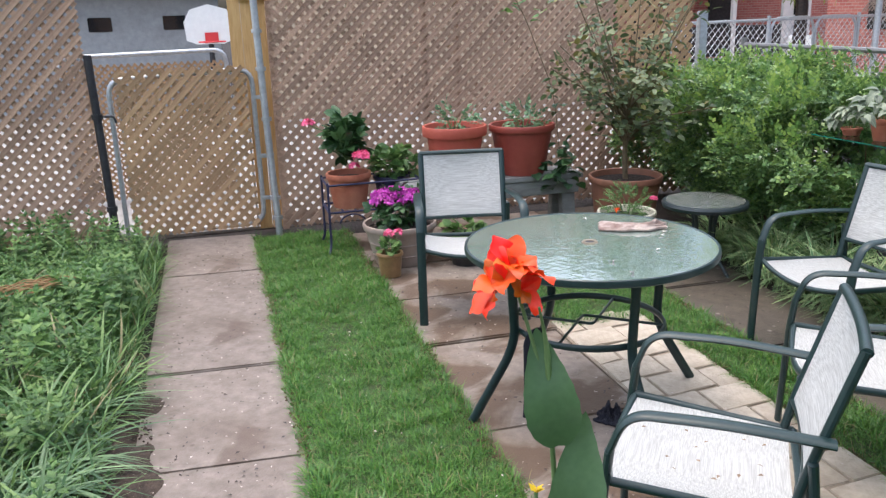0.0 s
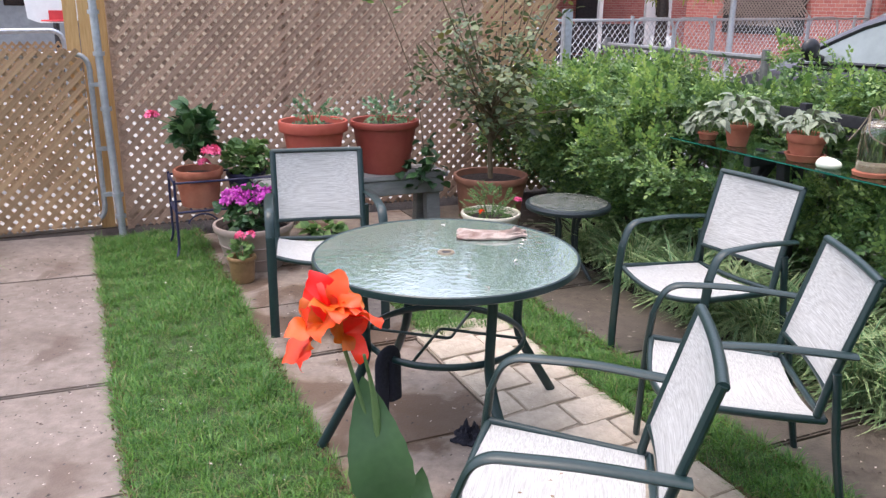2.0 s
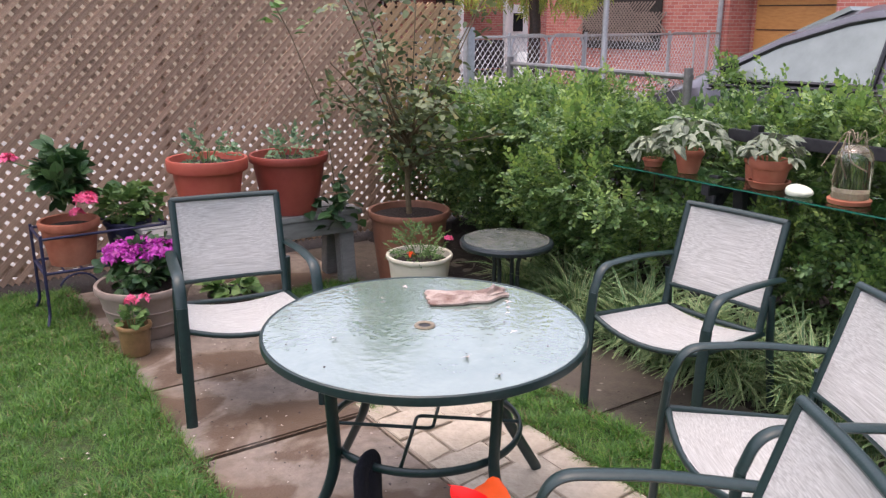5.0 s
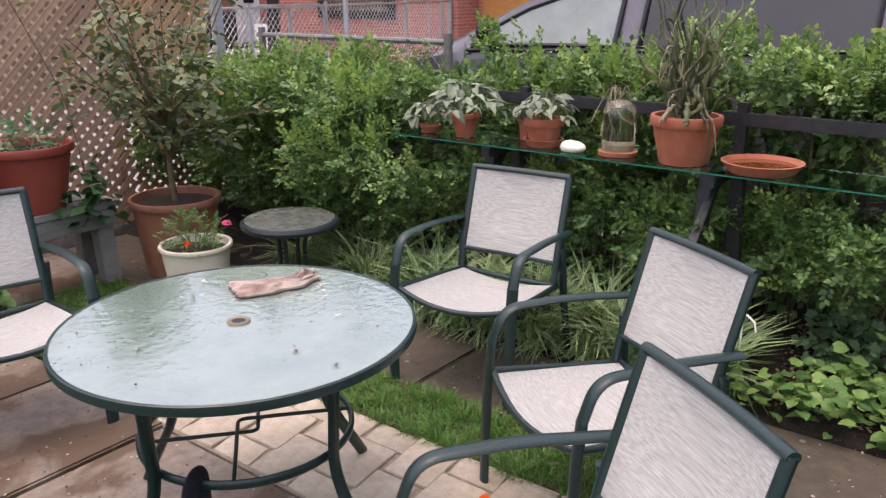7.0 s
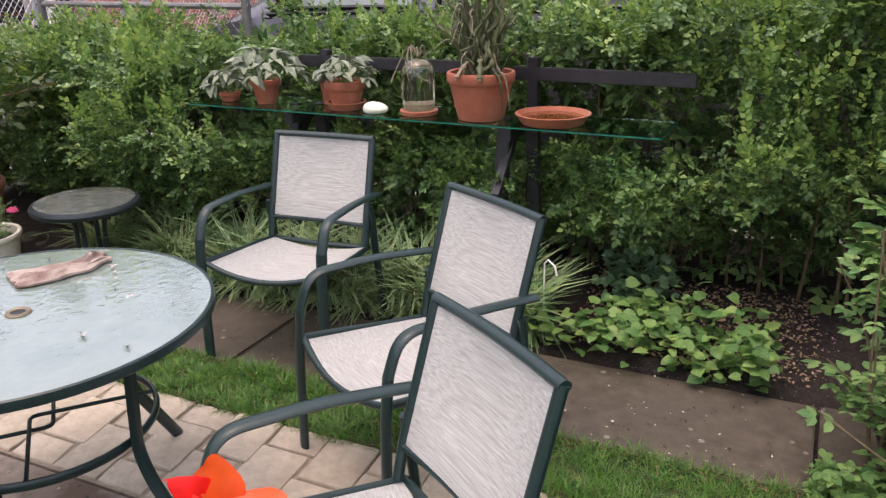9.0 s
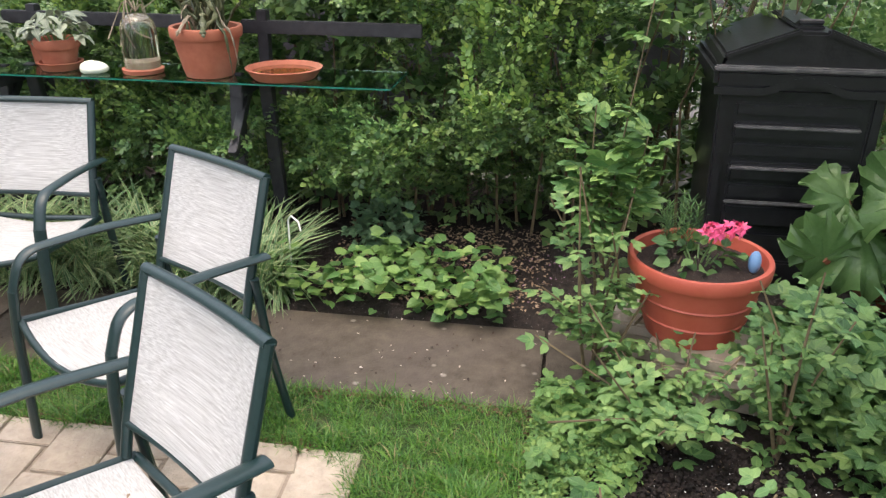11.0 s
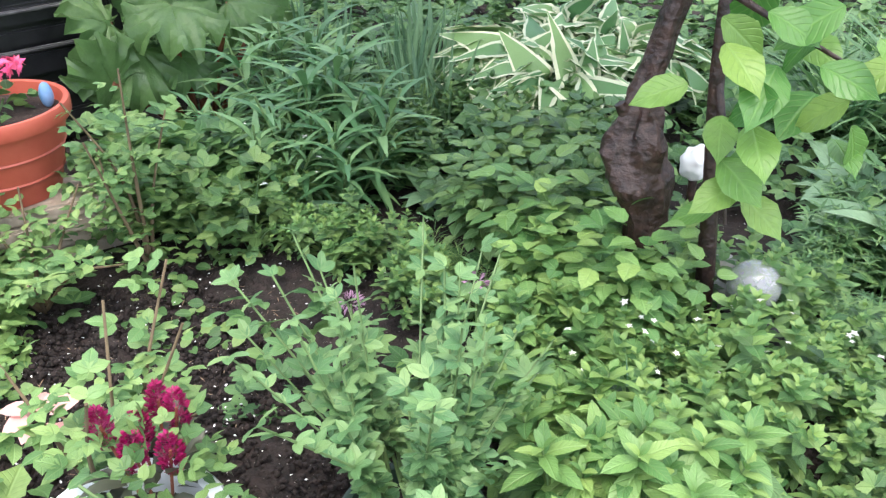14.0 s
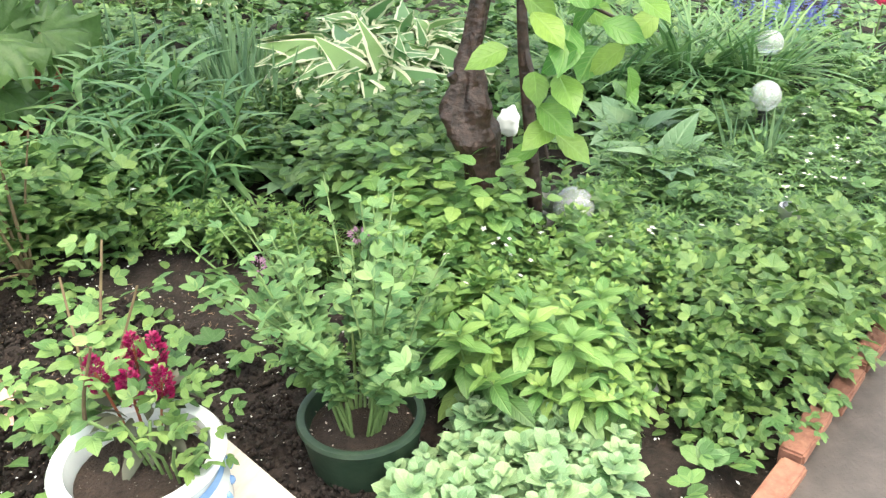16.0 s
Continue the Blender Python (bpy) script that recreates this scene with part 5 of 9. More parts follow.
for k in range(26):
    a = k * 2 * math.pi / 26
    bm = bmesh.new()
    bmesh.ops.create_uvsphere(bm, u_segments=8, v_segments=6, radius=0.009)
    part("painted_petal", bm, M_bluepaint, urn, m=Matrix.Translation((0.1665 * math.cos(a), 0.1665 * math.sin(a), 0.16 + 0.012 * (k % 3))) @ Matrix.Diagonal((1, 1, 2.0 if k % 2 else 1.2, 1)))
part("soil", lathe([(0, 0.235), (0.13, 0.228), (0.12, 0.2), (0, 0.2)], 32), M_potsoil, urn, "dark potting soil")
plank = part("timber_board", box(0.11, 0.62, 0.05, 0.006, pose(1.03, 0.90, 0.03, 0, 0, 76.5)), mat("pale_timber", (0.48, 0.43, 0.39), (0.60, 0.55, 0.51), 10, 0.85, bump=0.3, stretch=(6, 0.7, 6), large=0.4, dark=(0.3, 0.22, 0.16)), None)
tagged(plank, "pale weathered timber board edging the bed", "timber")
st = thing("whelk_shells", "pile of pale grey stones at the tree foot", "stones", (1.12, -0.58, 0.0))
for k in range(5):
    bm = bmesh.new()
    bmesh.ops.create_icosphere(bm, subdivisions=2, radius=0.045)
    for v in bm.verts:
        v.co *= 1 + 0.25 * noise.noise(v.co * 14 + Vector((k * 7, 0, 0)))
    part("stone", bm, mat("grey_stone", (0.35, 0.34, 0.33), (0.6, 0.59, 0.57), 20, 0.8, bump=0.3) if k == 0 else bpy.data.materials["grey_stone"], st, m=pose(0.06 * math.cos(k * 2.2), 0.06 * math.sin(k * 2.2), 0.05 + 0.04 * (k % 3), k * 30, k * 50, 0))
bm = bmesh.new()
bmesh.ops.create_icosphere(bm, subdivisions=2, radius=0.03)
for v in bm.verts:
    v.co.x *= 1.6
    v.co *= 1 + 0.2 * noise.noise(v.co * 20)
tagged(part("stone", bm, bpy.data.materials["grey_stone"], None, m=pose(0.483, 0.06, 0.03, 0, 20, 130)), "single smooth pinkish pebble on the soil", "stone")
fig = thing("white_ornament", "worn white stone ornament behind the tree", "ornament", (1.29, -0.72, 0.0))
bm = bmesh.new()
bmesh.ops.create_icosphere(bm, subdivisions=4, radius=0.042)
for v in bm.verts:
    v.co.z *= 1.35
    v.co *= 1 + 0.4 * noise.noise(v.co * 15) + 0.2 * noise.noise(v.co * 40)
part("body", bm, M_white, fig, m=Matrix.Translation((0, 0, 0.37)))
part("foot", tube([(0, 0, 0), (0, 0, 0.34)], 0.013, n=12), M_bark, fig)
part("hook", tube([(3.29, 2.42, 0.0), (3.29, 2.42, 0.36), (3.275, 2.40, 0.385), (3.25, 2.36, 0.37), (3.245, 2.35, 0.33)], 0.004), M_white, thing("plant_hook", "thin white wire plant hook in the bed", "hook"))

# ---- planting ----
R = np.random.default_rng(11)
prng = random.Random(5)
T_OV = (np.array([(0, 0, 0), (-0.28, 0.42, 0.05), (0.28, 0.42, 0.05), (0, 0.45, 0.0), (0, 1, -0.15)], float), [(0, 3, 1), (0, 2, 3), (1, 3, 4), (3, 2, 4)], [0] * 4)
T_OVW = (np.array([(0, 0, 0), (-0.36, 0.45, 0.07), (0.36, 0.45, 0.07), (0, 0.5, 0.0), (0, 1, -0.14)], float), [(0, 3, 1), (0, 2, 3), (1, 3, 4), (3, 2, 4)], [0] * 4)

def flat_blade(width, seg, bend):
    """A grass blade without midrib: a tapering strip that arches over."""
    vs, fs = [], []
    for i in range(seg):
        t = i / seg
        w = width / 2 * (1 - 0.55 * t)
        vs += [(-w, t * (1 - 0.3 * bend * t), -bend * t * t), (w, t * (1 - 0.3 * bend * t), -bend * t * t + 0.3 * w)]
    vs.append((0, 1 - 0.3 * bend, -bend))
    for i in range(seg - 1):
        fs.append((2 * i, 2 * i + 1, 2 * i + 3, 2 * i + 2))
    fs.append((2 * seg - 2, 2 * seg - 1, 2 * seg))
    return np.array(vs, float), fs, [0] * len(fs)

T_OV3 = blade(1, 0.64, "round", 4, 0.08, 0.22)
T_LANCE = blade(1, 0.26, "lance", 3, 0.2, 0.35)
T_LANCEW = blade(1, 0.36, "lance", 4, 0.2, 0.35)
T_HEART = blade(1, 0.95, "heart", 4, 0.1, 0.25)
T_OVT = blade(1, 0.74, "ovate", 7, 0.07, 0.25, teeth=0.08)
T_LOBED = blade(1, 0.85, "ovate", 5, 0.12, 0.25, lobes=1)

def twig(leaf, n, ang=52, size=0.34, seed=1):
    q = random.Random(seed)
    out = []
    for k in range(n):
        s = 1 if k % 2 else -1
        out.append((leaf, Matrix.Translation((0, 0.12 + 0.8 * k / n, 0)) @ Matrix.Rotation(radians(-s * (ang + q.uniform(-15, 15))), 4, "Z") @ Matrix.Rotation(radians(q.uniform(-35, 35)), 4, "Y") @ Matrix.Rotation(radians(q.uniform(-10, 25)), 4, "X") @ Matrix.Scale(size * q.uniform(0.75, 1.2), 4)))
    out.append((leaf, Matrix.Translation((0, 0.92, 0)) @ Matrix.Scale(size, 4)))
    return merged(out)

T_TWIG = twig(T_OVW, 7, 55, 0.36, seed=2)

def up_rand(n, tilt=0.5):
    return np.stack([R.normal(0, tilt, n), R.normal(0, tilt, n), np.ones(n)], 1)

def side_dirs(n, lift=0.25, spread=0.25):
    a = R.uniform(0, 2 * np.pi, n)
    return np.stack([np.cos(a), np.sin(a), R.normal(lift, spread, n)], 1)

def inside(poly, xy):
    x, y = xy[:, 0], xy[:, 1]
    res = np.zeros(len(x), bool)
    for (x0, y0), (x1, y1) in zip(poly, poly[1:] + poly[:1]):
        c = ((y0 > y) != (y1 > y)) & (x < (x1 - x0) * (y - y0) / (y1 - y0 + 1e-12) + x0)
        res ^= c
    return res

def in_poly(poly, n):
    lo, hi = np.min(poly, 0), np.max(poly, 0)
    xy = R.uniform(lo, hi, (int(n * 2.2) + 10, 2))
    return xy[inside(poly, xy)][:n]

def field(xy, scale, seed=0.0):
    return np.array([noise.noise(Vector((x * scale, y * scale, seed))) for x, y in xy])

# lawn
tuft = []
for k in range(6):
    b_ = flat_blade(0.06, 2, 0.25 + 0.12 * k)
    tuft.append((b_, Matrix.Rotation(k * 1.05 + 0.3, 4, "Z") @ Matrix.Translation((0, 0.12, 0)) @ Matrix.Rotation(radians(88 - 9 * (k % 4) - 6), 4, "X") @ Matrix.Scale(0.65 + 0.12 * (k % 4), 4)))
T_TUFT = merged(tuft)
LP, LS = [], []
for poly, n in zip(LAWN, (12000, 3400, 2200, 3000)):
    grown = [(x + (0.025 if x > 1 else -0.02 if x < 0.5 else 0.02) * (1 if i in (1, 2) else -1 if x > 0.5 else 1), y) for i, (x, y) in enumerate(poly)]
    xy = in_poly(grown, n)
    LP.append(xy)
    LS.append(np.clip(0.048 + 0.035 * field(xy, 2.6, 3.0) + 0.04 * field(xy, 9.0, 5.0) + 0.025 * R.random(len(xy)), 0.025, 0.11))
LP, LS = np.concatenate(LP), np.concatenate(LS)
lawn = scatter("lawn_grass", T_TUFT, np.c_[LP, np.full(len(LP), -0.008)], side_dirs(len(LP), 0.0, 0.12), up_rand(len(LP), 0.16), LS, L_grass, kind="stuff")
tagged(lawn, "uneven short green lawn grass strips between the slabs", "grass")
# longer blades that lean out over the slab edges, and the brown crumbly rim of the lawn
EDGES = [((0.243, 1.3), (0.243, 6.76)), ((0.947, 2.0), (0.947, 6.76)), ((2.55, 1.35), (2.53, 5.9)), ((2.25, 2.0), (2.25, 4.15)), ((1.757, 4.17), (1.757, 5.9)), ((0.953, 1.26), (2.55, 1.33))]
EP, ED = [], []
for (x0, y0), (x1, y1) in EDGES:
    for k in range(int(150 * math.hypot(x1 - x0, y1 - y0))):
        s_ = prng.random()
        EP.append((x0 + (x1 - x0) * s_ + prng.gauss(0, 0.013), y0 + (y1 - y0) * s_ + prng.gauss(0, 0.013)))
EP = np.array(EP)
LP2 = np.concatenate([EP[::2], LP[::9] + R.normal(0, 0.01, LP[::9].shape)])
tagged(scatter("lawn_blades", merged([(flat_blade(0.042, 3, 0.35 + 0.2 * k), Matrix.Rotation(k * 1.6, 4, "Z") @ Matrix.Rotation(radians(80 - 14 * k), 4, "X") @ Matrix.Scale(1 - 0.12 * k, 4)) for k in range(4)]), np.c_[LP2, np.full(len(LP2), -0.006)], side_dirs(len(LP2), 0.0, 0.1), up_rand(len(LP2), 0.3), R.uniform(0.045, 0.095, len(LP2)), L_grass, kind="stuff"), "longer grass blades leaning over the slab edges", "grass")
T_CLOD = (np.array([(-0.5, -0.1, 0.05), (0.45, 0.1, 0.0), (0.1, 0.5, 0.05), (-0.1, -0.45, -0.05), (0.12, 0.05, 0.42), (0, 0, -0.3)], float), [(0, 3, 4), (3, 1, 4), (1, 2, 4), (2, 0, 4), (3, 0, 5), (1, 3, 5), (2, 1, 5), (0, 2, 5)], [0] * 8)
M_thatch = mat("dry_thatch", (0.07, 0.042, 0.024), (0.17, 0.11, 0.065), 40, 0.95, bump=0.5)
EP = np.concatenate([EP, EP + R.normal(0, 0.012, EP.shape)])
tagged(scatter("lawn_rim", T_CLOD, np.c_[EP, np.full(len(EP), 0.0)], side_dirs(len(EP), 0.0, 0.1), up_rand(len(EP), 0.3), R.uniform(0.008, 0.022, len(EP)), M_thatch, kind="stuff"), "brown dry thatch and soil crumbs along the lawn edges", "soil")

# left bed of weeds and long grass
T_LONG = merged([(flat_blade(0.04, 4, 0.5 + 0.1 * k), Matrix.Rotation(k * 1.25, 4, "Z") @ Matrix.Rotation(radians(78 - 11 * k), 4, "X") @ Matrix.Scale(1 - 0.1 * k, 4)) for k in range(5)])
xy = np.concatenate([in_poly([(-3.0, 1.5), (-0.56, 1.5), (-0.56, 6.8), (-3.0, 6.8)], 2300), in_poly([(-0.8, 2.5), (-0.5, 2.5), (-0.5, 6.6), (-0.8, 6.6)], 260)])
keep = (field(xy, 1.5, 1.0) > -0.3) & ((xy[:, 1] > 3.1) | (xy[:, 0] < -0.72))
xy = xy[keep]
tagged(scatter("weed_grass", T_LONG, np.c_[xy, np.zeros(len(xy))], side_dirs(len(xy), 0.0, 0.1), up_rand(len(xy), 0.2), np.where(xy[:, 0] > -0.8, R.uniform(0.14, 0.34, len(xy)), R.uniform(0.22, 0.46, len(xy))), L_longgrass, kind="stuff"), "long unmown grass spilling over the walkway edge", "grass")
xy = in_poly([(-0.95, 1.9), (-0.55, 1.9), (-0.56, 4.6), (-0.95, 4.6)], 420)
xy = xy[field(xy, 2.4, 6.0) > 0.0]
tagged(scatter("grass_tufts", T_LONG, np.c_[xy, np.zeros(len(xy))], side_dirs(len(xy), 0.0, 0.1), up_rand(len(xy), 0.2) + [0.25, 0, 0], R.uniform(0.26, 0.46, len(xy)), L_longgrass, kind="stuff"), "arching tufts of pale long grass beside the walkway", "grass")
xy = in_poly([(-0.66, 3.9), (-0.46, 3.9), (-0.46, 6.75), (-0.66, 6.75)], 260)
tagged(scatter("grass_tufts", T_LONG, np.c_[xy, np.zeros(len(xy))], side_dirs(len(xy), 0.0, 0.1), up_rand(len(xy), 0.2), R.uniform(0.12, 0.28, len(xy)), L_longgrass, kind="stuff"), "shaggy grass spilling onto the far walkway edge", "grass")
T_ARCH = blade(1, 0.035, "strap", 8, 0.2, 0.9)
T_WEED = whorls(T_OV, [(0.2, 3, 0, 0.18), (0.4, 4, 8, 0.2), (0.6, 4, 15, 0.2), (0.75, 4, 25, 0.18), (0.88, 4, 45, 0.14), (0.96, 3, 65, 0.09)], prng, 0.012)
xy = in_poly([(-3.0, 1.5), (-0.62, 1.5), (-0.55, 6.7), (-2.4, 6.7)], 1500)
xy = xy[(field(xy, 2.0, 15.0) > -0.25) | (xy[:, 1] > 3.4)]
hh = (0.20 + 0.16 * (field(xy, 1.1, 5.0) + 0.4) + 0.08 * R.random(len(xy))) * np.clip(0.55 + 0.12 * (xy[:, 1] - 1.5), 0.5, 1.0)
tagged(scatter("weeds", T_WEED, np.c_[xy, np.zeros(len(xy))], side_dirs(len(xy), 0.0, 0.1), up_rand(len(xy), 0.15), np.clip(hh, 0.12, 0.5), L_leftweed, kind="stuff"), "leafy bright green weeds along the fence", "weeds")

for k, (x, y) in enumerate(((-0.74, 3.22), (-0.86, 3.05), (-0.68, 3.42), (-0.95, 3.3), (-0.72, 3.78), (-0.8, 2.9))):
    n = 46
    a = R.uniform(-1.9, 1.9, n) - 0.2
    q = 0.06 * np.sqrt(R.random(n))
    tuft = thing("grass_tuft", "arching blue-green grass tuft leaning over the walkway", "grass", (x, y, 0), group="blue-green grass tufts")
    scatter("blade", T_ARCH, np.c_[q * np.cos(a), q * np.sin(a), np.zeros(n)], np.c_[np.cos(a), np.sin(a), R.uniform(0.7, 2.4, n)], np.c_[-np.cos(a), -np.sin(a), np.full(n, 0.6)], R.uniform(0.24, 0.44, n), L_bluegrass, tuft)
xy = in_poly([(-1.9, 2.6), (-0.95, 2.6), (-0.75, 4.6), (-1.6, 6.6), (-2.4, 6.6)], 420)
xy = xy[field(xy, 1.6, 12.0) > 0.1]
tagged(scatter("lime_weeds", T_WEED, np.c_[xy, np.zeros(len(xy))], side_dirs(len(xy), 0.0, 0.1), up_rand(len(xy), 0.15), R.uniform(0.24, 0.42, len(xy)), L_lime, kind="stuff"), "yellow-green leafy weeds in patches of the bed", "weeds")
straw = thing("dry_stalks", "small heap of dry tan stalks lying in the weeds", "dry stalks", (-1.02, 5.0, 0.28), 12)
for k in range(22):
    u, v, w_ = prng.uniform(-0.16, 0.16), prng.uniform(-0.07, 0.07), prng.uniform(0.0, 0.03)
    part("stalk", tube([(u - 0.12, v + prng.uniform(-0.04, 0.04), w_), (u, v, w_ + 0.03), (u + 0.12, v + prng.uniform(-0.04, 0.04), w_)], 0.0035, n=5), M_straw, straw)

xy = in_poly([(-1.5, 1.2), (-0.46, 1.2), (-0.5, 4.2), (-1.2, 4.2)], 1500)
xy = xy[field(xy, 3.0, 8.0) > -0.12]
tagged(scatter("creeping_weeds", whorls(T_OV, [(0.3, 4, 5, 0.5), (0.8, 4, 30, 0.4)], prng), np.c_[xy, np.zeros(len(xy))], side_dirs(len(xy), 0, 0.05), up_rand(len(xy), 0.2), R.uniform(0.04, 0.085, len(xy)), L_weed, kind="stuff"), "low creeping weeds over bare soil beside the walkway", "weeds")

def shrub_canopy(parent, centre, radii, n, template, size, material, name="foliage", flat=0.0, gaps=0.25, label=""):
    """Twigs in an uneven ellipsoid, thinned by noise so that light comes through."""
    c, r = np.array(centre), np.array(radii)
    d = R.normal(0, 1, (int(n * 1.7), 3))
    d /= np.linalg.norm(d, axis=1, keepdims=True)
    rad = R.uniform(0.25, 1.0, len(d)) ** 0.6
    lump = 1 + 0.28 * np.array([noise.noise(Vector(v * 2.3 + c)) for v in d])
    P = c + d * r * (rad * lump)[:, None]
    k = np.array([noise.noise(Vector(p) * (1.6 / max(radii))) for p in P * 3]) > -gaps
    P, d = P[k][:n], d[k][:n]
    D = d * [1, 1, 0.7] + np.c_[R.normal(0, 0.5, (len(P), 2)), R.normal(0.3, 0.35, len(P))]
    return scatter(name, template, P, D, up_rand(len(P), 0.6), R.uniform(0.7, 1.25, len(P)) * size, material, parent, label)

# ---- hedge ----
hedge = thing("hedge", "dense leafy green privet hedge behind the glass shelf", "hedge")
HY = [0.0, 0.5, 1.0, 2.0, 3.0, 4.0, 5.0, 6.0, 6.9]
HZ = [1.75, 1.8, 1.75, 1.45, 1.30, 1.26, 1.18, 1.12, 1.10]
T_SPRAY = twig(T_OVW, 11, 52, 0.2, seed=7)

def hedge_places(n, depth_):
    y = R.uniform(0.02, 6.85, n)
    top = np.interp(y, HY, HZ) * (1 + 0.16 * field(np.c_[y, y * 0.3], 2.2, 2.0) + 0.09 * field(np.c_[y, y * 0.7], 6.0, 4.0))
    z = 0.08 + (top - 0.08) * R.random(n) ** 0.8
    front = 3.80 + 0.40 * np.array([noise.noise(Vector((0.5, b * 1.9, c * 1.7))) for b, c in zip(y, z)]) + 0.30 * np.array([noise.noise(Vector((7.5, b * 4.4, c * 4.4))) for b, c in zip(y, z)])
    low = np.clip((0.5 - z) / 0.5, 0, 1)
    front += np.where(y < 2.7, 0.55, 0.1) * low
    belly = np.where(y > 4.75, 1.0, np.clip((0.84 - z) / 0.12, 0, 1))
    front -= 0.24 * np.clip((y - 3.0) / 1.0, 0, 1) * (1 - low) * belly
    front += np.where((y > 1.9) & (y < 4.5), 0.10, 0.0) * np.clip((z - 0.8) / 0.1, 0, 1)
    front += 0.35 * np.clip((z / top - 0.85) / 0.15, 0, 1) ** 2
    onto = R.random(n) < 0.3
    x = np.where(onto, front + R.uniform(0, 0.85, n), front + R.exponential(depth_, n))
    z = np.where(onto & (z > 0.5), top * (1 - 0.13 * R.random(n) ** 2) - 0.05 * R.random(n), z)
    g_ = np.array([noise.noise(Vector((a * 3.6, b * 3.6, c * 3.6))) for a, b, c in zip(x, y, z)])
    return np.c_[x, y, z][(x < 4.85) & (g_ > -0.22) & ((y > 0.95) | (x > 4.45)) & ~((x < 3.98) & (y > 1.75) & (y < 4.55) & (z > 0.72) & (z < 1.3))]

P = hedge_places(17500, 0.16)
D = np.c_[R.normal(-0.7, 0.5, len(P)), R.normal(0, 0.6, len(P)), R.normal(0.25, 0.45, len(P))]
scatter("foliage", T_TWIG, P, D, up_rand(len(P), 0.6), R.uniform(0.06, 0.105, len(P)), L_hedge, hedge)
P = hedge_places(6600, 0.08)
P = P[P[:, 2] > 0.3]
P[:, 0] += np.where(P[:, 1] > 0.95, 0.08, 0.2)
D = np.c_[R.normal(-0.75, 0.4, len(P)), R.normal(0, 0.6, len(P)), R.normal(0.55, 0.45, len(P))]
scatter("spray_growth", T_SPRAY, P, D, np.c_[R.normal(-0.4, 0.4, len(P)), R.normal(0, 0.5, len(P)), np.ones(len(P))], R.uniform(0.11, 0.21, len(P)), L_hedgelit, hedge, "arching leafy sprays, coloured lighter as lit leaves")
y = R.uniform(0.02, 6.85, 2700)
P = np.c_[R.uniform(4.2, 4.6, 2700), y, np.interp(y, HY, HZ) * 0.9 * R.random(2700) ** 0.8]
scatter("inner_foliage", T_TWIG, P, np.c_[R.normal(-0.4, 0.6, 2700), R.normal(0, 0.6, 2700), R.normal(0.4, 0.4, 2700)], up_rand(2700, 0.8), R.uniform(0.14, 0.25, 2700), L_hedge, hedge)
P = hedge_places(3800, 0.05)
P = P[P[:, 2] > 0.75]
D = np.c_[R.normal(-0.3, 0.35, len(P)), R.normal(0, 0.35, len(P)), R.normal(1.0, 0.3, len(P))]
scatter("shoot_growth", T_SPRAY, P, D, up_rand(len(P), 0.5), R.uniform(0.09, 0.20, len(P)), L_hedgetip, hedge, "yellow-green young shoots")
bm = bmesh.new()
for k in range(110):
    y = 0.05 + 6.75 * k / 110 + prng.uniform(-0.05, 0.05)
    x = prng.uniform(4.1, 4.6)
    t = np.interp(y, HY, HZ) * prng.uniform(0.7, 0.95)
    tube([(x, y, 0), (x + prng.uniform(-0.1, 0.1), y + prng.uniform(-0.1, 0.1), t * 0.5), (x + prng.uniform(-0.25, 0.15), y + prng.uniform(-0.2, 0.2), t)], 0.009, n=5, bm=bm, taper=lambda s: 1 - 0.7 * s)
part("stem_thicket", bm, M_stem, hedge, kind="stuff")

# back-of-garden shrubs that close the view to the south and east
for cx, cy, rx, rz_, n, lab in ((4.95, -0.55, 0.55, 0.62, 900, "fine-leaved green shrub between the compost bin and the wheel"), (6.9, -0.9, 0.9, 0.9, 700, "loose green shrub beside the hedge"), (5.3, -4.3, 1.1, 0.6, 800, "low wild green shrub beyond the bed"), (7.3, -3.2, 1.3, 1.2, 900, "tall wild green shrub behind the wheel"), (3.4, -4.8, 1.2, 0.8, 700, "leafy shrub at the end of the bed"), (5.4, 0.5, 0.6, 1.0, 700, "green shrub behind the compost bin")):
    s_ = thing("shrub", lab, "shrub", (cx, cy, 0))
    shrub_canopy(s_, (0, 0, rz_ * 0.8), (rx, rx, rz_), n, T_SPRAY, 0.24, L_hedge)
    bm = bmesh.new()
    for k in range(9):
        a = k * 0.7
        tube([(0.08 * math.cos(a), 0.08 * math.sin(a), 0), (rx * 0.3 * math.cos(a), rx * 0.3 * math.sin(a), rz_ * 0.6), (rx * 0.55 * math.cos(a), rx * 0.55 * math.sin(a), rz_ * 1.2)], 0.015, n=5, bm=bm, taper=lambda s: 1 - 0.7 * s)
    part("stems", bm, M_stem, s_)

xy = np.c_[R.uniform(4.9, 8.6, 1000), R.uniform(-4.2, 0.1, 1000)]
xy = xy[(xy[:, 0] - 5.6) ** 2 + (xy[:, 1] + 2.0) ** 2 > 0.2]
tagged(scatter("undergrowth", T_SPRAY, np.c_[xy, np.full(len(xy), 0.02)], np.c_[R.normal(0, 0.6, (len(xy), 2)), np.full(len(xy), 0.8)], up_rand(len(xy), 0.4), np.where(xy[:, 0] > 6.3, R.uniform(0.3, 0.75, len(xy)), R.uniform(0.12, 0.26, len(xy))), L_weed, kind="stuff"), "rough green undergrowth round the old wheel", "undergrowth")

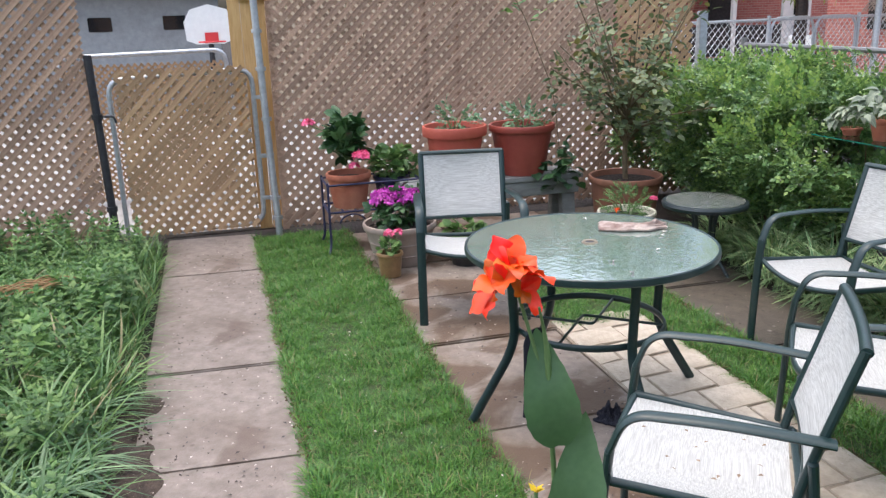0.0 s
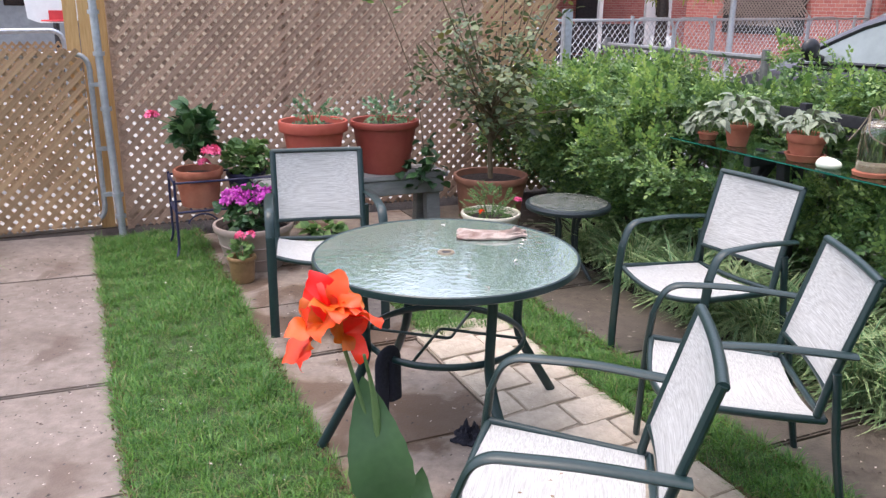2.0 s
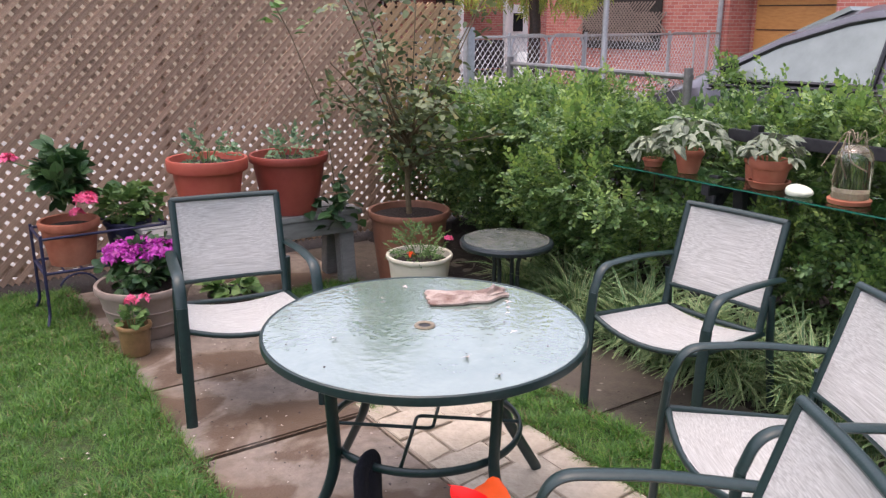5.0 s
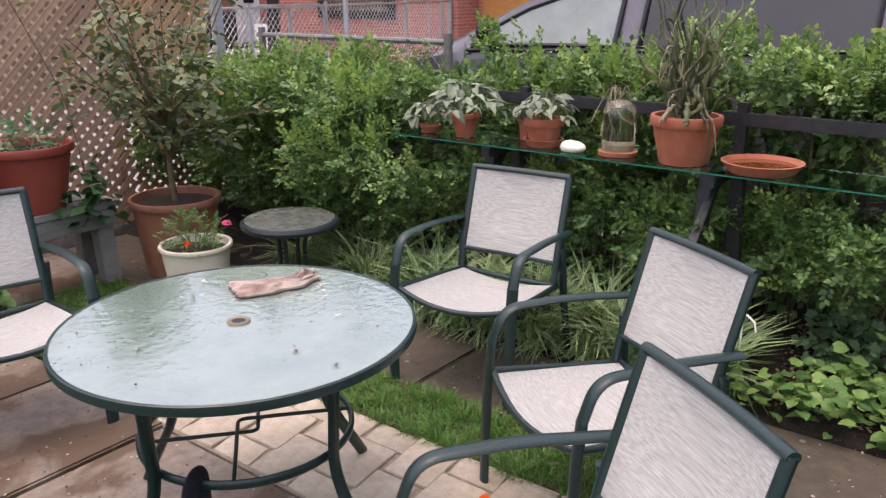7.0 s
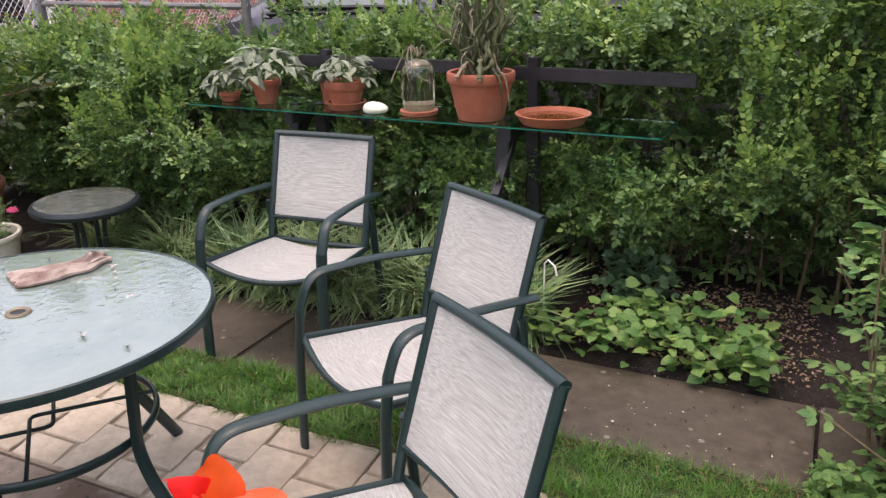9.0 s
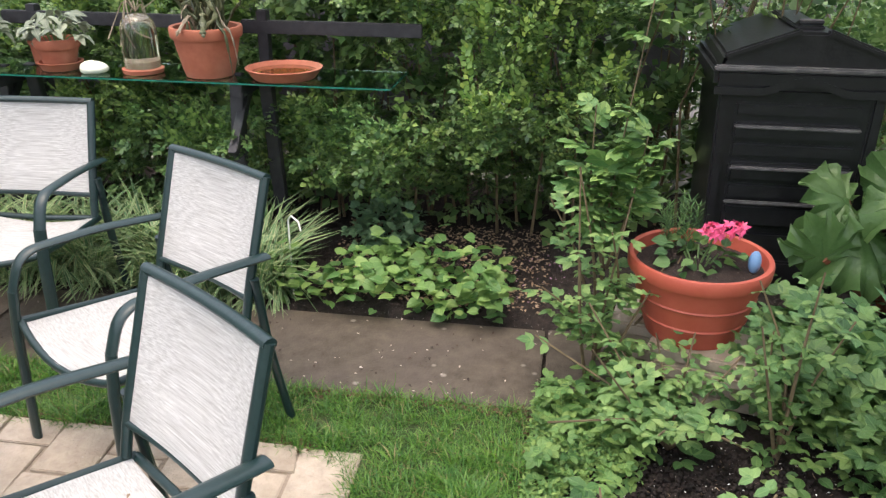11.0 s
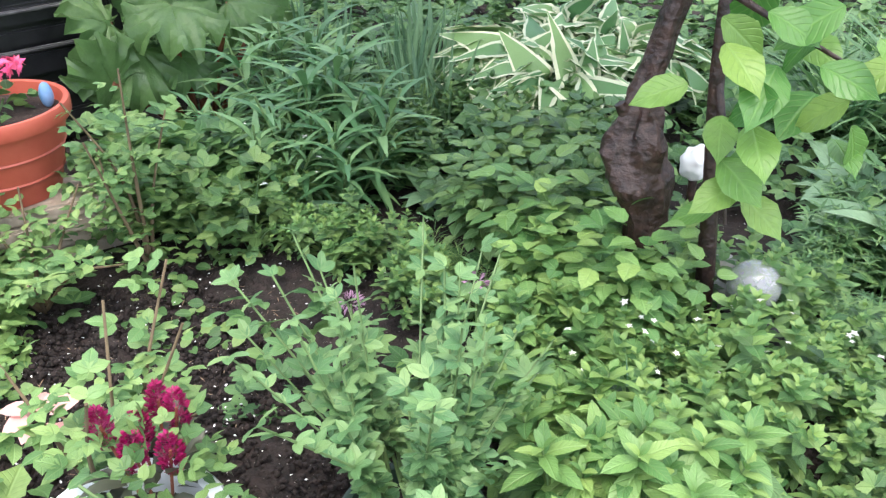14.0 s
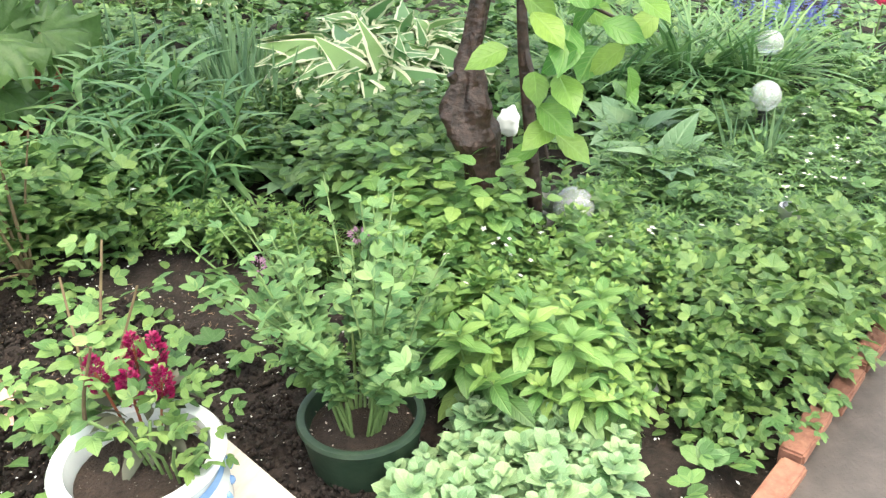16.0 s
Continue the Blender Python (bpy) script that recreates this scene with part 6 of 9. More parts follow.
el = thing("elder_shrub", "overhanging shrub with broad light green leaves", "shrub", (4.6, -2.3, 0))
P, D = [], []
for k in range(12):
    a = 1.45 + 0.11 * k
    h_ = prng.uniform(0.95, 1.3)
    l_ = prng.uniform(0.8, 1.4)
    pts = rounded([(0, 0, 0), (0.3 * l_ * math.cos(a), 0.3 * l_ * math.sin(a), h_ * 0.9), (l_ * math.cos(a), l_ * math.sin(a), h_)], 0.3, 7)
    part("branch", tube(pts, 0.005, n=6, taper=lambda s: 1 - 0.7 * s), M_greenstem, el)
    for j_ in range(9):
        s_ = prng.uniform(0.6, 1.0) * (len(pts) - 1)
        i_ = min(int(s_), len(pts) - 2)
        P.append(tuple(pts[i_].lerp(pts[i_ + 1], s_ - i_)))
        b_ = a + prng.uniform(-1.3, 1.3)
        D.append((math.cos(b_), math.sin(b_), prng.uniform(-0.3, 0.3)))
scatter("leaves", T_OV3, P, D, up_rand(len(P), 0.3), R.uniform(0.10, 0.17, len(P)), L_lime, el)

# ---- striped lilyturf at the foot of the hedge ----
T_STRIPE = merged([(edged(1, 0.045, 4, 0.5 + 0.1 * k, 0.2, 0.4), Matrix.Rotation(k * 0.9, 4, "Z") @ Matrix.Rotation(radians(80 - 8 * k), 4, "X") @ Matrix.Scale(1 - 0.07 * k, 4)) for k in range(7)])
def strap_clump(name, label, at, n, size, mats, template, spread=0.1, category="plant", group=""):
    c = thing(name, label, category, at, group=group)
    a, q = R.uniform(0, 6.28, n), spread * np.sqrt(R.random(n))
    scatter("leaves", template, np.c_[q * np.cos(a), q * np.sin(a), np.zeros(n)], np.c_[np.cos(a), np.sin(a), np.zeros(n)], up_rand(n, 0.22), R.uniform(0.7, 1.15, n) * size, mats, c)
    return c
for x, y in ((3.32, 5.05), (3.48, 4.78), (3.3, 4.5), (3.5, 4.25), (3.3, 4.1), (3.46, 3.9), (3.28, 3.75), (3.45, 3.55), (3.3, 3.4), (3.48, 3.2), (3.32, 3.02), (3.26, 2.82), (3.44, 2.72), (3.3, 2.6)):
    strap_clump("lilyturf", "arching cream-striped lilyturf clump at the hedge foot", (x, y, 0), 46, 0.42, [L_lily, L_cream], T_STRIPE, 0.15, group="lilyturf clumps at the hedge foot")

# ---- leafy bed between hedge and side path ----
def cover(name, label, poly, n, template, size, z, mats, tilt=0.35, lift=0.15, zvar=0.05, nscale=2.0, thr=-1.0, cat="groundcover", avoid=(), seed=0.0):
    xy = in_poly(poly, n)
    k = field(xy, nscale, 9.0 + seed) > thr
    for ax, ay, ar in avoid:
        k &= (xy[:, 0] - ax) ** 2 + (xy[:, 1] - ay) ** 2 > ar * ar
    xy = xy[k]
    zz = z * (0.75 + 0.5 * field(xy, 2.3, seed + 1)) + R.normal(0, zvar, len(xy))
    ob = scatter(name, template, np.c_[xy, np.clip(zz, 0.012, None)], side_dirs(len(xy), lift), up_rand(len(xy), tilt), R.uniform(0.7, 1.25, len(xy)) * size, mats, kind="stuff")
    return tagged(ob, label, cat)

cover("violets", "heart-leaved green violets covering the bed edge", [(3.1, 1.45), (3.55, 1.5), (3.65, 2.2), (3.5, 2.55), (3.2, 2.5), (3.12, 2.2)], 640, T_HEART, 0.055, 0.15, L_lime, cat="groundcover", thr=-0.2, tilt=0.45)
cover("violets", "small green seedlings spilling onto the side path", [(3.15, 0.9), (3.6, 0.95), (3.6, 1.6), (3.16, 1.5)], 200, T_OV3, 0.06, 0.09, L_weed, thr=-0.1, seed=4)
cl_ = thing("columbine", "soft blue-green columbine mound under the hedge", "plant", (3.85, 2.12, 0))
shrub_canopy(cl_, (0, 0, 0.13), (0.2, 0.2, 0.14), 220, fan(T_LOBED, 3, 50, 0.5), 0.09, L_blue)
cover("leaf_litter", "scattered dry leaf litter and fallen petals under the hedge", [(3.25, 1.3), (4.2, 1.3), (4.2, 2.4), (3.3, 2.3)], 1700, T_OV, 0.022, 0.02, [M_mulch], tilt=0.5, zvar=0.006, cat="litter")
cover("fallen_petals", "purple fallen petals on the mulch under the hedge", [(3.3, 1.2), (3.9, 1.2), (3.9, 2.2), (3.4, 2.2)], 160, T_OV, 0.014, 0.03, L_mauve, tilt=0.4, zvar=0.006, cat="petals")

# ---- the deep bed ----
BED = [(0.28, 0.95), (0.2, 0.35), (-0.02, -0.75), (-0.3, -2.2), (0.3, -3.6), (5.6, -3.4), (5.6, 0.3), (3.5, 0.6), (3.2, 0.9), (2.6, 1.2), (1.3, 1.15)]
SOIL = ((1.98, 0.80, 0.30), (1.76, 1.05, 0.26), (2.15, 0.58, 0.17), (2.08, -0.24, 0.15), (1.9, -0.36, 0.14), (1.0, 0.62, 0.2), (1.3, 0.8, 0.3), (1.2, 1.15, 0.26), (0.5, 0.12, 0.13), (0.42, 0.32, 0.12), (0.9, 0.85, 0.2), (1.25, -0.42, 0.1), (1.55, 0.95, 0.25))
T_TRI = merged([(T_OV3, Matrix.Rotation(radians(k * 62), 4, "Z") @ Matrix.Rotation(radians(8), 4, "X") @ Matrix.Scale(0.62, 4)) for k in (-1, 0, 1)])
T_TRIL = merged([(T_LOBED, Matrix.Rotation(radians(k * 66), 4, "Z") @ Matrix.Rotation(radians(6), 4, "X") @ Matrix.Scale(0.62, 4)) for k in (-1, 0, 1)])
def toothed(fold=0.1, bend=0.2):
    """A wedge-based leaflet with forward-pointing teeth."""
    rows = ((0.0, 0.02), (0.30, 0.24), (0.52, 0.42), (0.50, 0.33), (0.76, 0.32), (0.74, 0.23), (0.92, 0.15))
    vs = [(0, 0, 0)]
    for (t, w), c in zip(rows[1:], (0.24, 0.42, 0.5, 0.66, 0.74, 0.86)):
        z = -bend * t * t
        vs += [(-w, t, z + fold * w * 2), (0, c, -bend * c * c), (w, t, z + fold * w * 2)]
    vs.append((0, 1.0, -bend))
    fs = [(0, 2, 1), (0, 3, 2)]
    for k in range(5):
        a = 1 + 3 * k
        fs += [(a, a + 1, a + 4, a + 3), (a + 1, a + 2, a + 5, a + 4)]
    fs += [(16, 17, 19), (17, 18, 19)]
    return np.array(vs, float), fs, [0] * len(fs)
T_TOOTH = toothed()
T_TRIT = merged([(T_TOOTH, Matrix.Rotation(radians(k * 68), 4, "Z") @ Matrix.Rotation(radians(5), 4, "X") @ Matrix.Scale(0.66 if k else 0.74, 4)) for k in (-1, 0, 1)])
cover("groundcover", "mixed low green groundcover leaves between the perennials", BED, 3400, T_TRI, 0.095, 0.10, L_mid, avoid=SOIL, thr=-0.35, seed=1)
cover("groundcover", "tangled mid-green undergrowth across the back of the bed", [(2.0, -0.6), (5.6, 0.2), (5.6, -3.4), (0.4, -3.4), (0.2, -2.0), (1.6, -1.0)], 2300, T_TRIL, 0.12, 0.22, L_mid, avoid=SOIL, thr=-0.4, seed=2)
def tipped(template, share):
    """Gives the last part of a template's faces the second material: pale young tips."""
    v, f, m = template
    k = int(len(f) * (1 - share))
    return v, f, [0] * k + [1] * (len(f) - k)

T_MINT = tipped(whorls(blade(1, 0.55, "ovate", 5, 0.07, 0.28, teeth=0.06), [(0.35, 2, -5, 0.17), (0.48, 3, 0, 0.19), (0.6, 2, 5, 0.2), (0.7, 3, 12, 0.2), (0.8, 3, 22, 0.19), (0.89, 3, 36, 0.16), (0.95, 4, 56, 0.11)], prng), 0.45)

def stand_of(name, label, poly, n, template, h, mats, hvar=0.25, thr=-0.5, avoid=SOIL, cat="perennial", seed=0.0, z=0.0, lean=0.16, single=False):
    """Upright shoots over a polygon: one mesh of stuff, or single plants that share a mesh."""
    xy = in_poly(poly, n)
    k = field(xy, 2.5, 20 + seed) > thr
    for ax, ay, ar in avoid:
        k &= (xy[:, 0] - ax) ** 2 + (xy[:, 1] - ay) ** 2 > ar * ar
    xy = xy[k]
    hh = np.clip(h * (1 + hvar * field(xy, 3.0, seed) * 1.6 + R.normal(0, 0.12, len(xy))), h * 0.4, h * 1.7)
    if not single:
        ob = scatter(name, template, np.c_[xy, np.full(len(xy), z)], side_dirs(len(xy), 0.0, 0.05), up_rand(len(xy), lean), hh, mats, kind="stuff")
        return tagged(ob, label, cat)
    first = None
    for (x, y), s in zip(xy, hh):
        m = Matrix.LocRotScale((x, y, z), Euler((R.normal(0, lean), R.normal(0, lean), R.uniform(0, 6.28))), (s, s, s * R.uniform(0.9, 1.1)))
        if first is None:
            first = scatter(name, template, [(0, 0, 0)], [(0, 1, 0)], [(0, 0, 1)], [1.0], mats).data
            bpy.data.objects.remove([o for o in bpy.data.objects if o.data is first][0])
        ob = new(name, first)
        ob.matrix_basis = m
        tagged(ob, label, cat, group=name.replace("_", " ") + " shoots")

def leafy_shoot(name, label, cat, leaf, levels, mats, group):
    """One upright shoot of unit height: a stem and single leaves in whorls, the upper ones young and pale."""
    p = thing(name, label, cat, group=group)
    part("stem", tube([(0, 0, 0), (0.01, 0, 0.5), (0, 0, levels[-1][0])], 0.014, n=5, taper=lambda s: 1 - 0.5 * s), M_greenstem, p)
    for k, (z, count, lift, size) in enumerate(levels):
        a = [2 * math.pi * j / count + k * 0.9 + prng.uniform(-0.25, 0.25) for j in range(count)]
        l_ = [radians(lift + prng.uniform(-12, 12)) for _ in a]
        pieces("leaf", leaf, [(0, 0, z)] * count, [(-math.sin(b) * math.cos(q), math.cos(b) * math.cos(q), math.sin(q)) for b, q in zip(a, l_)], [(math.sin(b) * math.sin(q), -math.cos(b) * math.sin(q), math.cos(q)) for b, q in zip(a, l_)], [size * prng.uniform(0.8, 1.15) for _ in a], mats[1] if z > 0.8 else mats[0], p)
    return p
STAR_LEVELS = [(0.2, 3, -15, 0.34), (0.45, 4, -2, 0.38), (0.66, 4, 8, 0.38), (0.82, 4, 20, 0.34), (0.92, 4, 40, 0.24), (0.97, 3, 62, 0.14)]
T_STARLEAF = blade(1, 0.40, "lance", 6, 0.08, 0.35, teeth=0.05)
BALM = "upright bright green bee balm shoot with whorled leaves"
protos = [leafy_shoot("bee_balm", BALM, "perennial", T_STARLEAF, STAR_LEVELS, [L_weed, L_lime], "bee balm shoots") for _ in range(3)]
for k, (x, y) in enumerate(in_poly([(0.42, 0.0), (1.02, 0.3), (0.84, 0.42), (0.45, 0.33)], 92)):
    s = float(np.clip(0.24 * (1 + 0.65 * noise.noise(Vector((x * 3, y * 3, 0))) + R.normal(0, 0.12)), 0.1, 0.4))
    m = Matrix.LocRotScale((x, y, 0), Euler((R.normal(0, 0.22), R.normal(0, 0.22), R.uniform(0, 6.28))), (s, s, s))
    if k < 3:
        protos[k].matrix_basis = m
    else:
        cp = copy_thing(protos[k % 3], Matrix())
        cp.matrix_basis = m
stand_of("bee_balm", "fresh green mint-like shoots filling the middle of the bed", [(0.45, -0.55), (1.0, -0.75), (1.5, -0.2), (1.2, 0.35), (0.75, 0.15), (0.5, -0.1)], 370, T_MINT, 0.23, [L_weed, L_lime], hvar=0.4, lean=0.26, thr=-0.35, seed=3, avoid=((1.25, -0.42, 0.1), (0.965, -0.41, 0.09), (1.05, -0.2, 0.07), (0.85, -0.45, 0.08)))
stand_of("sweet_woodruff", "starry whorled sweet woodruff with tiny white flowers", [(0.3, -0.6), (0.95, -0.7), (1.2, -1.4), (0.6, -2.3), (-0.15, -2.0), (0.05, -1.0)], 900, whorls(flat_blade(0.22, 2, 0.25), [(0.3, 6, 5, 0.42), (0.6, 6, 10, 0.4), (0.85, 6, 25, 0.3)], prng, 0.01), 0.16, L_mid, seed=5)
stand_of("spring_foliage", "three-lobed fresh green leaves overhanging the brick edging", [(0.12, 0.1), (0.42, 0.15), (0.55, -0.35), (0.35, -0.95), (-0.02, -0.9), (0.03, -0.3)], 330, merged([(T_TRIT, Matrix.Translation((0, 0, z_)) @ Matrix.Rotation(a_, 4, "Z") @ Matrix.Rotation(radians(l_), 4, "X") @ Matrix.Translation((0, 0.2, 0)) @ Matrix.Scale(0.215, 4)) for z_, a_, l_ in ((0.3, 0.2, 0), (0.45, 2.1, 5), (0.6, 4.2, 12), (0.75, 1.1, 18), (0.88, 3.3, 28), (0.98, 5.4, 45))]), 0.2, L_weed, hvar=0.4, lean=0.25, seed=6, single=True)
stand_of("spring_foliage", "bright lime toothed oval leaves round the tree trunk", [(0.98, -0.36), (1.08, -0.08), (1.4, 0.0), (1.55, -0.2), (1.38, -0.3), (1.15, -0.33)], 105, merged([(T_OVT, Matrix.Translation((0, 0, z_)) @ Matrix.Rotation(a_, 4, "Z") @ Matrix.Rotation(radians(l_), 4, "X") @ Matrix.Translation((0, 0.09, 0)) @ Matrix.Scale(0.165, 4)) for z_, a_, l_ in ((0.4, 0.2, -10), (0.47, 3.4, -8), (0.52, 0.9, -6), (0.66, 1.6, 0), (0.74, 5.9, 4), (0.55, 2.1, -5), (0.7, 4.2, 0), (0.62, 5.2, 0), (0.78, 2.6, 5), (0.82, 1.1, 10), (0.9, 3.3, 15), (0.97, 5.4, 30))]), 0.36, L_lime, seed=7, avoid=((1.25, -0.42, 0.09),), single=True)
stand_of("spring_foliage", "mid-green toothed oval leaves beside the tree trunk", [(1.4, -0.3), (1.6, -0.15), (1.95, -0.3), (1.95, -0.85), (1.5, -0.75)], 130, merged([(T_OVT, Matrix.Translation((0, 0, z_)) @ Matrix.Rotation(a_, 4, "Z") @ Matrix.Rotation(radians(l_), 4, "X") @ Matrix.Translation((0, 0.09, 0)) @ Matrix.Scale(0.165, 4)) for z_, a_, l_ in ((0.4, 0.2, -10), (0.47, 3.4, -8), (0.52, 0.9, -6), (0.66, 1.6, 0), (0.74, 5.9, 4), (0.55, 2.1, -5), (0.7, 4.2, 0), (0.62, 5.2, 0), (0.78, 2.6, 5), (0.82, 1.1, 10), (0.9, 3.3, 15), (0.97, 5.4, 30))]), 0.36, L_weed, seed=17, avoid=((1.25, -0.42, 0.09),), single=True)
stand_of("spring_foliage", "lush mid-green leafy stems behind the tree", [(1.4, -0.25), (2.1, -0.55), (2.3, -1.2), (1.7, -1.0), (1.4, -0.7)], 260, T_MINT, 0.30, [L_mid, L_weed], seed=8, single=True)
stand_of("sedum", "fleshy grey-green stonecrop rosettes at the bed edge", [(0.4, 0.36), (0.6, 0.31), (0.84, 0.4), (0.84, 0.78), (0.62, 0.82), (0.42, 0.74)], 175, whorls(blade(1, 0.8, "round", 4, 0.15, 0.0), [(0.35, 4, 5, 0.4), (0.62, 4, 12, 0.4), (0.82, 4, 25, 0.32), (0.93, 3, 45, 0.2)], prng, 0.02), 0.135, L_sedum, thr=-1, avoid=((1.0, 0.62, 0.15),), single=True)
stand_of("creeping_jenny", "lime-yellow creeping jenny along the lawn edge", [(2.0, 1.3), (2.66, 1.3), (2.62, 1.0), (2.25, 1.0)], 420, whorls(T_OV, [(0.2, 3, 10, 0.4), (0.6, 4, 20, 0.4), (0.9, 3, 45, 0.3)], prng, 0.02), 0.06, L_lime, thr=-0.6, avoid=())
stand_of("spring_foliage", "low green seedlings behind the soil patch", [(1.55, 0.15), (2.3, 0.2), (2.6, 0.45), (2.4, -0.2), (1.6, -0.1)], 200, T_MINT, 0.18, [L_weed, L_lime], seed=9, thr=-0.2, single=True)
stand_of("spring_foliage", "rounded green leafy clump beside the big pot", [(2.45, 0.05), (3.1, 0.2), (3.1, 0.45), (2.5, 0.42)], 170, merged([(T_TRI, Matrix.Translation((0, 0, z_)) @ Matrix.Rotation(a_, 4, "Z") @ Matrix.Rotation(radians(l_), 4, "X") @ Matrix.Translation((0, 0.12, 0)) @ Matrix.Scale(0.36, 4)) for z_, a_, l_ in ((0.25, 0.2, 0), (0.45, 2.1, 5), (0.65, 4.2, 10), (0.8, 1.1, 20), (0.92, 3.3, 30))]), 0.27, L_mid, seed=10, avoid=(), single=True)
stand_of("spring_foliage", "leafy green growth between the lilies and the path bed", [(1.95, -0.05), (2.6, -0.0), (3.3, -0.7), (2.5, -1.2), (2.2, -0.5)], 330, T_MINT, 0.24, [L_mid, L_weed], seed=12, single=True)
stand_of("spring_foliage", "lobed yellow-green leafy stems behind the bare soil", [(2.22, 0.18), (2.75, 0.2), (2.78, 0.6), (2.42, 0.66), (2.24, 0.42)], 42, merged([(T_TRIT, Matrix.Translation((0, 0, z_)) @ Matrix.Rotation(a_, 4, "Z") @ Matrix.Rotation(radians(l_), 4, "X") @ Matrix.Translation((0, 0.16, 0)) @ Matrix.Scale(0.24, 4)) for z_, a_, l_ in ((0.3, 0.2, 0), (0.45, 2.1, 5), (0.62, 4.2, 10), (0.75, 1.1, 18), (0.86, 3.3, 28), (0.96, 5.4, 45))]), 0.27, L_weed, seed=14, avoid=((2.15, 0.58, 0.14),), single=True)
cover("creeping_seedlings", "tiny round green seedlings creeping over the soil by the edging", [(0.2, -0.12), (0.44, 0.0), (0.4, 0.2), (0.3, 0.27), (0.16, 0.2)], 210, T_OV3, 0.034, 0.035, L_weed, zvar=0.018, thr=-0.45, nscale=5.0, seed=15)
cover("creeping_seedlings", "small pale seedlings scattered on the bare soil", [(1.75, 0.35), (2.3, 0.2), (2.4, 0.75), (2.0, 0.75)], 120, T_OV3, 0.045, 0.03, L_weed, zvar=0.015, thr=-0.1, nscale=4.0, seed=16)
T_FEATHER = whorls(blade(1, 0.03, "lance", 3, 0.1, 0.5), [(0.15 + 0.1 * k, 9, 10 + 6 * k, 0.5 - 0.03 * k) for k in range(8)], prng, 0.008)
for x, y, s_, n in ((1.28, -0.02, 0.24, 12), (1.75, -0.12, 0.2, 8), (1.62, -0.05, 0.2, 7), (2.6, 0.32, 0.2, 5)):
    strap_clump("love_in_a_mist", "feathery thread-leaved green seedling clump", (x, y, 0), n, s_, L_lime, T_FEATHER, 0.13)

cover("groundcover", "low green leaves over the far end of the bed", [(-0.3, -2.0), (2.4, -1.9), (3.2, -5.2), (0.2, -5.2)], 1900, T_TRI, 0.11, 0.12, L_mid, seed=21)
# lilies, irises, daylilies
T_LILYLEAF = blade(1, 0.125, "lance", 6, 0.15, 0.75)
for x, y, n, s_ in ((2.5, -0.22, 13, 0.44), (2.75, -0.3, 14, 0.52), (3.0, -0.38, 13, 0.52), (2.62, -0.02, 8, 0.36)):
    c = thing("lily_clump", "arching narrow-leaved lily shoots in a dense clump", "lily", (x, y, 0), group="lily clumps")
    for j in range(n):
        a, q, h_ = prng.uniform(0, 6.28), 0.16 * math.sqrt(prng.random()), s_ * prng.uniform(0.8, 1.2)
        foot, tip = Vector((q * math.cos(a), q * math.sin(a), 0)), Vector((q * 2.4 * math.cos(a), q * 2.4 * math.sin(a), h_ * 0.85))
        sh_ = part("shoot", tube([foot, tip], 0.004, n=5), M_greenstem, c)
        P, D, U, S = [], [], [], []
        for k in range(18):
            t_ = (k // 3) / 6
            b_ = k * 2.1 + (k // 3) * 0.9 + prng.uniform(-0.25, 0.25)
            l_ = radians(38 + 32 * t_ + prng.uniform(-12, 12))
            P.append(foot.lerp(tip, 0.06 + 0.85 * t_))
            D.append((math.cos(b_) * math.cos(l_), math.sin(b_) * math.cos(l_), math.sin(l_)))
            U.append((-math.cos(b_) * math.sin(l_), -math.sin(b_) * math.sin(l_), math.cos(l_) + 0.05))
            S.append(h_ * (0.62 - 0.24 * t_) * prng.uniform(0.8, 1.15))
        pieces("leaf", T_LILYLEAF, P, D, U, S, L_lily, sh_)
T_IRIS = merged([(blade(1, 0.06, "strap", 5, 0.25, 0.04 + 0.05 * k), Matrix.Rotation(k * 1.7, 4, "Z") @ Matrix.Translation((0, 0.03, 0)) @ Matrix.Rotation(radians(86 - 5 * k), 4, "X") @ Matrix.Scale(1 - 0.12 * k, 4)) for k in range(4)])
for x, y, n, s_ in ((2.85, -0.85, 12, 0.52), (3.05, -1.15, 12, 0.56), (2.55, -0.75, 8, 0.45), (2.3, 0.27, 2, 0.34), (0.6, -1.6, 7, 0.32), (0.75, 0.12, 2, 0.34), (3.4, -0.8, 9, 0.55)):
    strap_clump("iris_clump", "upright blue-green iris sword leaves", (x, y, 0), n, s_, L_blue, T_IRIS, 0.13, "iris", "iris clumps")
for x, y, n, s_ in ((1.1, -2.35, 64, 0.66), (0.78, -2.5, 50, 0.56), (1.4, -2.1, 44, 0.58), (0.3, -2.9, 24, 0.42), (1.75, -2.4, 26, 0.5)):
    strap_clump("daylily_clump", "arching grassy daylily leaves in a thick clump", (x, y, 0), n, s_, L_lily, merged([(blade(1, 0.034, "strap", 6, 0.2, 0.5 + 0.1 * k), Matrix.Rotation(k * 1.5, 4, "Z") @ Matrix.Rotation(radians(80 - 8 * k), 4, "X")) for k in range(4)]), 0.14, "daylily", "daylily clumps")
T_CALLA = merged([(blade(1, 0.42, "ovate", 5, 0.2, 0.6), Matrix.Rotation(k * 2.2, 4, "Z") @ Matrix.Translation((0, 0.02, 0.12)) @ Matrix.Rotation(radians(62), 4, "X")) for k in range(4)])
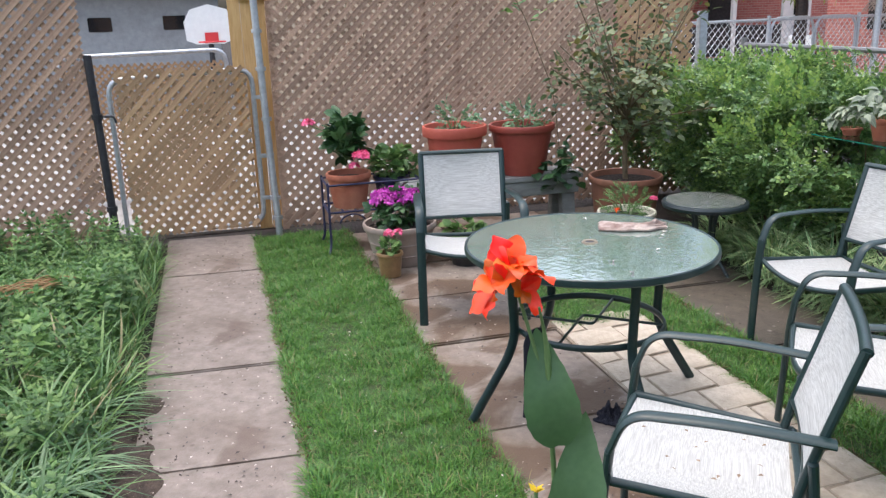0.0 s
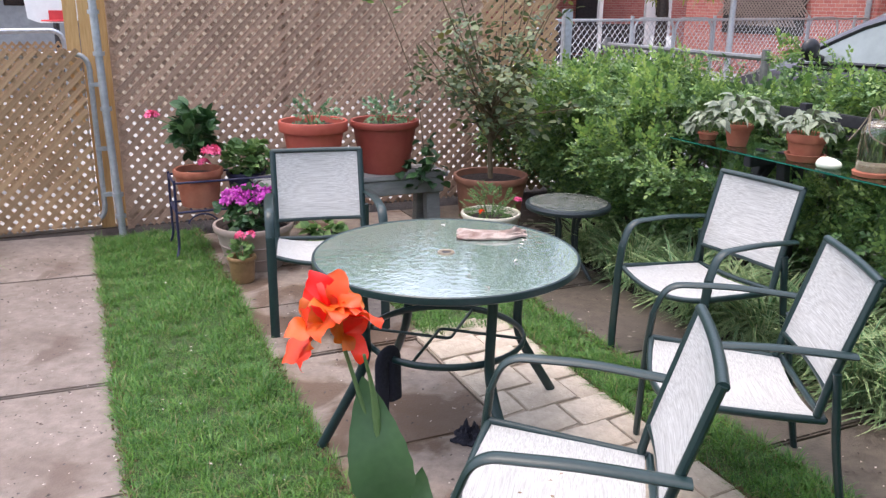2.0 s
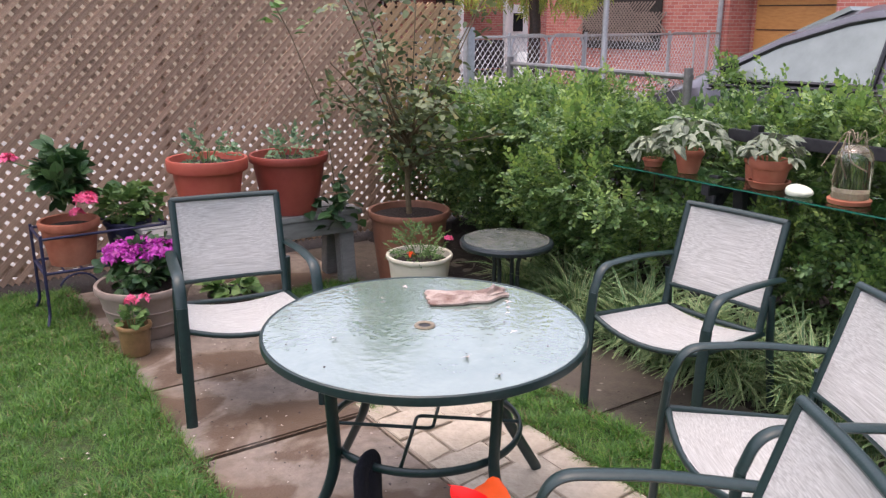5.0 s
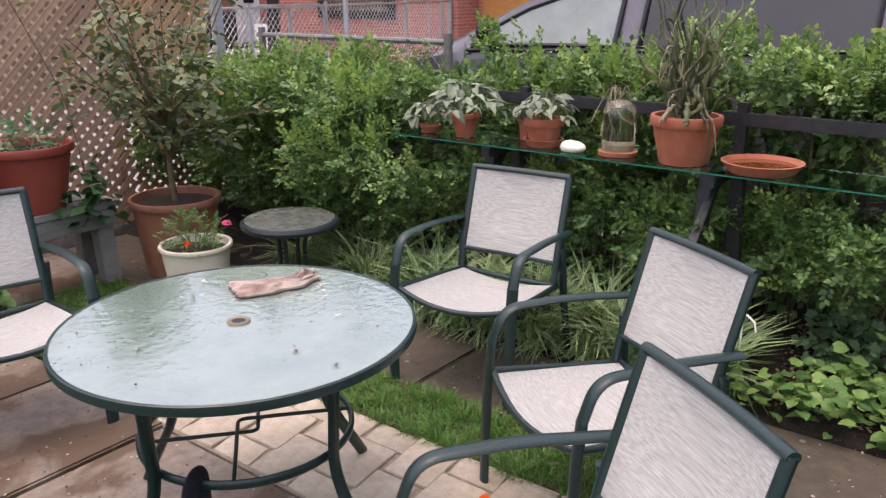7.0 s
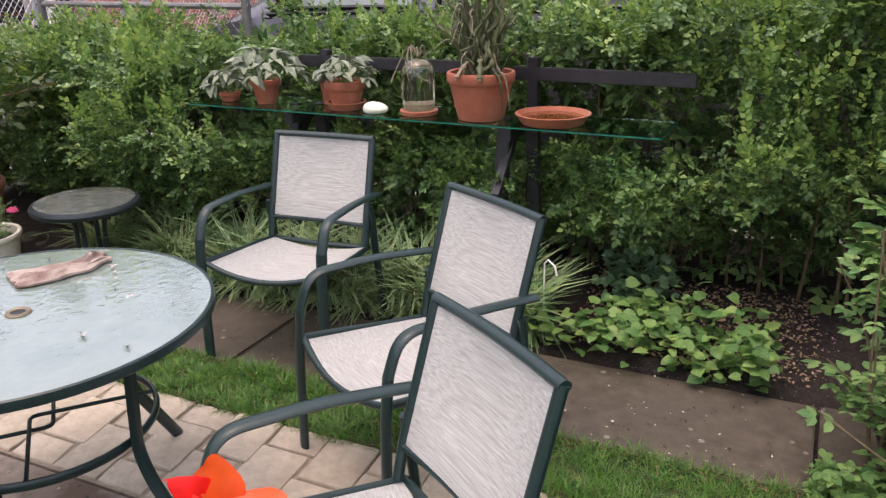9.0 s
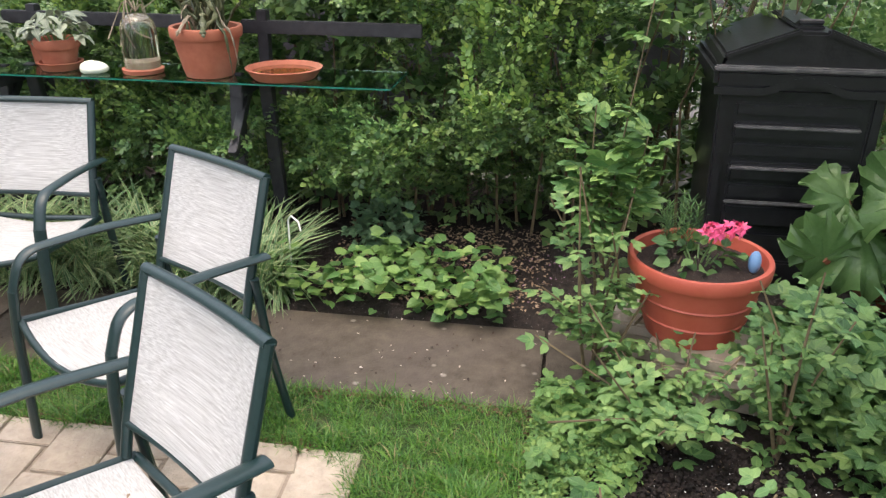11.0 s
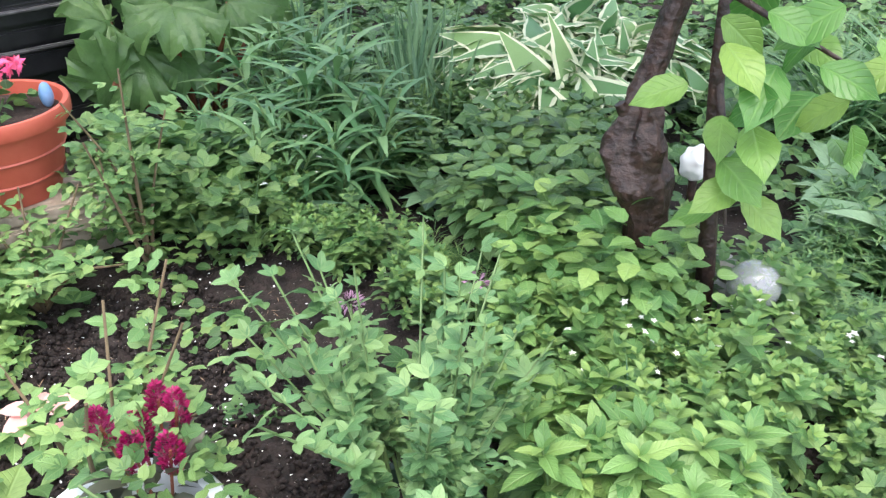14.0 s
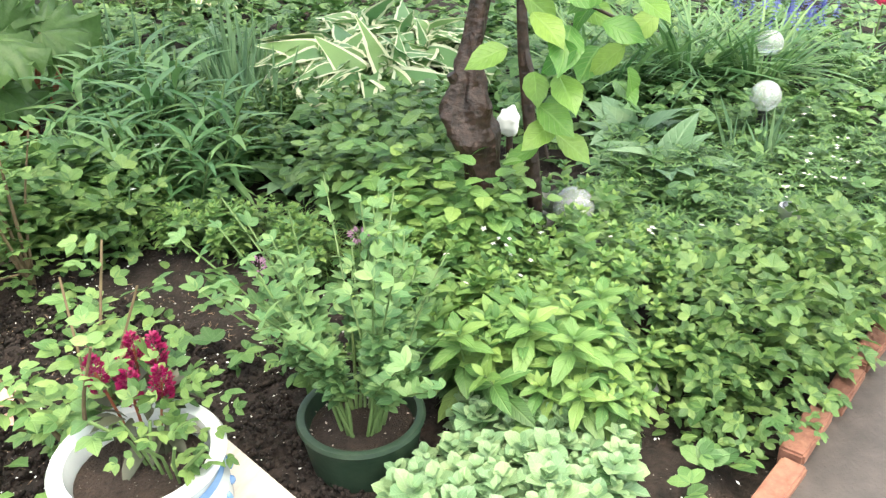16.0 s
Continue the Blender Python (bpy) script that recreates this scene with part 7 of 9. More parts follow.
for x, y, s_ in ((2.1, -0.42, 0.22), (2.75, -0.55, 0.3), (3.3, -1.3, 0.32), (0.85, -1.25, 0.28), (1.05, -1.45, 0.3), (3.7, -1.6, 0.35), (2.35, 0.1, 0.2)):
    strap_clump("hosta", "smooth blue-green broad-leaved clump", (x, y, 0), 3, s_, L_blue, T_CALLA, 0.05, "hosta")

# variegated hostas
def wavy(template, side, seed):
    """The same leaf swung to one side, with a rippled edge."""
    v = template[0].copy()
    t = v[:, 1]
    v[:, 2] += 0.09 * np.sin(11 * t + seed) * np.sign(v[:, 0]) * (np.abs(v[:, 0]) > 0.12)
    v[:, 0] += side * t * t
    return (v, *template[1:])
T_HOSTA = [wavy(edged(1, w_, 12, b_, 0.26, m_), s_, k) for k, (w_, b_, m_, s_) in enumerate(((0.56, 0.9, 0.24, 0.15), (0.62, 0.6, 0.30, -0.2), (0.5, 1.2, 0.36, 0.25), (0.6, 1.0, 0.2, -0.1)))]
def hosta(at, n, size):
    h = thing("hosta", "large hosta with white-edged green leaves", "hosta", at, group="white-edged hostas")
    k = np.arange(n)
    a = k * 2.39996 + R.normal(0, 0.15, n)
    t = (k + 0.5) / n
    lift = 1.9 * (1 - t) ** 1.1 + 0.15
    q = 0.05 + 0.13 * t
    P = np.c_[q * np.cos(a), q * np.sin(a), size * (0.55 - 0.3 * t)]
    D, U, sz = np.c_[np.cos(a), np.sin(a), lift], up_rand(n, 0.6), size * R.uniform(0.6, 1.2, n) * (0.75 + 0.25 * t)
    for j, leaf in enumerate(T_HOSTA):
        pieces("leaf", leaf, P[j::4], D[j::4], U[j::4], sz[j::4], [L_hosta, L_white], h)
    bm = bmesh.new()
    for p_ in P:
        tube([(0.02 * p_[0], 0.02 * p_[1], 0), tuple(p_)], 0.005, n=5, bm=bm)
    part("stalks", bm, M_greenstem, h)
for x, y in ((2.5, -1.22), (2.22, -1.18), (2.55, -1.62), (2.2, -1.6)):
    hosta((x, y, 0.16), 56, 0.27)
hosta((5.0, -2.75, 0.0), 44, 0.36)

# rhubarb
rh = thing("rhubarb", "big rhubarb plant with broad crinkled leaves on red stalks", "rhubarb", (3.62, -0.25, 0))
def big_leaf(length, seed):
    """A lobed, crinkled leaf spread round its stalk, with sunken veins."""
    bm = bmesh.new()
    nu, nv = 56, 9
    gv = []
    for j in range(nv + 1):
        v = j / nv
        row_ = []
        for i in range(nu + 1):
            th = radians(-152 + 304 * i / nu)
            r = length * v * (0.60 + 0.40 * math.cos(th * 0.9)) * (1 + (0.07 * math.cos(7 * th + 0.4) + 0.03 * math.sin(23 * th + seed)) * v)
            x, y = r * math.sin(th), r * math.cos(th)
            vein = abs(math.sin(th * 2.6)) ** 0.5
            z = length * (0.09 * vein * v * (1.2 - v) * 2 + 0.2 * v ** 4 * math.sin(15 * th + seed) + 0.09 * v * noise.noise(Vector((x * 18, y * 18, seed))) - 0.16 * v * v)
            row_.append(bm.verts.new((x, y, z)))
        gv.append(row_)
    for j in range(nv):
        for i in range(nu):
            bm.faces.new((gv[j][i], gv[j][i + 1], gv[j + 1][i + 1], gv[j + 1][i]))
    bmesh.ops.remove_doubles(bm, verts=gv[0], dist=1e-6)
    return bm
for k, (at_, axis, nrm, ln) in enumerate((((3.52, -0.15, 0.50), (0.25, -0.06, 1.0), (-1, 0.3, 0.35), 0.29), ((3.40, -0.12, 0.56), (-0.7, 0.25, -0.25), (-0.5, 0.1, 1), 0.28), ((3.45, -0.40, 0.52), (-0.2, -0.9, 0.0), (-0.7, 0.1, 0.8), 0.27), ((3.38, 0.06, 0.42), (-0.35, 0.55, -0.35), (-0.8, 0.15, 0.6), 0.28), ((3.62, -0.34, 0.52), (0.1, -0.6, 0.6), (-1, 0, 0.5), 0.23), ((3.34, -0.10, 0.36), (-0.6, -0.1, -0.4), (-0.5, 0.1, 0.8), 0.18), ((3.48, 0.12, 0.52), (-0.1, 0.6, 0.3), (-0.8, -0.1, 0.8), 0.19), ((3.6, -0.62, 0.42), (0.0, -0.8, -0.1), (-0.6, 0, 0.9), 0.2), ((3.3, 0.22, 0.34), (-0.2, 0.2, 0.6), (-0.9, 0.2, 0.5), 0.2), ((3.5, -0.25, 0.55), (0.1, 0.1, 1.0), (-1, 0.2, 0.2), 0.27))):
    at_ = Vector(at_) - Vector((3.62, -0.25, 0))
    ax = Vector(axis).normalized()
    sd = ax.cross(Vector(nrm)).normalized()
    mx_ = Matrix.Translation(at_) @ Matrix((sd, ax, sd.cross(ax))).transposed().to_4x4()
    part("leaf", big_leaf(ln, k * 1.7), L_rhub, rh, m=mx_)
    part("stalk", tube([(at_.x * 0.2 - 0.04, at_.y * 0.3, 0.0), (at_.x * 0.6 - 0.02, at_.y * 0.7, at_.z * 0.6), tuple(at_ - Vector((0, 0, 0.004)))], 0.013, n=8), M_redstem, rh, "reddish stalk")

# roses
T_ROSELEAF = pinnate(blade(1, 0.66, "ovate", 5, 0.07, 0.2, teeth=0.07), 2, 0.36)
def rose(at, canes, label, leafsize=0.13, mat_=None, per=16):
    r = thing("rose_bush", label, "rose bush", at)
    bm = bmesh.new()
    P, D = [], []
    for pts in canes:
        pts = [Vector(p) for p in rounded(pts, 0.15, 6)]
        tube(pts, 0.006, n=6, bm=bm, taper=lambda s: 1.1 - 0.6 * s)
        for k in range(per):
            s = prng.uniform(0.25, 1.0) * (len(pts) - 1)
            i = min(int(s), len(pts) - 2)
            P.append(tuple(pts[i].lerp(pts[i + 1], s - i)))
            a = prng.uniform(0, 6.28)
            D.append((math.cos(a), math.sin(a), prng.uniform(-0.1, 0.7)))
    part("cane_growth", bm, M_stem, r)
    scatter("leaves", T_ROSELEAF, P, D, up_rand(len(P), 0.3), R.uniform(0.7, 1.2, len(P)) * leafsize, mat_ or L_rose, r)
    return r
rose((2.42, 0.86, 0.0), [[(0, 0, 0), (0.12 * math.cos(a), 0.12 * math.sin(a), 0.16), (1.2 * l * math.cos(a), 1.2 * l * math.sin(a), h)] for a, l, h in ((0.6, 0.45, 0.32), (1.4, 0.38, 0.34), (2.2, 0.4, 0.26), (2.9, 0.3, 0.3), (3.8, 0.25, 0.2), (-0.3, 0.3, 0.36), (-1.0, 0.22, 0.3), (1.0, 0.28, 0.42), (2.0, 0.25, 0.42), (0.1, 0.45, 0.3))], "spreading green rose bush beside the bare soil", 0.105, per=14)
rose((2.95, 1.08, 0.0), [[(0, 0, 0), (-0.12, 0.05, 0.5), (-0.1, 0.12, 0.8)], [(0, 0, 0), (-0.15, -0.05, 0.4), (-0.22, 0.0, 0.62)], [(0, 0, 0), (0.1, 0.1, 0.4), (0.1, 0.22, 0.62)], [(0, 0, 0), (-0.1, -0.18, 0.3), (-0.1, -0.25, 0.5)], [(0, 0, 0), (-0.2, 0.1, 0.3), (-0.26, 0.22, 0.42)]], "rounded green rose bush beside the path", 0.12, L_rose, per=15)
rose((2.72, 1.12, 0.0), [[(0, 0, 0), (-0.02, 0.05, 0.3), (0.02, 0.08, 0.84)], [(0, 0, 0), (0.03, -0.03, 0.3), (0.08, -0.1, 0.72)], [(0, 0, 0), (-0.06, 0.04, 0.25), (-0.12, 0.06, 0.56)], [(0, 0, 0), (-0.05, -0.08, 0.2), (-0.12, -0.16, 0.46)], [(0, 0, 0), (0.02, -0.12, 0.25), (0.02, -0.22, 0.5)]], "upright pale green rose in front of the big pot", 0.10, L_rose, per=13)
T_ROSETIP = merged([(T_OVT, Matrix.Translation((0, y_, 0)) @ Matrix.Rotation(radians(a_), 4, "Z") @ Matrix.Scale(0.5, 4)) for y_, a_ in ((0.2, 48), (0.25, -50), (0.5, 38), (0.52, -40), (0.62, 0))])
tall = thing("tall_rose", "tall rose cane with pale green young leaves", "rose", (2.95, 1.08, 0.0))
P, D = [], []
for pts in ([(0, 0, 0), (-0.05, 0.02, 0.6), (0.0, -0.08, 1.36)], [(-0.03, 0.01, 0.4), (0.0, 0.08, 0.65), (-0.02, 0.08, 1.0)], [(-0.03, 0, 0.4), (-0.08, -0.06, 0.65), (-0.06, -0.1, 0.92)]):
    pts = rounded(pts, 0.2, 8)
    part("cane", tube(pts, 0.006, n=6, taper=lambda s: 1.1 - 0.7 * s), M_stem, tall)
    for k in range(44):
        s_ = prng.uniform(0.09, 1.0) ** 0.5 * (len(pts) - 1)
        i_ = min(int(s_), len(pts) - 2)
        P.append(tuple(pts[i_].lerp(pts[i_ + 1], s_ - i_)))
        b_ = prng.uniform(0, 6.28)
        D.append((math.cos(b_), math.sin(b_), prng.uniform(0.0, 0.9)))
scatter("leaves", T_ROSETIP, P, D, up_rand(len(P), 0.4), R.uniform(0.07, 0.13, len(P)), L_lime, tall, "pale young leaves")
rose((2.4, 0.53, 0.0), [[(0, 0, 0), (0.02, -0.02, 0.4), (0.03, -0.04, 0.66)], [(0, 0, 0), (0.1, 0.04, 0.25), (0.1, 0.05, 0.42)], [(0, 0, 0), (-0.02, 0.06, 0.25), (-0.03, 0.12, 0.5)], [(0, 0, 0), (0.04, -0.06, 0.25), (0.05, -0.16, 0.5)], [(0, 0, 0), (0.1, -0.02, 0.3), (0.16, 0.1, 0.56)]], "upright reddish rose canes with fresh green leaves", 0.10, L_rose, per=15)
rose((1.42, 1.02, 0.0), [[(0, 0, 0), (0.02, -0.02, 0.24), (0.14, -0.1, 0.5)], [(0, 0, 0), (-0.05, 0.05, 0.3), (-0.14, 0.04, 0.5)], [(0, 0, 0), (0.1, 0.06, 0.26), (0.26, 0.1, 0.42)], [(0, 0, 0), (0.05, -0.1, 0.25), (0.02, -0.2, 0.46)], [(0, 0, 0), (0.1, -0.12, 0.3), (0.2, -0.26, 0.5)]], "young green rose arching over the planter", 0.11, L_rose, per=15)

rose((1.62, 0.95, 0.0), [[(0, 0, 0), (0.06 * math.cos(a), 0.06 * math.sin(a), 0.1), (l * math.cos(a), l * math.sin(a), h)] for a, l, h in ((0.5, 0.2, 0.16), (1.8, 0.16, 0.2), (3.0, 0.2, 0.14), (4.1, 0.2, 0.18), (5.3, 0.16, 0.2), (2.4, 0.26, 0.12))], "small young rose on the bare soil", 0.10, L_rose, per=6)

# celosia in the planter
ce = thing("celosia", "magenta feathery celosia plumes with bronze leaves", "flower", (1.29, 0.98, 0.225))
pl = [(0.08 * math.cos(k * 2.4) * (0.4 + 0.1 * k), 0.08 * math.sin(k * 2.4) * (0.5 + 0.15 * k)) for k in range(6)]
for k, (x, y) in enumerate(pl):
    n = 300
    t = R.random(n)
    a = R.uniform(0, 6.28, n)
    q = 0.021 * np.sin(np.pi * (0.15 + 0.8 * t)) * R.random(n) ** 0.4
    z0 = 0.10 + 0.012 * (k % 4)
    scatter("plume", T_OV, np.c_[x + q * np.cos(a), y + q * np.sin(a), z0 + 0.085 * t], np.c_[np.cos(a), np.sin(a), np.full(n, 1.0)], up_rand(n, 0.6), np.full(n, 0.012), L_magenta, ce, "magenta plume")
    part("stem", tube([(x * 0.4, y * 0.4, -0.03), (x, y, z0 + 0.05)], 0.003, n=5), M_redstem, ce)
shrub_canopy(ce, (0, 0, 0.05), (0.09, 0.09, 0.055), 44, T_LANCEW, 0.09, L_bronze, "leaves")
uro = thing("rose_shoot", "fresh green trailing rose leaves in the planter", "plant", (1.15, 1.05, 0.24))
shrub_canopy(uro, (0.01, -0.05, 0.09), (0.11, 0.10, 0.10), 34, T_ROSELEAF, 0.085, L_weed, "leaves")
for k in range(6):
    part("cane", tube([(0.02 * k - 0.05, 0, -0.04), (0.03 * k - 0.08, 0.02, 0.06), (0.05 * k - 0.13, 0.03 * (k % 3), 0.12)], 0.0035, n=5), M_greenstem, uro)

# nursery pot perennial: grey-green trifoliate, many soft stems
npot = thing("potted_perennial", "bushy soft green false indigo in the nursery pot", "perennial", (1.0, 0.62, 0.095))
P, D = [], []
for k in range(44):
    a, l = prng.uniform(0, 6.28), prng.uniform(0.08, 0.38)
    h = prng.uniform(0.26, 0.52)
    a0 = a + prng.uniform(-0.4, 0.4)
    pts = [Vector(p) for p in rounded([(0.05 * math.cos(a0), 0.05 * math.sin(a0), -0.005), (0.09 * math.cos(a), 0.09 * math.sin(a), h * 0.45), (l * math.cos(a) + 0.08, l * math.sin(a) - 0.04, h)], 0.1, 5)]
    part("stem", tube(pts, 0.0038, n=5, taper=lambda s: 1.25 - 0.7 * s), M_greenstem, npot)
    for s in np.linspace(0.5, 1.0, 20):
        i = min(int(s * (len(pts) - 1)), len(pts) - 2)
        P.append(tuple(pts[i].lerp(pts[i + 1], s * (len(pts) - 1) - i)))
        b_ = prng.uniform(0, 6.28)
        D.append((math.cos(b_), math.sin(b_), prng.uniform(0.1, 0.8)))
scatter("leaves", merged([(blade(1, 0.5, "round", 4, 0.08, 0.15), Matrix.Rotation(radians(k * 55), 4, "Z") @ Matrix.Rotation(radians(12), 4, "X") @ Matrix.Scale(0.8, 4)) for k in (-1, 0, 1)]), P, D, up_rand(len(P), 0.3), R.uniform(0.034, 0.058, len(P)), L_indigo, npot)
a, q = R.uniform(0, 6.28, 26), 0.125 * np.sqrt(R.random(26))
scatter("soil_petals", T_OV, np.c_[q * np.cos(a), q * np.sin(a), np.full(26, 0.012)], side_dirs(26, 0.1, 0.2), up_rand(26, 0.4), R.uniform(0.007, 0.014, 26), [M_petalw], npot, "pale fallen petals")
tagm = part("plant_tag", box(0.022, 0.002, 0.09, 0.0008, pose(0.045, -0.09, 0.05, 12, 8, 40)), M_white, None, m=Matrix.Translation((1.0, 0.62, 0.09)))
tagged(tagm, "white plastic plant tag stuck in the pot", "plant tag")

cover("edging_foliage", "bright green low foliage along the lawn edge of the bed", [(1.98, 1.29), (2.68, 1.29), (2.68, 1.02), (2.3, 0.92), (2.05, 1.05)], 420, T_TRI, 0.06, 0.07, L_lime, thr=-0.3, seed=14)
cover("soil_clods", "spilled soil crumbs along the walkway edge", [(-0.58, 0.9), (-0.24, 0.9), (-0.30, 2.6), (-0.38, 3.9), (-0.54, 3.9)], 1500, T_CLOD, 0.012, 0.012, [M_dirt], tilt=0.4, zvar=0.003, thr=-0.1, nscale=5.0, cat="soil")
# caladium, small pink plants
cal = thing("caladium", "pale pink spotted caladium on the bare soil", "plant", (1.82, 1.05, 0.0))
a = np.arange(11) * 2.4
scatter("leaves", T_HEART, np.c_[0.03 * np.cos(a), 0.03 * np.sin(a), 0.09 + 0.012 * (np.arange(11) % 4)], np.c_[np.cos(a), np.sin(a), np.full(11, 0.35)], up_rand(11, 0.3), np.full(11, 0.062), L_blush, cal)
part("stem", tube([(0, 0, 0), (0, 0, 0.06)], 0.006), M_greenstem, cal)
cover("seedlings", "a few lobed seedlings on the soil by the lawn", [(1.3, 1.1), (1.9, 1.15), (1.9, 1.25), (1.3, 1.22)], 24, T_LOBED, 0.085, 0.06, L_lime)
cover("soil_clods", "clods of dark crumbly soil", [(1.5, 0.45), (2.4, 0.45), (2.45, 1.2), (1.5, 1.22)], 2600, T_CLOD, 0.022, 0.012, [M_soil], tilt=0.6, zvar=0.008, cat="soil")
cover("soil_clods", "crumbly dark soil round the nursery pot", [(1.0, 0.36), (1.5, 0.3), (1.52, 1.22), (1.25, 1.2), (0.85, 0.95)], 1500, T_CLOD, 0.02, 0.01, [M_soil], tilt=0.6, zvar=0.006, cat="soil")
cover("perlite", "white perlite flecks on the bare soil", [(1.3, 0.3), (2.5, 0.3), (2.5, 1.22), (1.3, 1.22)], 330, T_OV, 0.009, 0.026, [M_white], tilt=0.5, zvar=0.008, cat="flecks")
cover("perlite", "white perlite flecks and petals on the bed", BED, 2100, T_OV, 0.010, 0.012, [M_white], tilt=0.4, zvar=0.006, cat="flecks")
cover("wood_chips", "pale straw and wood chips on the bare soil", [(1.5, 0.3), (2.4, 0.3), (2.45, 1.2), (1.5, 1.22)], 420, blade(1, 0.12, "strap", 2, 0.1, 0.1), 0.022, 0.014, [M_mulch], tilt=0.3, zvar=0.003, cat="mulch")
petals = []
for poly, n in (([(-0.42, 0.6), (0.22, 0.6), (0.22, 6.8), (-0.42, 6.8)], 330), ([(0.97, 2.1), (2.2, 2.1), (2.2, 6.2), (0.97, 6.2)], 260), ([(2.56, 1.3), (3.14, 1.3), (3.14, 5.4), (2.56, 5.4)], 160), ([(0.3, 1.5), (0.9, 1.5), (0.9, 6.6), (0.3, 6.6)], 55)):
    petals.append(in_poly(poly, n))
petals = np.concatenate(petals)
zz = np.where((petals[:, 0] > 0.25) & (petals[:, 0] < 0.95), 0.045, 0.009)
tagged(scatter("fallen_petals", T_OV, np.c_[petals, zz], side_dirs(len(petals), 0.05, 0.1), up_rand(len(petals), 0.25), R.uniform(0.006, 0.016, len(petals)), [M_petalw], kind="stuff"), "fallen white petals strewn over the slabs", "petals")
bits = np.concatenate([petals, petals, petals]) + R.normal(0, 0.25, (3 * len(petals), 2))
bits = bits[((bits[:, 0] < 0.22) & (bits[:, 0] > -0.42)) | ((bits[:, 0] > 0.97) & (bits[:, 0] < 1.66)) | ((bits[:, 0] > 2.58) & (bits[:, 0] < 3.1))]
tagged(scatter("plant_debris", T_OV, np.c_[bits, np.full(len(bits), 0.008)], side_dirs(len(bits), 0.0, 0.1), up_rand(len(bits), 0.2), R.uniform(0.006, 0.022, len(bits)), [M_bark], kind="stuff"), "dark bits of debris on the slabs", "debris")
# bits on the table and chair seat
a, q = R.uniform(0, 6.28, 16), 0.48 * np.sqrt(R.random(16))
tagged(scatter("table_litter", T_CLOD, np.c_[TX + q * np.cos(a), TY + q * np.sin(a), np.full(16, 0.7265)], side_dirs(16, 0.05, 0.1), up_rand(16, 0.25), R.uniform(0.004, 0.010, 16), [M_bark], kind="stuff"), "small dark seeds and soil crumbs on the glass", "litter")
a, q = R.uniform(0, 6.28, 9), 0.25 + 0.2 * R.random(9)
tagged(scatter("fallen_blossoms", whorls(T_OV, [(0, 4, 12, 1.0)], prng), np.c_[TX + q * np.cos(a), TY + q * np.sin(a), np.full(9, 0.7275)], side_dirs(9, 0.05, 0.1), up_rand(9, 0.35), R.uniform(0.010, 0.018, 9), [M_petalw], kind="stuff"), "withered pinkish blossoms lying on the glass", "blossoms")
xy = np.array([(1.594, 1.984)]) + np.c_[R.uniform(0.18, 0.55, 14)] * np.array([(-0.815, 0.58)]) + np.c_[R.uniform(-0.15, 0.15, 14)] * np.array([(0.58, 0.815)])
tagged(scatter("seat_litter", T_OV, np.c_[xy, np.full(14, 0.398)], side_dirs(14, 0.05, 0.1), up_rand(14, 0.2), R.uniform(0.012, 0.022, 14), [M_mulch], kind="stuff"), "brown petals lying on the chair seat", "litter")

# flowers dotted in the bed
def dots(name, label, xyz, size, mat_, template=None, cat="flowers"):
    n = len(xyz)
    return tagged(scatter(name, template or whorls(T_OV, [(0, 5, 20, 1.0)], prng), xyz, side_dirs(n, 0, 0.05), up_rand(n, 0.3), R.uniform(0.8, 1.25, n) * size, mat_, kind="stuff"), label, cat)
xy = in_poly([(0.35, -0.5), (0.95, -0.55), (1.25, 0.1), (1.0, 0.35), (0.1, -1.2), (0.5, -2.1)], 190)
dots("white_flowers", "tiny white four-petalled flowers over the leaves", np.c_[xy, R.uniform(0.17, 0.29, len(xy))], 0.009, L_whitefl)
xy = in_poly([(2.1, -0.1), (2.6, -0.5), (3.0, 0.1), (2.3, 0.2)], 14)
dots("white_flowers", "a few small white flowers near the lilies", np.c_[xy, R.uniform(0.18, 0.3, len(xy))], 0.014, L_whitefl)
xy = in_poly([(0.5, -3.1), (1.0, -2.7), (1.1, -3.1), (0.6, -3.4)], 26)
dots("blue_flowers", "blue flower spires at the far end of the bed", np.c_[xy, R.uniform(0.2, 0.36, len(xy))], 0.16, L_bluefl, whorls(T_OV, [(0.12 * k_, 6, 10, 0.16 - 0.012 * k_) for k_ in range(8)], prng, 0.02))
xy = np.array([(1.52, 0.37), (1.38, 0.08)])
for k, (x, y) in enumerate(xy):
    f_ = thing("mauve_flower", "mauve starry flower head among the leaves", "flower", (x, y, 0))
    part("stem", tube([(0, 0, 0), (0.01, 0, 0.25)], 0.003, n=6), M_greenstem, f_)
    n = 60
    d = R.normal(0, 1, (n, 3)); d /= np.linalg.norm(d, axis=1, keepdims=True)
    scatter("head", T_LANCE, np.c_[0.01 + 0.02 * d[:, 0], 0.02 * d[:, 1], 0.255 + 0.012 * d[:, 2]], d + [0, 0, 0.4], up_rand(n, 0.5), np.full(n, 0.02), L_mauve, f_)
pr = thing("pink_rose", "salmon pink rose bloom at the path end", "flower", (0.33, -3.3, 0))
part("stem", tube([(0, 0, 0), (0, 0, 0.36)], 0.005), M_greenstem, pr)
scatter("petals", T_OV, np.c_[R.normal(0, 0.02, (40, 2)), 0.36 + R.uniform(0, 0.03, 40)], side_dirs(40, 0.9, 0.3), up_rand(40, 0.4), np.full(40, 0.06), L_pink, pr)

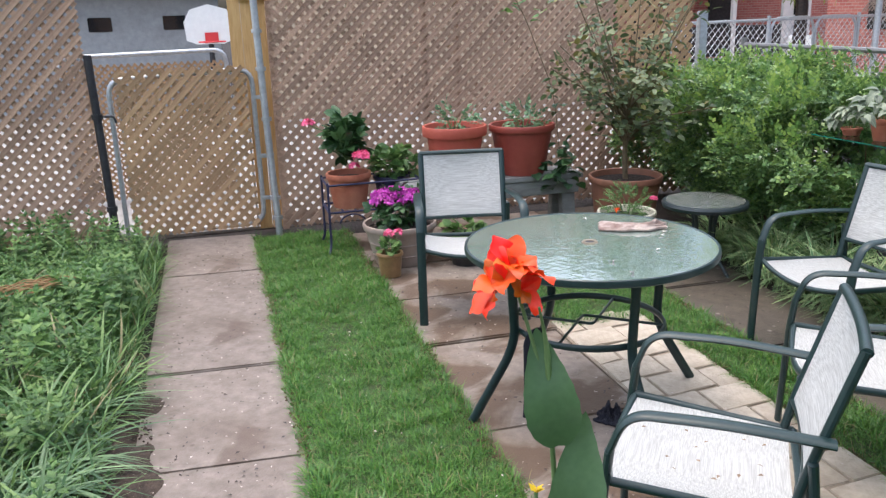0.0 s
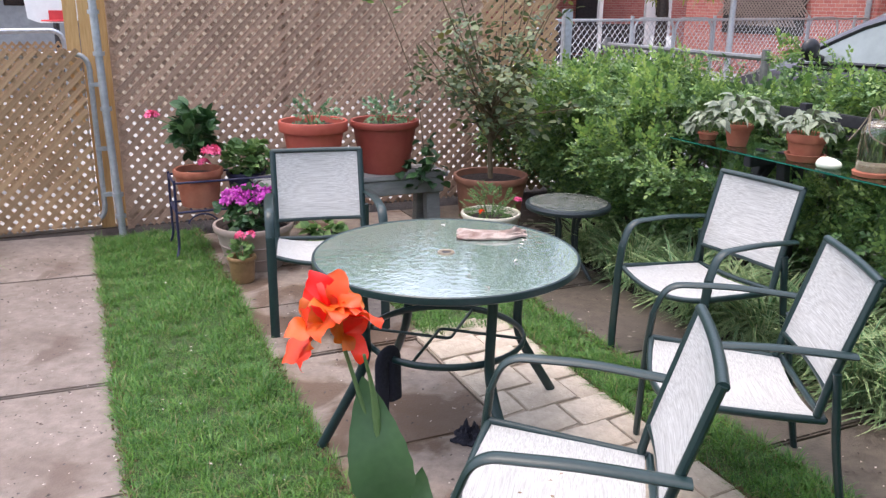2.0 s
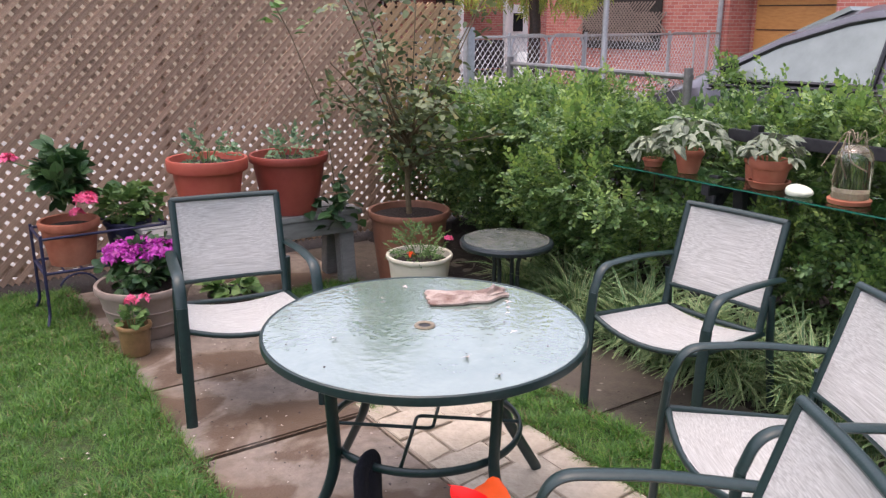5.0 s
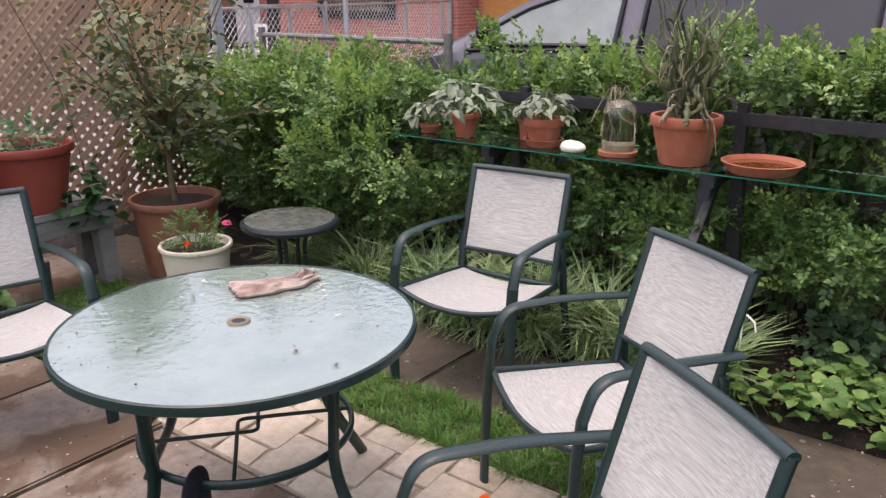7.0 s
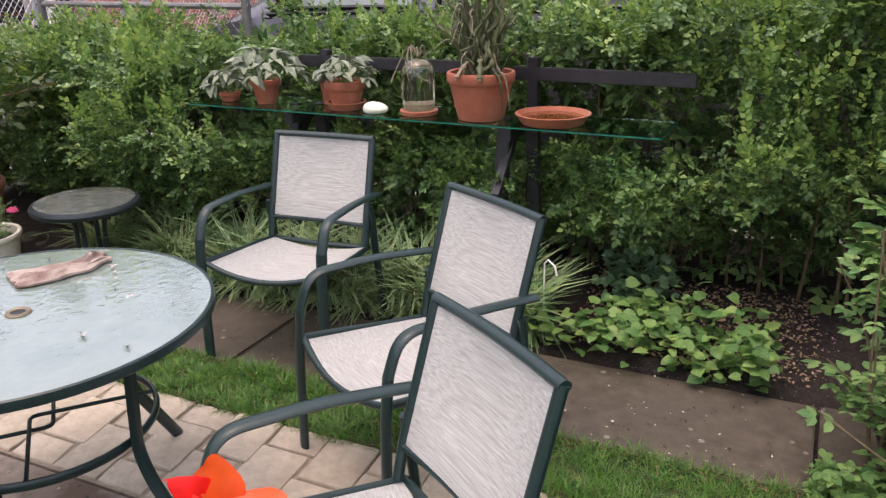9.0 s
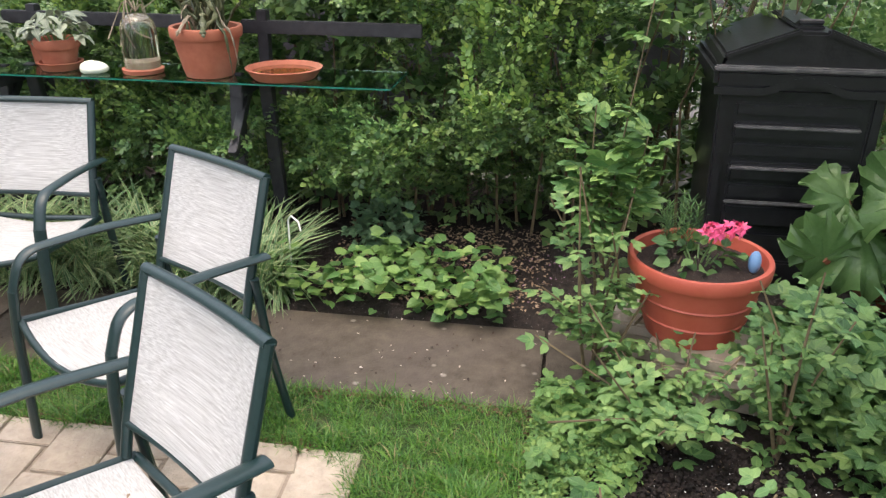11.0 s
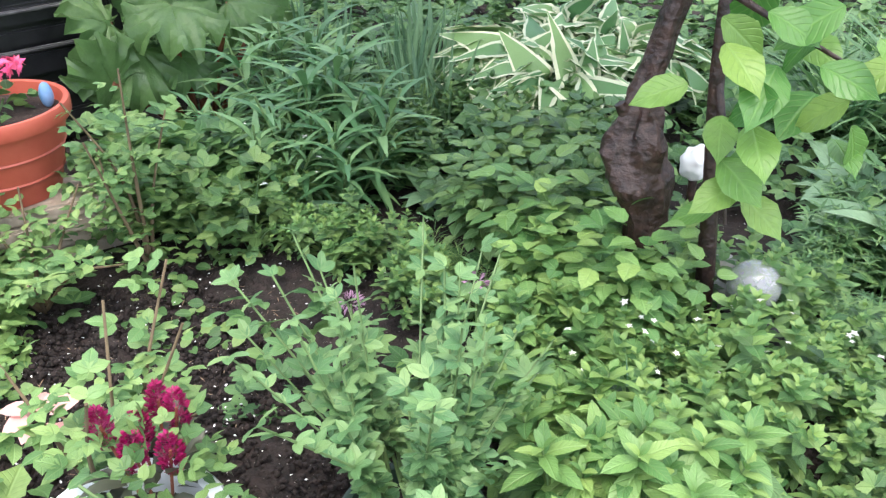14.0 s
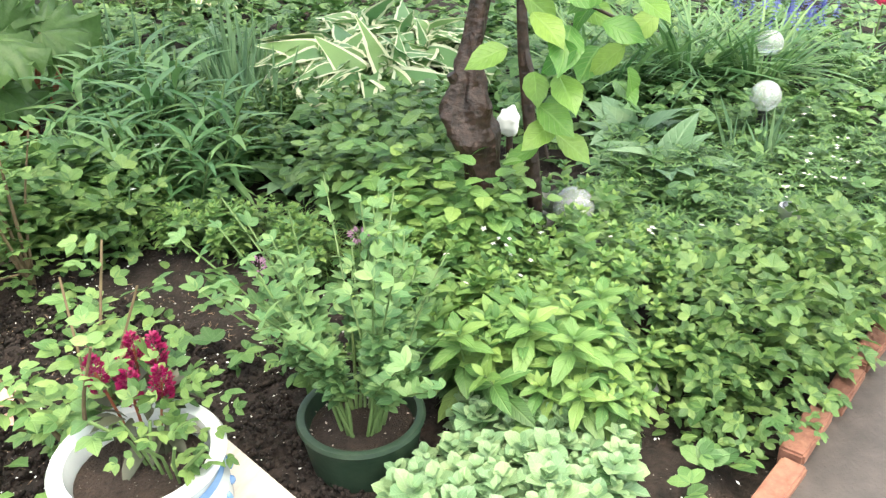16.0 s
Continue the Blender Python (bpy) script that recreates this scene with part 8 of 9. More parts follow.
# ---- small tree in the bed with broad drooping leaves ----
tree = thing("garden_tree", "gnarled dark-barked young tree with swollen graft knot", "tree", (1.24, -0.42, 0))
bm = bmesh.new()
spine = [(0, 0, -0.05, 0.062), (-0.005, 0.01, 0.15, 0.055), (-0.01, 0.02, 0.33, 0.058), (0.02, 0.03, 0.43, 0.072), (0.04, 0.03, 0.51, 0.08), (0.045, 0.02, 0.57, 0.066), (0.05, 0.0, 0.63, 0.05), (0.05, -0.02, 0.70, 0.034), (0.045, -0.05, 0.80, 0.030), (0.03, -0.09, 0.95, 0.029), (0.02, -0.17, 1.25, 0.027), (0.02, -0.26, 1.6, 0.025), (0.02, -0.33, 2.0, 0.016)]
rings = []
for x, y, z, r in spine:
    ring = []
    for k in range(18):
        a = 2 * math.pi * k / 18
        q = r * (1 + 0.10 * math.sin(3 * a + z * 9) + 0.30 * noise.noise(Vector((2.2 * math.cos(a), 2.2 * math.sin(a), z * 11))))
        ring.append(bm.verts.new((x + q * math.cos(a), y + q * math.sin(a), z)))
    rings.append(ring)
for a, b in zip(rings, rings[1:]):
    for k in range(18):
        bm.faces.new((a[k], a[(k + 1) % 18], b[(k + 1) % 18], b[k]))
bm.faces.new(rings[0]); bm.faces.new(rings[-1])
bmesh.ops.subdivide_edges(bm, edges=bm.edges[:], cuts=3, use_grid_fill=True, smooth=0.6)
for v in bm.verts:
    kn = math.exp(-((v.co.z - 0.53) / 0.16) ** 2)
    v.co += Vector((v.co.x - 0.03, v.co.y, 0)).normalized() * ((0.006 + 0.022 * kn) * noise.noise(v.co * 13) + (0.003 + 0.009 * kn) * noise.noise(v.co * 33) + 0.003 * noise.noise(v.co * 70))
part("trunk", bm, M_bark, tree)
stub = [(0.05, 0.02, 0.57), (0.075, 0.045, 0.61), (0.085, 0.055, 0.635)]
part("branch_stub", tube(stub, 0.024, n=10, taper=lambda s: 1 - 0.4 * s), M_bark, tree, "pruned branch stub")
side = [[(-0.19, -0.05, 0.0), (-0.17, -0.03, 0.35), (-0.11, -0.05, 0.75), (-0.05, -0.12, 1.3), (0.0, -0.2, 1.8)], [(-0.05, 0.0, 0.98), (-0.25, 0.06, 0.93), (-0.48, 0.03, 0.84)], [(-0.12, -0.05, 0.72), (-0.2, 0.02, 0.6), (-0.26, 0.06, 0.42)], [(0.1, -0.19, 1.2), (-0.25, -0.3, 1.7), (-0.5, -0.3, 2.0)], [(0.12, -0.2, 1.3), (0.45, -0.2, 1.8), (0.6, -0.15, 2.1)]]
P, D = [], []
for k, pts in enumerate(side):
    part("branch", tube(rounded(pts, 0.1), 0.026 if k == 0 else 0.011, n=9, taper=lambda s: 1 - 0.6 * s), M_bark, tree)
def tree_leaf():
    """A broad leaf with a drawn-out tip, a soft fold and a waved, finely toothed edge."""
    vs, fs = [], []
    prof = ((0.0, 0.06), (0.06, 0.36), (0.14, 0.60), (0.24, 0.80), (0.36, 0.93), (0.48, 0.96), (0.60, 0.88), (0.71, 0.70), (0.81, 0.46), (0.90, 0.20), (0.96, 0.07), (1.0, 0.01))
    for i, (t, w) in enumerate(prof):
        w *= 0.31 * (1 + (0.035 if i % 2 else -0.035))
        z = -0.22 * t * t
        for s in (-1, -0.5, 0, 0.5, 1):
            vs.append((s * w, t * 0.96, z + 0.16 * abs(s) * w + 0.025 * s * math.sin(9 * t) * abs(s), s, t))
    for i in range(len(prof) - 1):
        for k in range(4):
            a_ = 5 * i + k
            fs.append((a_, a_ + 1, a_ + 6, a_ + 5))
    return np.array(vs, float), fs, [0] * len(fs)
T_TREELEAF = tree_leaf()
LOW = [(-0.16, 0.15, 0.77), (-0.24, 0.16, 0.88), (-0.38, 0.17, 0.80), (-0.33, 0.10, 0.84), (-0.42, 0.10, 0.86), (-0.46, 0.02, 0.78), (-0.40, -0.10, 0.64), (-0.45, -0.05, 0.70), (-0.28, 0.06, 0.54), (-0.24, 0.10, 0.60), (-0.33, 0.04, 0.62), (-0.20, 0.05, 0.68), (-0.30, 0.12, 0.95), (-0.42, 0.05, 0.97), (-0.50, 0.05, 0.92), (-0.22, 0.0, 0.98), (-0.36, -0.05, 0.75), (-0.26, 0.0, 0.48), (-0.22, 0.04, 0.44), (-0.30, 0.10, 0.70), (-0.16, 0.05, 0.90), (-0.52, -0.05, 0.86), (-0.28, -0.08, 0.86), (-0.38, 0.0, 0.92)]
n = len(LOW)
a = np.arange(n) * 2.4 + 0.6
for k in range(n):
    scatter("leaf", T_TREELEAF, [LOW[k]], [(-0.25 + 0.9 * math.cos(a[k]), 0.35 + 0.5 * math.sin(a[k]), -0.35 + 0.25 * math.sin(a[k] * 1.3))], [(R.normal(-0.3, 0.15), R.normal(0.6, 0.2), 1.0)], [R.uniform(0.125, 0.175)], L_big, tree)
# limbs and crown out of view, spread this wide to shade the bed
for k in range(9):
    a = k * 0.7 + 0.3
    part("limb", tube(rounded([(0.02, -0.3, 1.75 + 0.04 * k), (0.7 * math.cos(a) + 0.35, 0.6 * math.sin(a) - 0.5, 2.3), (1.5 * math.cos(a) + 0.7, 1.3 * math.sin(a) - 0.6, 2.6 + 0.05 * (k % 3))], 0.3, 5), 0.02, n=7, taper=lambda s: 1 - 0.75 * s), M_bark, tree)
shrub_canopy(tree, (0.75, -0.6, 2.6), (1.75, 1.45, 0.6), 560, twig(T_OV3, 5, 55, 0.36, seed=12), 0.36, L_big, "upper_crown", gaps=0.1)
P = np.c_[R.normal(0.05, 0.35, 170), R.normal(-0.25, 0.3, 170), R.uniform(1.65, 2.3, 170)]
scatter("crown", blade(1, 0.62, "ovate", 4, 0.12, 0.35), P, side_dirs(170, -0.2), up_rand(170, 0.4), R.uniform(0.1, 0.16, 170), L_big, tree)

# ---- tree in the brown pot ----
pt = thing("potted_tree", "sparse olive-green small tree with yellowing leaves", "tree", (2.92, 5.74, 0.43))
bm = bmesh.new()
tips = []
tube(rounded([(0, 0, 0), (-0.01, 0.01, 0.25), (0.0, 0.0, 0.45)], 0.1), 0.02, n=9, bm=bm, taper=lambda s: 1 - 0.35 * s)
for k in range(26):
    a = k * 2.4
    z0 = prng.uniform(0.28, 0.6)
    l = prng.uniform(0.25, 0.62) * (1 if k % 3 else 1.1)
    h = prng.uniform(0.05, 1.1)
    e = (l * math.cos(a) - 0.03, 0.75 * l * math.sin(a), z0 + h)
    pts = rounded([(0, 0, z0 - 0.05), (0.4 * e[0], 0.4 * e[1], z0 + 0.35 * h), e], 0.15, 5)
    tube(pts, 0.0105, n=5, bm=bm, taper=lambda s: 1 - 0.65 * s)
    tips.append(pts)
part("trunk", bm, M_stem, pt)
P, D = [], []
for pts in tips:
    run = [(b - a).length for a, b in zip(pts, pts[1:])]
    for k in range(14):
        s, i = prng.uniform(0.3, 1.02) * sum(run), 0
        while i < len(run) - 1 and s > run[i]:
            s -= run[i]
            i += 1
        p_ = pts[i].lerp(pts[i + 1], s / run[i])
        P.append((p_.x + prng.gauss(0, 0.05), p_.y + prng.gauss(0, 0.05), p_.z + prng.gauss(0, 0.05)))
        a = prng.uniform(0, 6.28)
        D.append((math.cos(a), math.sin(a), prng.gauss(0.0, 0.5)))
scatter("leaves", twig(T_OV3, 3, 55, 0.42, seed=4), P, D, up_rand(len(P), 0.5), R.uniform(0.10, 0.17, len(P)), L_tree, pt)

# vine by the bench end
vine = thing("vine", "trailing green vine at the bench end", "vine", (2.45, 5.93, 0.0))
vp = rounded([(0.12, 0.12, 0.0), (0.1, 0.02, 0.45), (0.0, -0.06, 0.62), (-0.05, -0.05, 1.1), (-0.25, 0.0, 1.62), (-0.32, 0.0, 1.74)], 0.15, 5)
part("stem", tube(vp, 0.003, n=6), M_stem, vine)
P = [(vp[i].x + prng.gauss(0, 0.03), vp[i].y + prng.gauss(0, 0.03), vp[i].z) for i in range(2, len(vp) - 8) for _ in range(2)]
scatter("leaves", T_HEART, P, side_dirs(len(P), -0.2), up_rand(len(P), 0.5), R.uniform(0.05, 0.08, len(P)), L_dark, vine)
P = np.array([(-0.12, -0.08, 0.5), (-0.05, -0.1, 0.55), (0.05, -0.1, 0.5), (-0.18, -0.1, 0.6), (0.1, -0.08, 0.56), (0.0, -0.12, 0.44), (-0.1, -0.12, 0.42), (0.12, -0.1, 0.45), (-0.02, -0.1, 0.66), (0.06, -0.05, 0.7)]).repeat(4, 0) + R.normal(0, 0.04, (40, 3))
scatter("lower_leaves", T_HEART, P, side_dirs(40, -0.3), up_rand(40, 0.5), R.uniform(0.06, 0.09, 40), L_dark, vine)
P = np.array([(-0.32, 0, 1.74), (-0.28, 0, 1.68), (-0.36, 0.02, 1.70), (-0.2, 0, 1.62), (-0.4, 0, 1.66), (-0.15, 0, 1.66), (-0.05, 0, 1.72)]).repeat(2, 0) + R.normal(0, 0.02, (14, 3))
scatter("young_leaves", T_HEART, P, side_dirs(14, 0.1), up_rand(14, 0.4), R.uniform(0.05, 0.08, 14), L_lime, vine, "bright lime young leaves")

# ---- planting in the pots ----
def potted(name, label, at, radii, n, template, size, mat_, cat="plant", gaps=0.35):
    p = thing(name, label, cat, at)
    shrub_canopy(p, (0, 0, radii[2] * 0.85), radii, n, template, size, mat_, gaps=gaps)
    bm = bmesh.new()
    for k in range(7):
        a = k * 0.9
        tube([(0.015 * math.cos(a), 0.015 * math.sin(a), -0.02), (radii[0] * 0.45 * math.cos(a), radii[1] * 0.45 * math.sin(a), radii[2] * 1.0)], 0.0035, n=5, bm=bm)
    part("stems", bm, M_greenstem, p)
    return p

def bloom(parent, centre, r, n, mat_, size=0.02, name="flower", label=""):
    d = R.normal(0, 1, (n, 3))
    d /= np.linalg.norm(d, axis=1, keepdims=True)
    d[:, 2] = np.abs(d[:, 2]) * 0.8
    scatter(name, whorls(T_OV, [(0, 5, 15, 1.0)], prng), np.array(centre) + d * r, np.c_[R.normal(0, 1, (n, 2)), R.normal(0, 0.3, n)], d + [0, 0, 0.2], R.uniform(0.8, 1.2, n) * size, mat_, parent, label)

T_ROUND = blade(1, 0.95, "ovate", 4, 0.1, 0.25)
sh = potted("hydrangea", "glossy dark green shrub with pink flowers in the terracotta pot", (0.93, 6.25, 0.67), (0.145, 0.145, 0.17), 90, fan(T_OV3, 3, 55, 0.9), 0.105, L_dark, "shrub", 0.25)
bloom(sh, (-0.27, -0.03, 0.26), 0.04, 30, L_pink, 0.024)
part("stalk", tube([(0, 0, 0.1), (-0.15, -0.02, 0.2), (-0.27, -0.03, 0.26)], 0.004, n=6), M_greenstem, sh)
bloom(sh, (0.07, -0.19, 0.03), 0.05, 46, L_pink, 0.028)
bloom(sh, (0.02, -0.17, -0.04), 0.03, 20, L_pink, 0.024)
potted("geranium", "bushy light green plant in the dark pot", (1.28, 6.3, 0.46), (0.19, 0.18, 0.15), 120, fan(T_LOBED, 3, 60, 0.9), 0.075, L_weed, "plant", 0.4)
for key, rr in (("bench_l", 0.16), ("bench_r", 0.17)):
    x, y, z = POTS[key].matrix_basis.translation
    potted("tomato_seedlings", "soft grey-green tomato seedlings in the pot", (x, y, z + (0.35 if key == "bench_l" else 0.32)), (rr * 0.8, rr * 0.8, 0.085), 42, twig(T_LOBED, 5, 50, 0.34, seed=9), 0.09, L_blue, "seedlings", 0.2)
pu = potted("cineraria", "mound of vivid purple daisies over dark leaves", (1.185, 5.72, 0.25), (0.21, 0.21, 0.15), 120, fan(T_OV3, 3, 60, 0.9), 0.075, L_dark, "flowers", 0.5)
for k in range(26):
    a, q = k * 2.4, 0.035 * math.sqrt(k)
    bloom(pu, (q * math.cos(a), q * math.sin(a), 0.235 - 0.9 * q * q + prng.uniform(-0.015, 0.015)), 0.03, 18, L_purple, 0.028)
bloom(pu, (0.17, -0.16, 0.12), 0.025, 16, L_pink, 0.02)
sg = potted("geranium", "small pink geranium in the glazed pot", (1.045, 5.42, 0.13), (0.075, 0.075, 0.06), 46, T_ROUND, 0.045, L_weed, "flower", 0.6)
bloom(sg, (0.0, 0.0, 0.155), 0.03, 24, L_pink, 0.02)
bloom(sg, (0.06, -0.02, 0.165), 0.022, 16, L_pink, 0.018)
part("stalk", tube([(0, 0, 0), (0, 0, 0.16)], 0.003, n=5), M_greenstem, sg)
wp = potted("marigolds", "ferny green marigold foliage in the cream pot", (2.625, 5.155, 0.315), (0.17, 0.17, 0.10), 150, T_SPRAY, 0.075, L_weed, "plant", 0.6)
bloom(wp, (0.15, -0.08, 0.12), 0.02, 16, L_pink, 0.018, label="coral red flower")
bloom(wp, (-0.12, -0.1, 0.07), 0.018, 12, L_orange, 0.018, label="orange flower bud")
potted("seedlings", "rounded pale green seedlings in the black pot", (1.61, 5.52, 0.16), (0.14, 0.13, 0.08), 60, T_ROUND, 0.075, L_weed, "seedlings", 0.5)

T_GREY = blade(1, 0.52, "ovate", 6, 0.12, 0.6, teeth=0.07)
def grey_plant(at, n, spread, height):
    """Short stems in a loose dome, each ending in drooping mealy leaves."""
    p = thing("grey_leaved_plant", "grey-green mealy drooping potted plant on the shelf", "houseplant", at, group="grey plants on the shelf")
    P, D, S_ = [], [], []
    for k in range(n):
        a, q = k * 2.39996, math.sqrt((k + 0.5) / n)
        tip = Vector((spread * q * math.cos(a), spread * q * math.sin(a), height * (1.0 - 0.75 * q * q) + prng.uniform(-0.012, 0.012)))
        part("stem", tube(rounded([(0.15 * tip.x, 0.15 * tip.y, -0.05), (0.5 * tip.x, 0.5 * tip.y, 0.8 * tip.z), tuple(tip)], 0.03, 3), 0.0028, n=5), M_greenstem, p)
        for j_ in range(4):
            b_ = a + prng.uniform(-1.5, 1.5)
            P.append(tuple(tip))
            D.append((math.cos(b_), math.sin(b_), prng.uniform(-0.35, 0.65)))
            S_.append(prng.uniform(0.055, 0.095))
    pieces("leaf", T_GREY, P, D, [(prng.gauss(0, 0.3), prng.gauss(0, 0.3), 1.0) for _ in P], S_, L_pale, p)
grey_plant((3.6, 4.29, SZ + 0.035), 12, 0.12, 0.13)
grey_plant((3.6, 4.05, SZ + 0.11), 26, 0.2, 0.16)
grey_plant((3.6, 3.57, SZ + 0.125), 17, 0.13, 0.13)
grey_plant((3.7, 3.72, SZ + 0.1), 5, 0.05, 0.05)

ca = thing("cactus", "straggling tall straw-green orchid cactus, partly drooping", "cactus", (3.6, 2.845, SZ + 0.17))
def strip_leaf(pts, w, t=0.006):
    return tube(rounded(pts, 0.02, 4), w, t, n=8, taper=lambda s: ((0.6 + 0.8 * s) if s < 0.5 else max(0.25, 1.9 - 1.75 * s)) * (0.8 + 0.28 * math.sin(34 * s + 90 * w)))
def wobbly(a, l0, l1, h, seed, n=9):
    """A kinked upright stem that leans from l0 to l1 along the bearing a."""
    out = []
    for q in range(n + 1):
        s = q / n
        l = l0 + (l1 - l0) * s ** 1.4
        out.append((l * math.cos(a) + 0.085 * math.sqrt(s) * noise.noise(Vector((seed, s * 4, 0))), l * math.sin(a) + 0.11 * math.sqrt(s) * noise.noise(Vector((seed, s * 4, 9))), h * s))
    return out
for k in range(44):
    a = k * 2.4
    h = prng.uniform(0.2, 0.5) if k > 11 else prng.uniform(0.5, 0.72)
    part("stalk", strip_leaf(wobbly(a, prng.uniform(0.01, 0.09), prng.uniform(0.05, 0.2), h, k * 3.7), prng.uniform(0.008, 0.016), 0.007), L_cactus, ca)
for k in range(20):
    a = 2.4 + prng.gauss(0, 0.7) if k < 13 else prng.uniform(0, 6.28)
    l, h = prng.uniform(0.12, 0.26), prng.uniform(0.12, 0.46)
    pts = [(0.05 * math.cos(a), 0.05 * math.sin(a), 0.0)]
    for q in range(1, 9):
        s = q / 8
        pts.append((l * s ** 1.3 * math.cos(a + 0.5 * s) + prng.gauss(0, 0.007), l * s ** 1.3 * math.sin(a + 0.5 * s) + prng.gauss(0, 0.007), h * math.sin(2.5 * s) + 0.02 * s))
    part("drooping_stalk", strip_leaf(pts, prng.uniform(0.0035, 0.0085), 0.004), L_cactus if k % 3 else M_log, ca, "drooping bleached stalk")
for k, (a, drop, w_) in enumerate(((4.0, -0.17, 0.020), (4.15, -0.10, 0.013), (3.5, 0.04, 0.016), (2.9, 0.05, 0.014))):
    ca_x, ca_y = math.cos(a), math.sin(a)
    pts = [(0.05 * ca_x, 0.05 * ca_y, 0.0), (0.09 * ca_x, 0.09 * ca_y, 0.16 - 0.02 * k), (0.13 * ca_x, 0.13 * ca_y, 0.05 + 0.01 * k), (0.185 * ca_x, 0.185 * ca_y, 0.035), (0.2 * ca_x + 0.012, 0.2 * ca_y, 0.45 * drop), (0.195 * ca_x - 0.012, 0.195 * ca_y - 0.02, drop)]
    part("drooping_stalk", strip_leaf(rounded(pts, 0.03, 4), w_, 0.007), M_log if k % 2 else L_cactus, ca, "thick kinked drooping stalk")
wi = thing("dry_vine", "wiry bleached dry tendrils over the glass cloche", "dry plant", (3.6, 3.165, SZ))
bm = bmesh.new()
for k in range(7):
    a = k * 2.3 + prng.uniform(-0.6, 0.6)
    r_ = prng.uniform(0.05, 0.14)
    pts = rounded([(0.0, 0.0, 0.262), (0.6 * r_ * math.cos(a), 0.6 * r_ * math.sin(a), 0.29 + 0.06 * prng.random()), (r_ * math.cos(a + 0.3), r_ * math.sin(a + 0.3), 0.2), (r_ * 0.95 * math.cos(a + 0.9), r_ * 0.95 * math.sin(a + 0.9), prng.uniform(0.07, 0.18))], 0.06, 4)
    tube(pts, 0.0028, n=5, bm=bm)
part("tendril", bm, M_log, wi)

bg = potted("geranium", "pink geranium and rosemary sprigs in the big pot", (2.87, 0.765, 0.455), (0.13, 0.13, 0.06), 50, T_ROUND, 0.05, L_mid, "flower", 0.6)
bloom(bg, (-0.02, -0.03, 0.14), 0.035, 30, L_pink, 0.024)
bloom(bg, (0.0, -0.10, 0.145), 0.03, 22, L_pink, 0.024)
part("stalk", tube([(0, 0, 0), (-0.01, -0.04, 0.14)], 0.004, n=5), M_greenstem, bg)
strap_clump("rosemary", "needle-leaved rosemary sprigs at the pot's back", (2.99, 0.83, 0.465), 9, 0.2, L_mid, whorls(blade(1, 0.1, "lance", 2, 0.1, 0.1), [(0.1 + 0.1 * k, 6, 40, 0.22) for k in range(9)], prng, 0.01), 0.07, "herb")
bird = thing("bird_ornament", "small blue bird ornament perched on the pot", "ornament", (2.83, 0.59, 0.465))
bm = bmesh.new()
bmesh.ops.create_uvsphere(bm, u_segments=16, v_segments=12, radius=0.022)
for v in bm.verts:
    v.co.z *= 1.9
    v.co.x *= 1.0 - 0.4 * max(0, v.co.z) / 0.04
part("body", bm, mat("sky_blue_glaze", (0.10, 0.22, 0.42), (0.2, 0.34, 0.52), 12, 0.3, bump=0.05), bird, m=Matrix.Translation((0, 0, 0.04)))

# ---- canna in flower ----
ca_ = thing("canna", "tall canna with orange flower and broad dark leaves", "canna", (0.63, 1.80, 0))
part("stem", tube(rounded([(0.06, 0.03, 0.0), (0.05, 0.02, 0.6), (0.02, 0.0, 0.88), (-0.03, 0.05, 1.10)], 0.2), 0.0075, n=10, taper=lambda s: 1 - 0.5 * s), M_greenstem, ca_)
part("bud_stalk", tube(rounded([(0.03, 0.0, 0.82), (0.015, 0.0, 1.0), (-0.005, -0.01, 1.08)], 0.1), 0.008, n=8, taper=lambda s: 1 - 0.65 * s), M_greenstem, ca_, "pale green bud spike")
CL = blade(1, 0.42, "ovate", 16, 0.16, 0.1, wave=0.7, teeth=0.02)
scatter("leaf", CL, [(0.045, 0.0, 0.75)], [(-0.20, -0.06, 1.0)], [(-0.3, -1, 0.1)], [0.28], L_canna, ca_)
scatter("leaf", CL, [(0.035, -0.02, 0.50)], [(0.24, -0.05, 1.0)], [(-0.1, -1, 0.15)], [0.33], L_canna, ca_)
scatter("leaf", CL, [(0.05, 0.02, 0.20)], [(0.9, 0.5, 0.5)], [(-0.4, -0.5, 0.9)], [0.36], L_canna, ca_)
def ruffled_petal():
    """A broad petal with a rounded end, cupped at the foot and ruffled along its edges."""
    vs, fs = [], []
    prof = (0.10, 0.22, 0.40, 0.58, 0.72, 0.80, 0.82, 0.76, 0.62, 0.36)
    for i, w in enumerate(prof):
        t = i / (len(prof) - 1)
        for s in (-1, -0.5, 0, 0.5, 1):
            ruff = 0.13 * s * s * math.sin(9 * t + 2.0 * s) * t
            vs.append((s * w * 0.42, t * (1 - 0.08 * s * s), 0.22 * s * s * w * (1 - t) - 0.32 * t * t + ruff))
    for i in range(len(prof) - 1):
        for k in range(4):
            a_ = 5 * i + k
            fs.append((a_, a_ + 1, a_ + 6, a_ + 5))
    return np.array(vs, float), fs, [0] * len(fs)
T_PETAL = ruffled_petal()
FLORETS = (((-0.03, 0.05, 1.12), (0.55, -0.25, 0.9), 0.07), ((-0.055, 0.045, 1.12), (-0.6, -0.4, 0.8), 0.068), ((-0.045, 0.05, 1.14), (0.0, -0.5, 1.0), 0.066), ((-0.065, 0.045, 1.10), (-0.95, -0.1, 0.3), 0.062), ((-0.03, 0.05, 1.10), (0.3, -0.7, 0.3), 0.058))
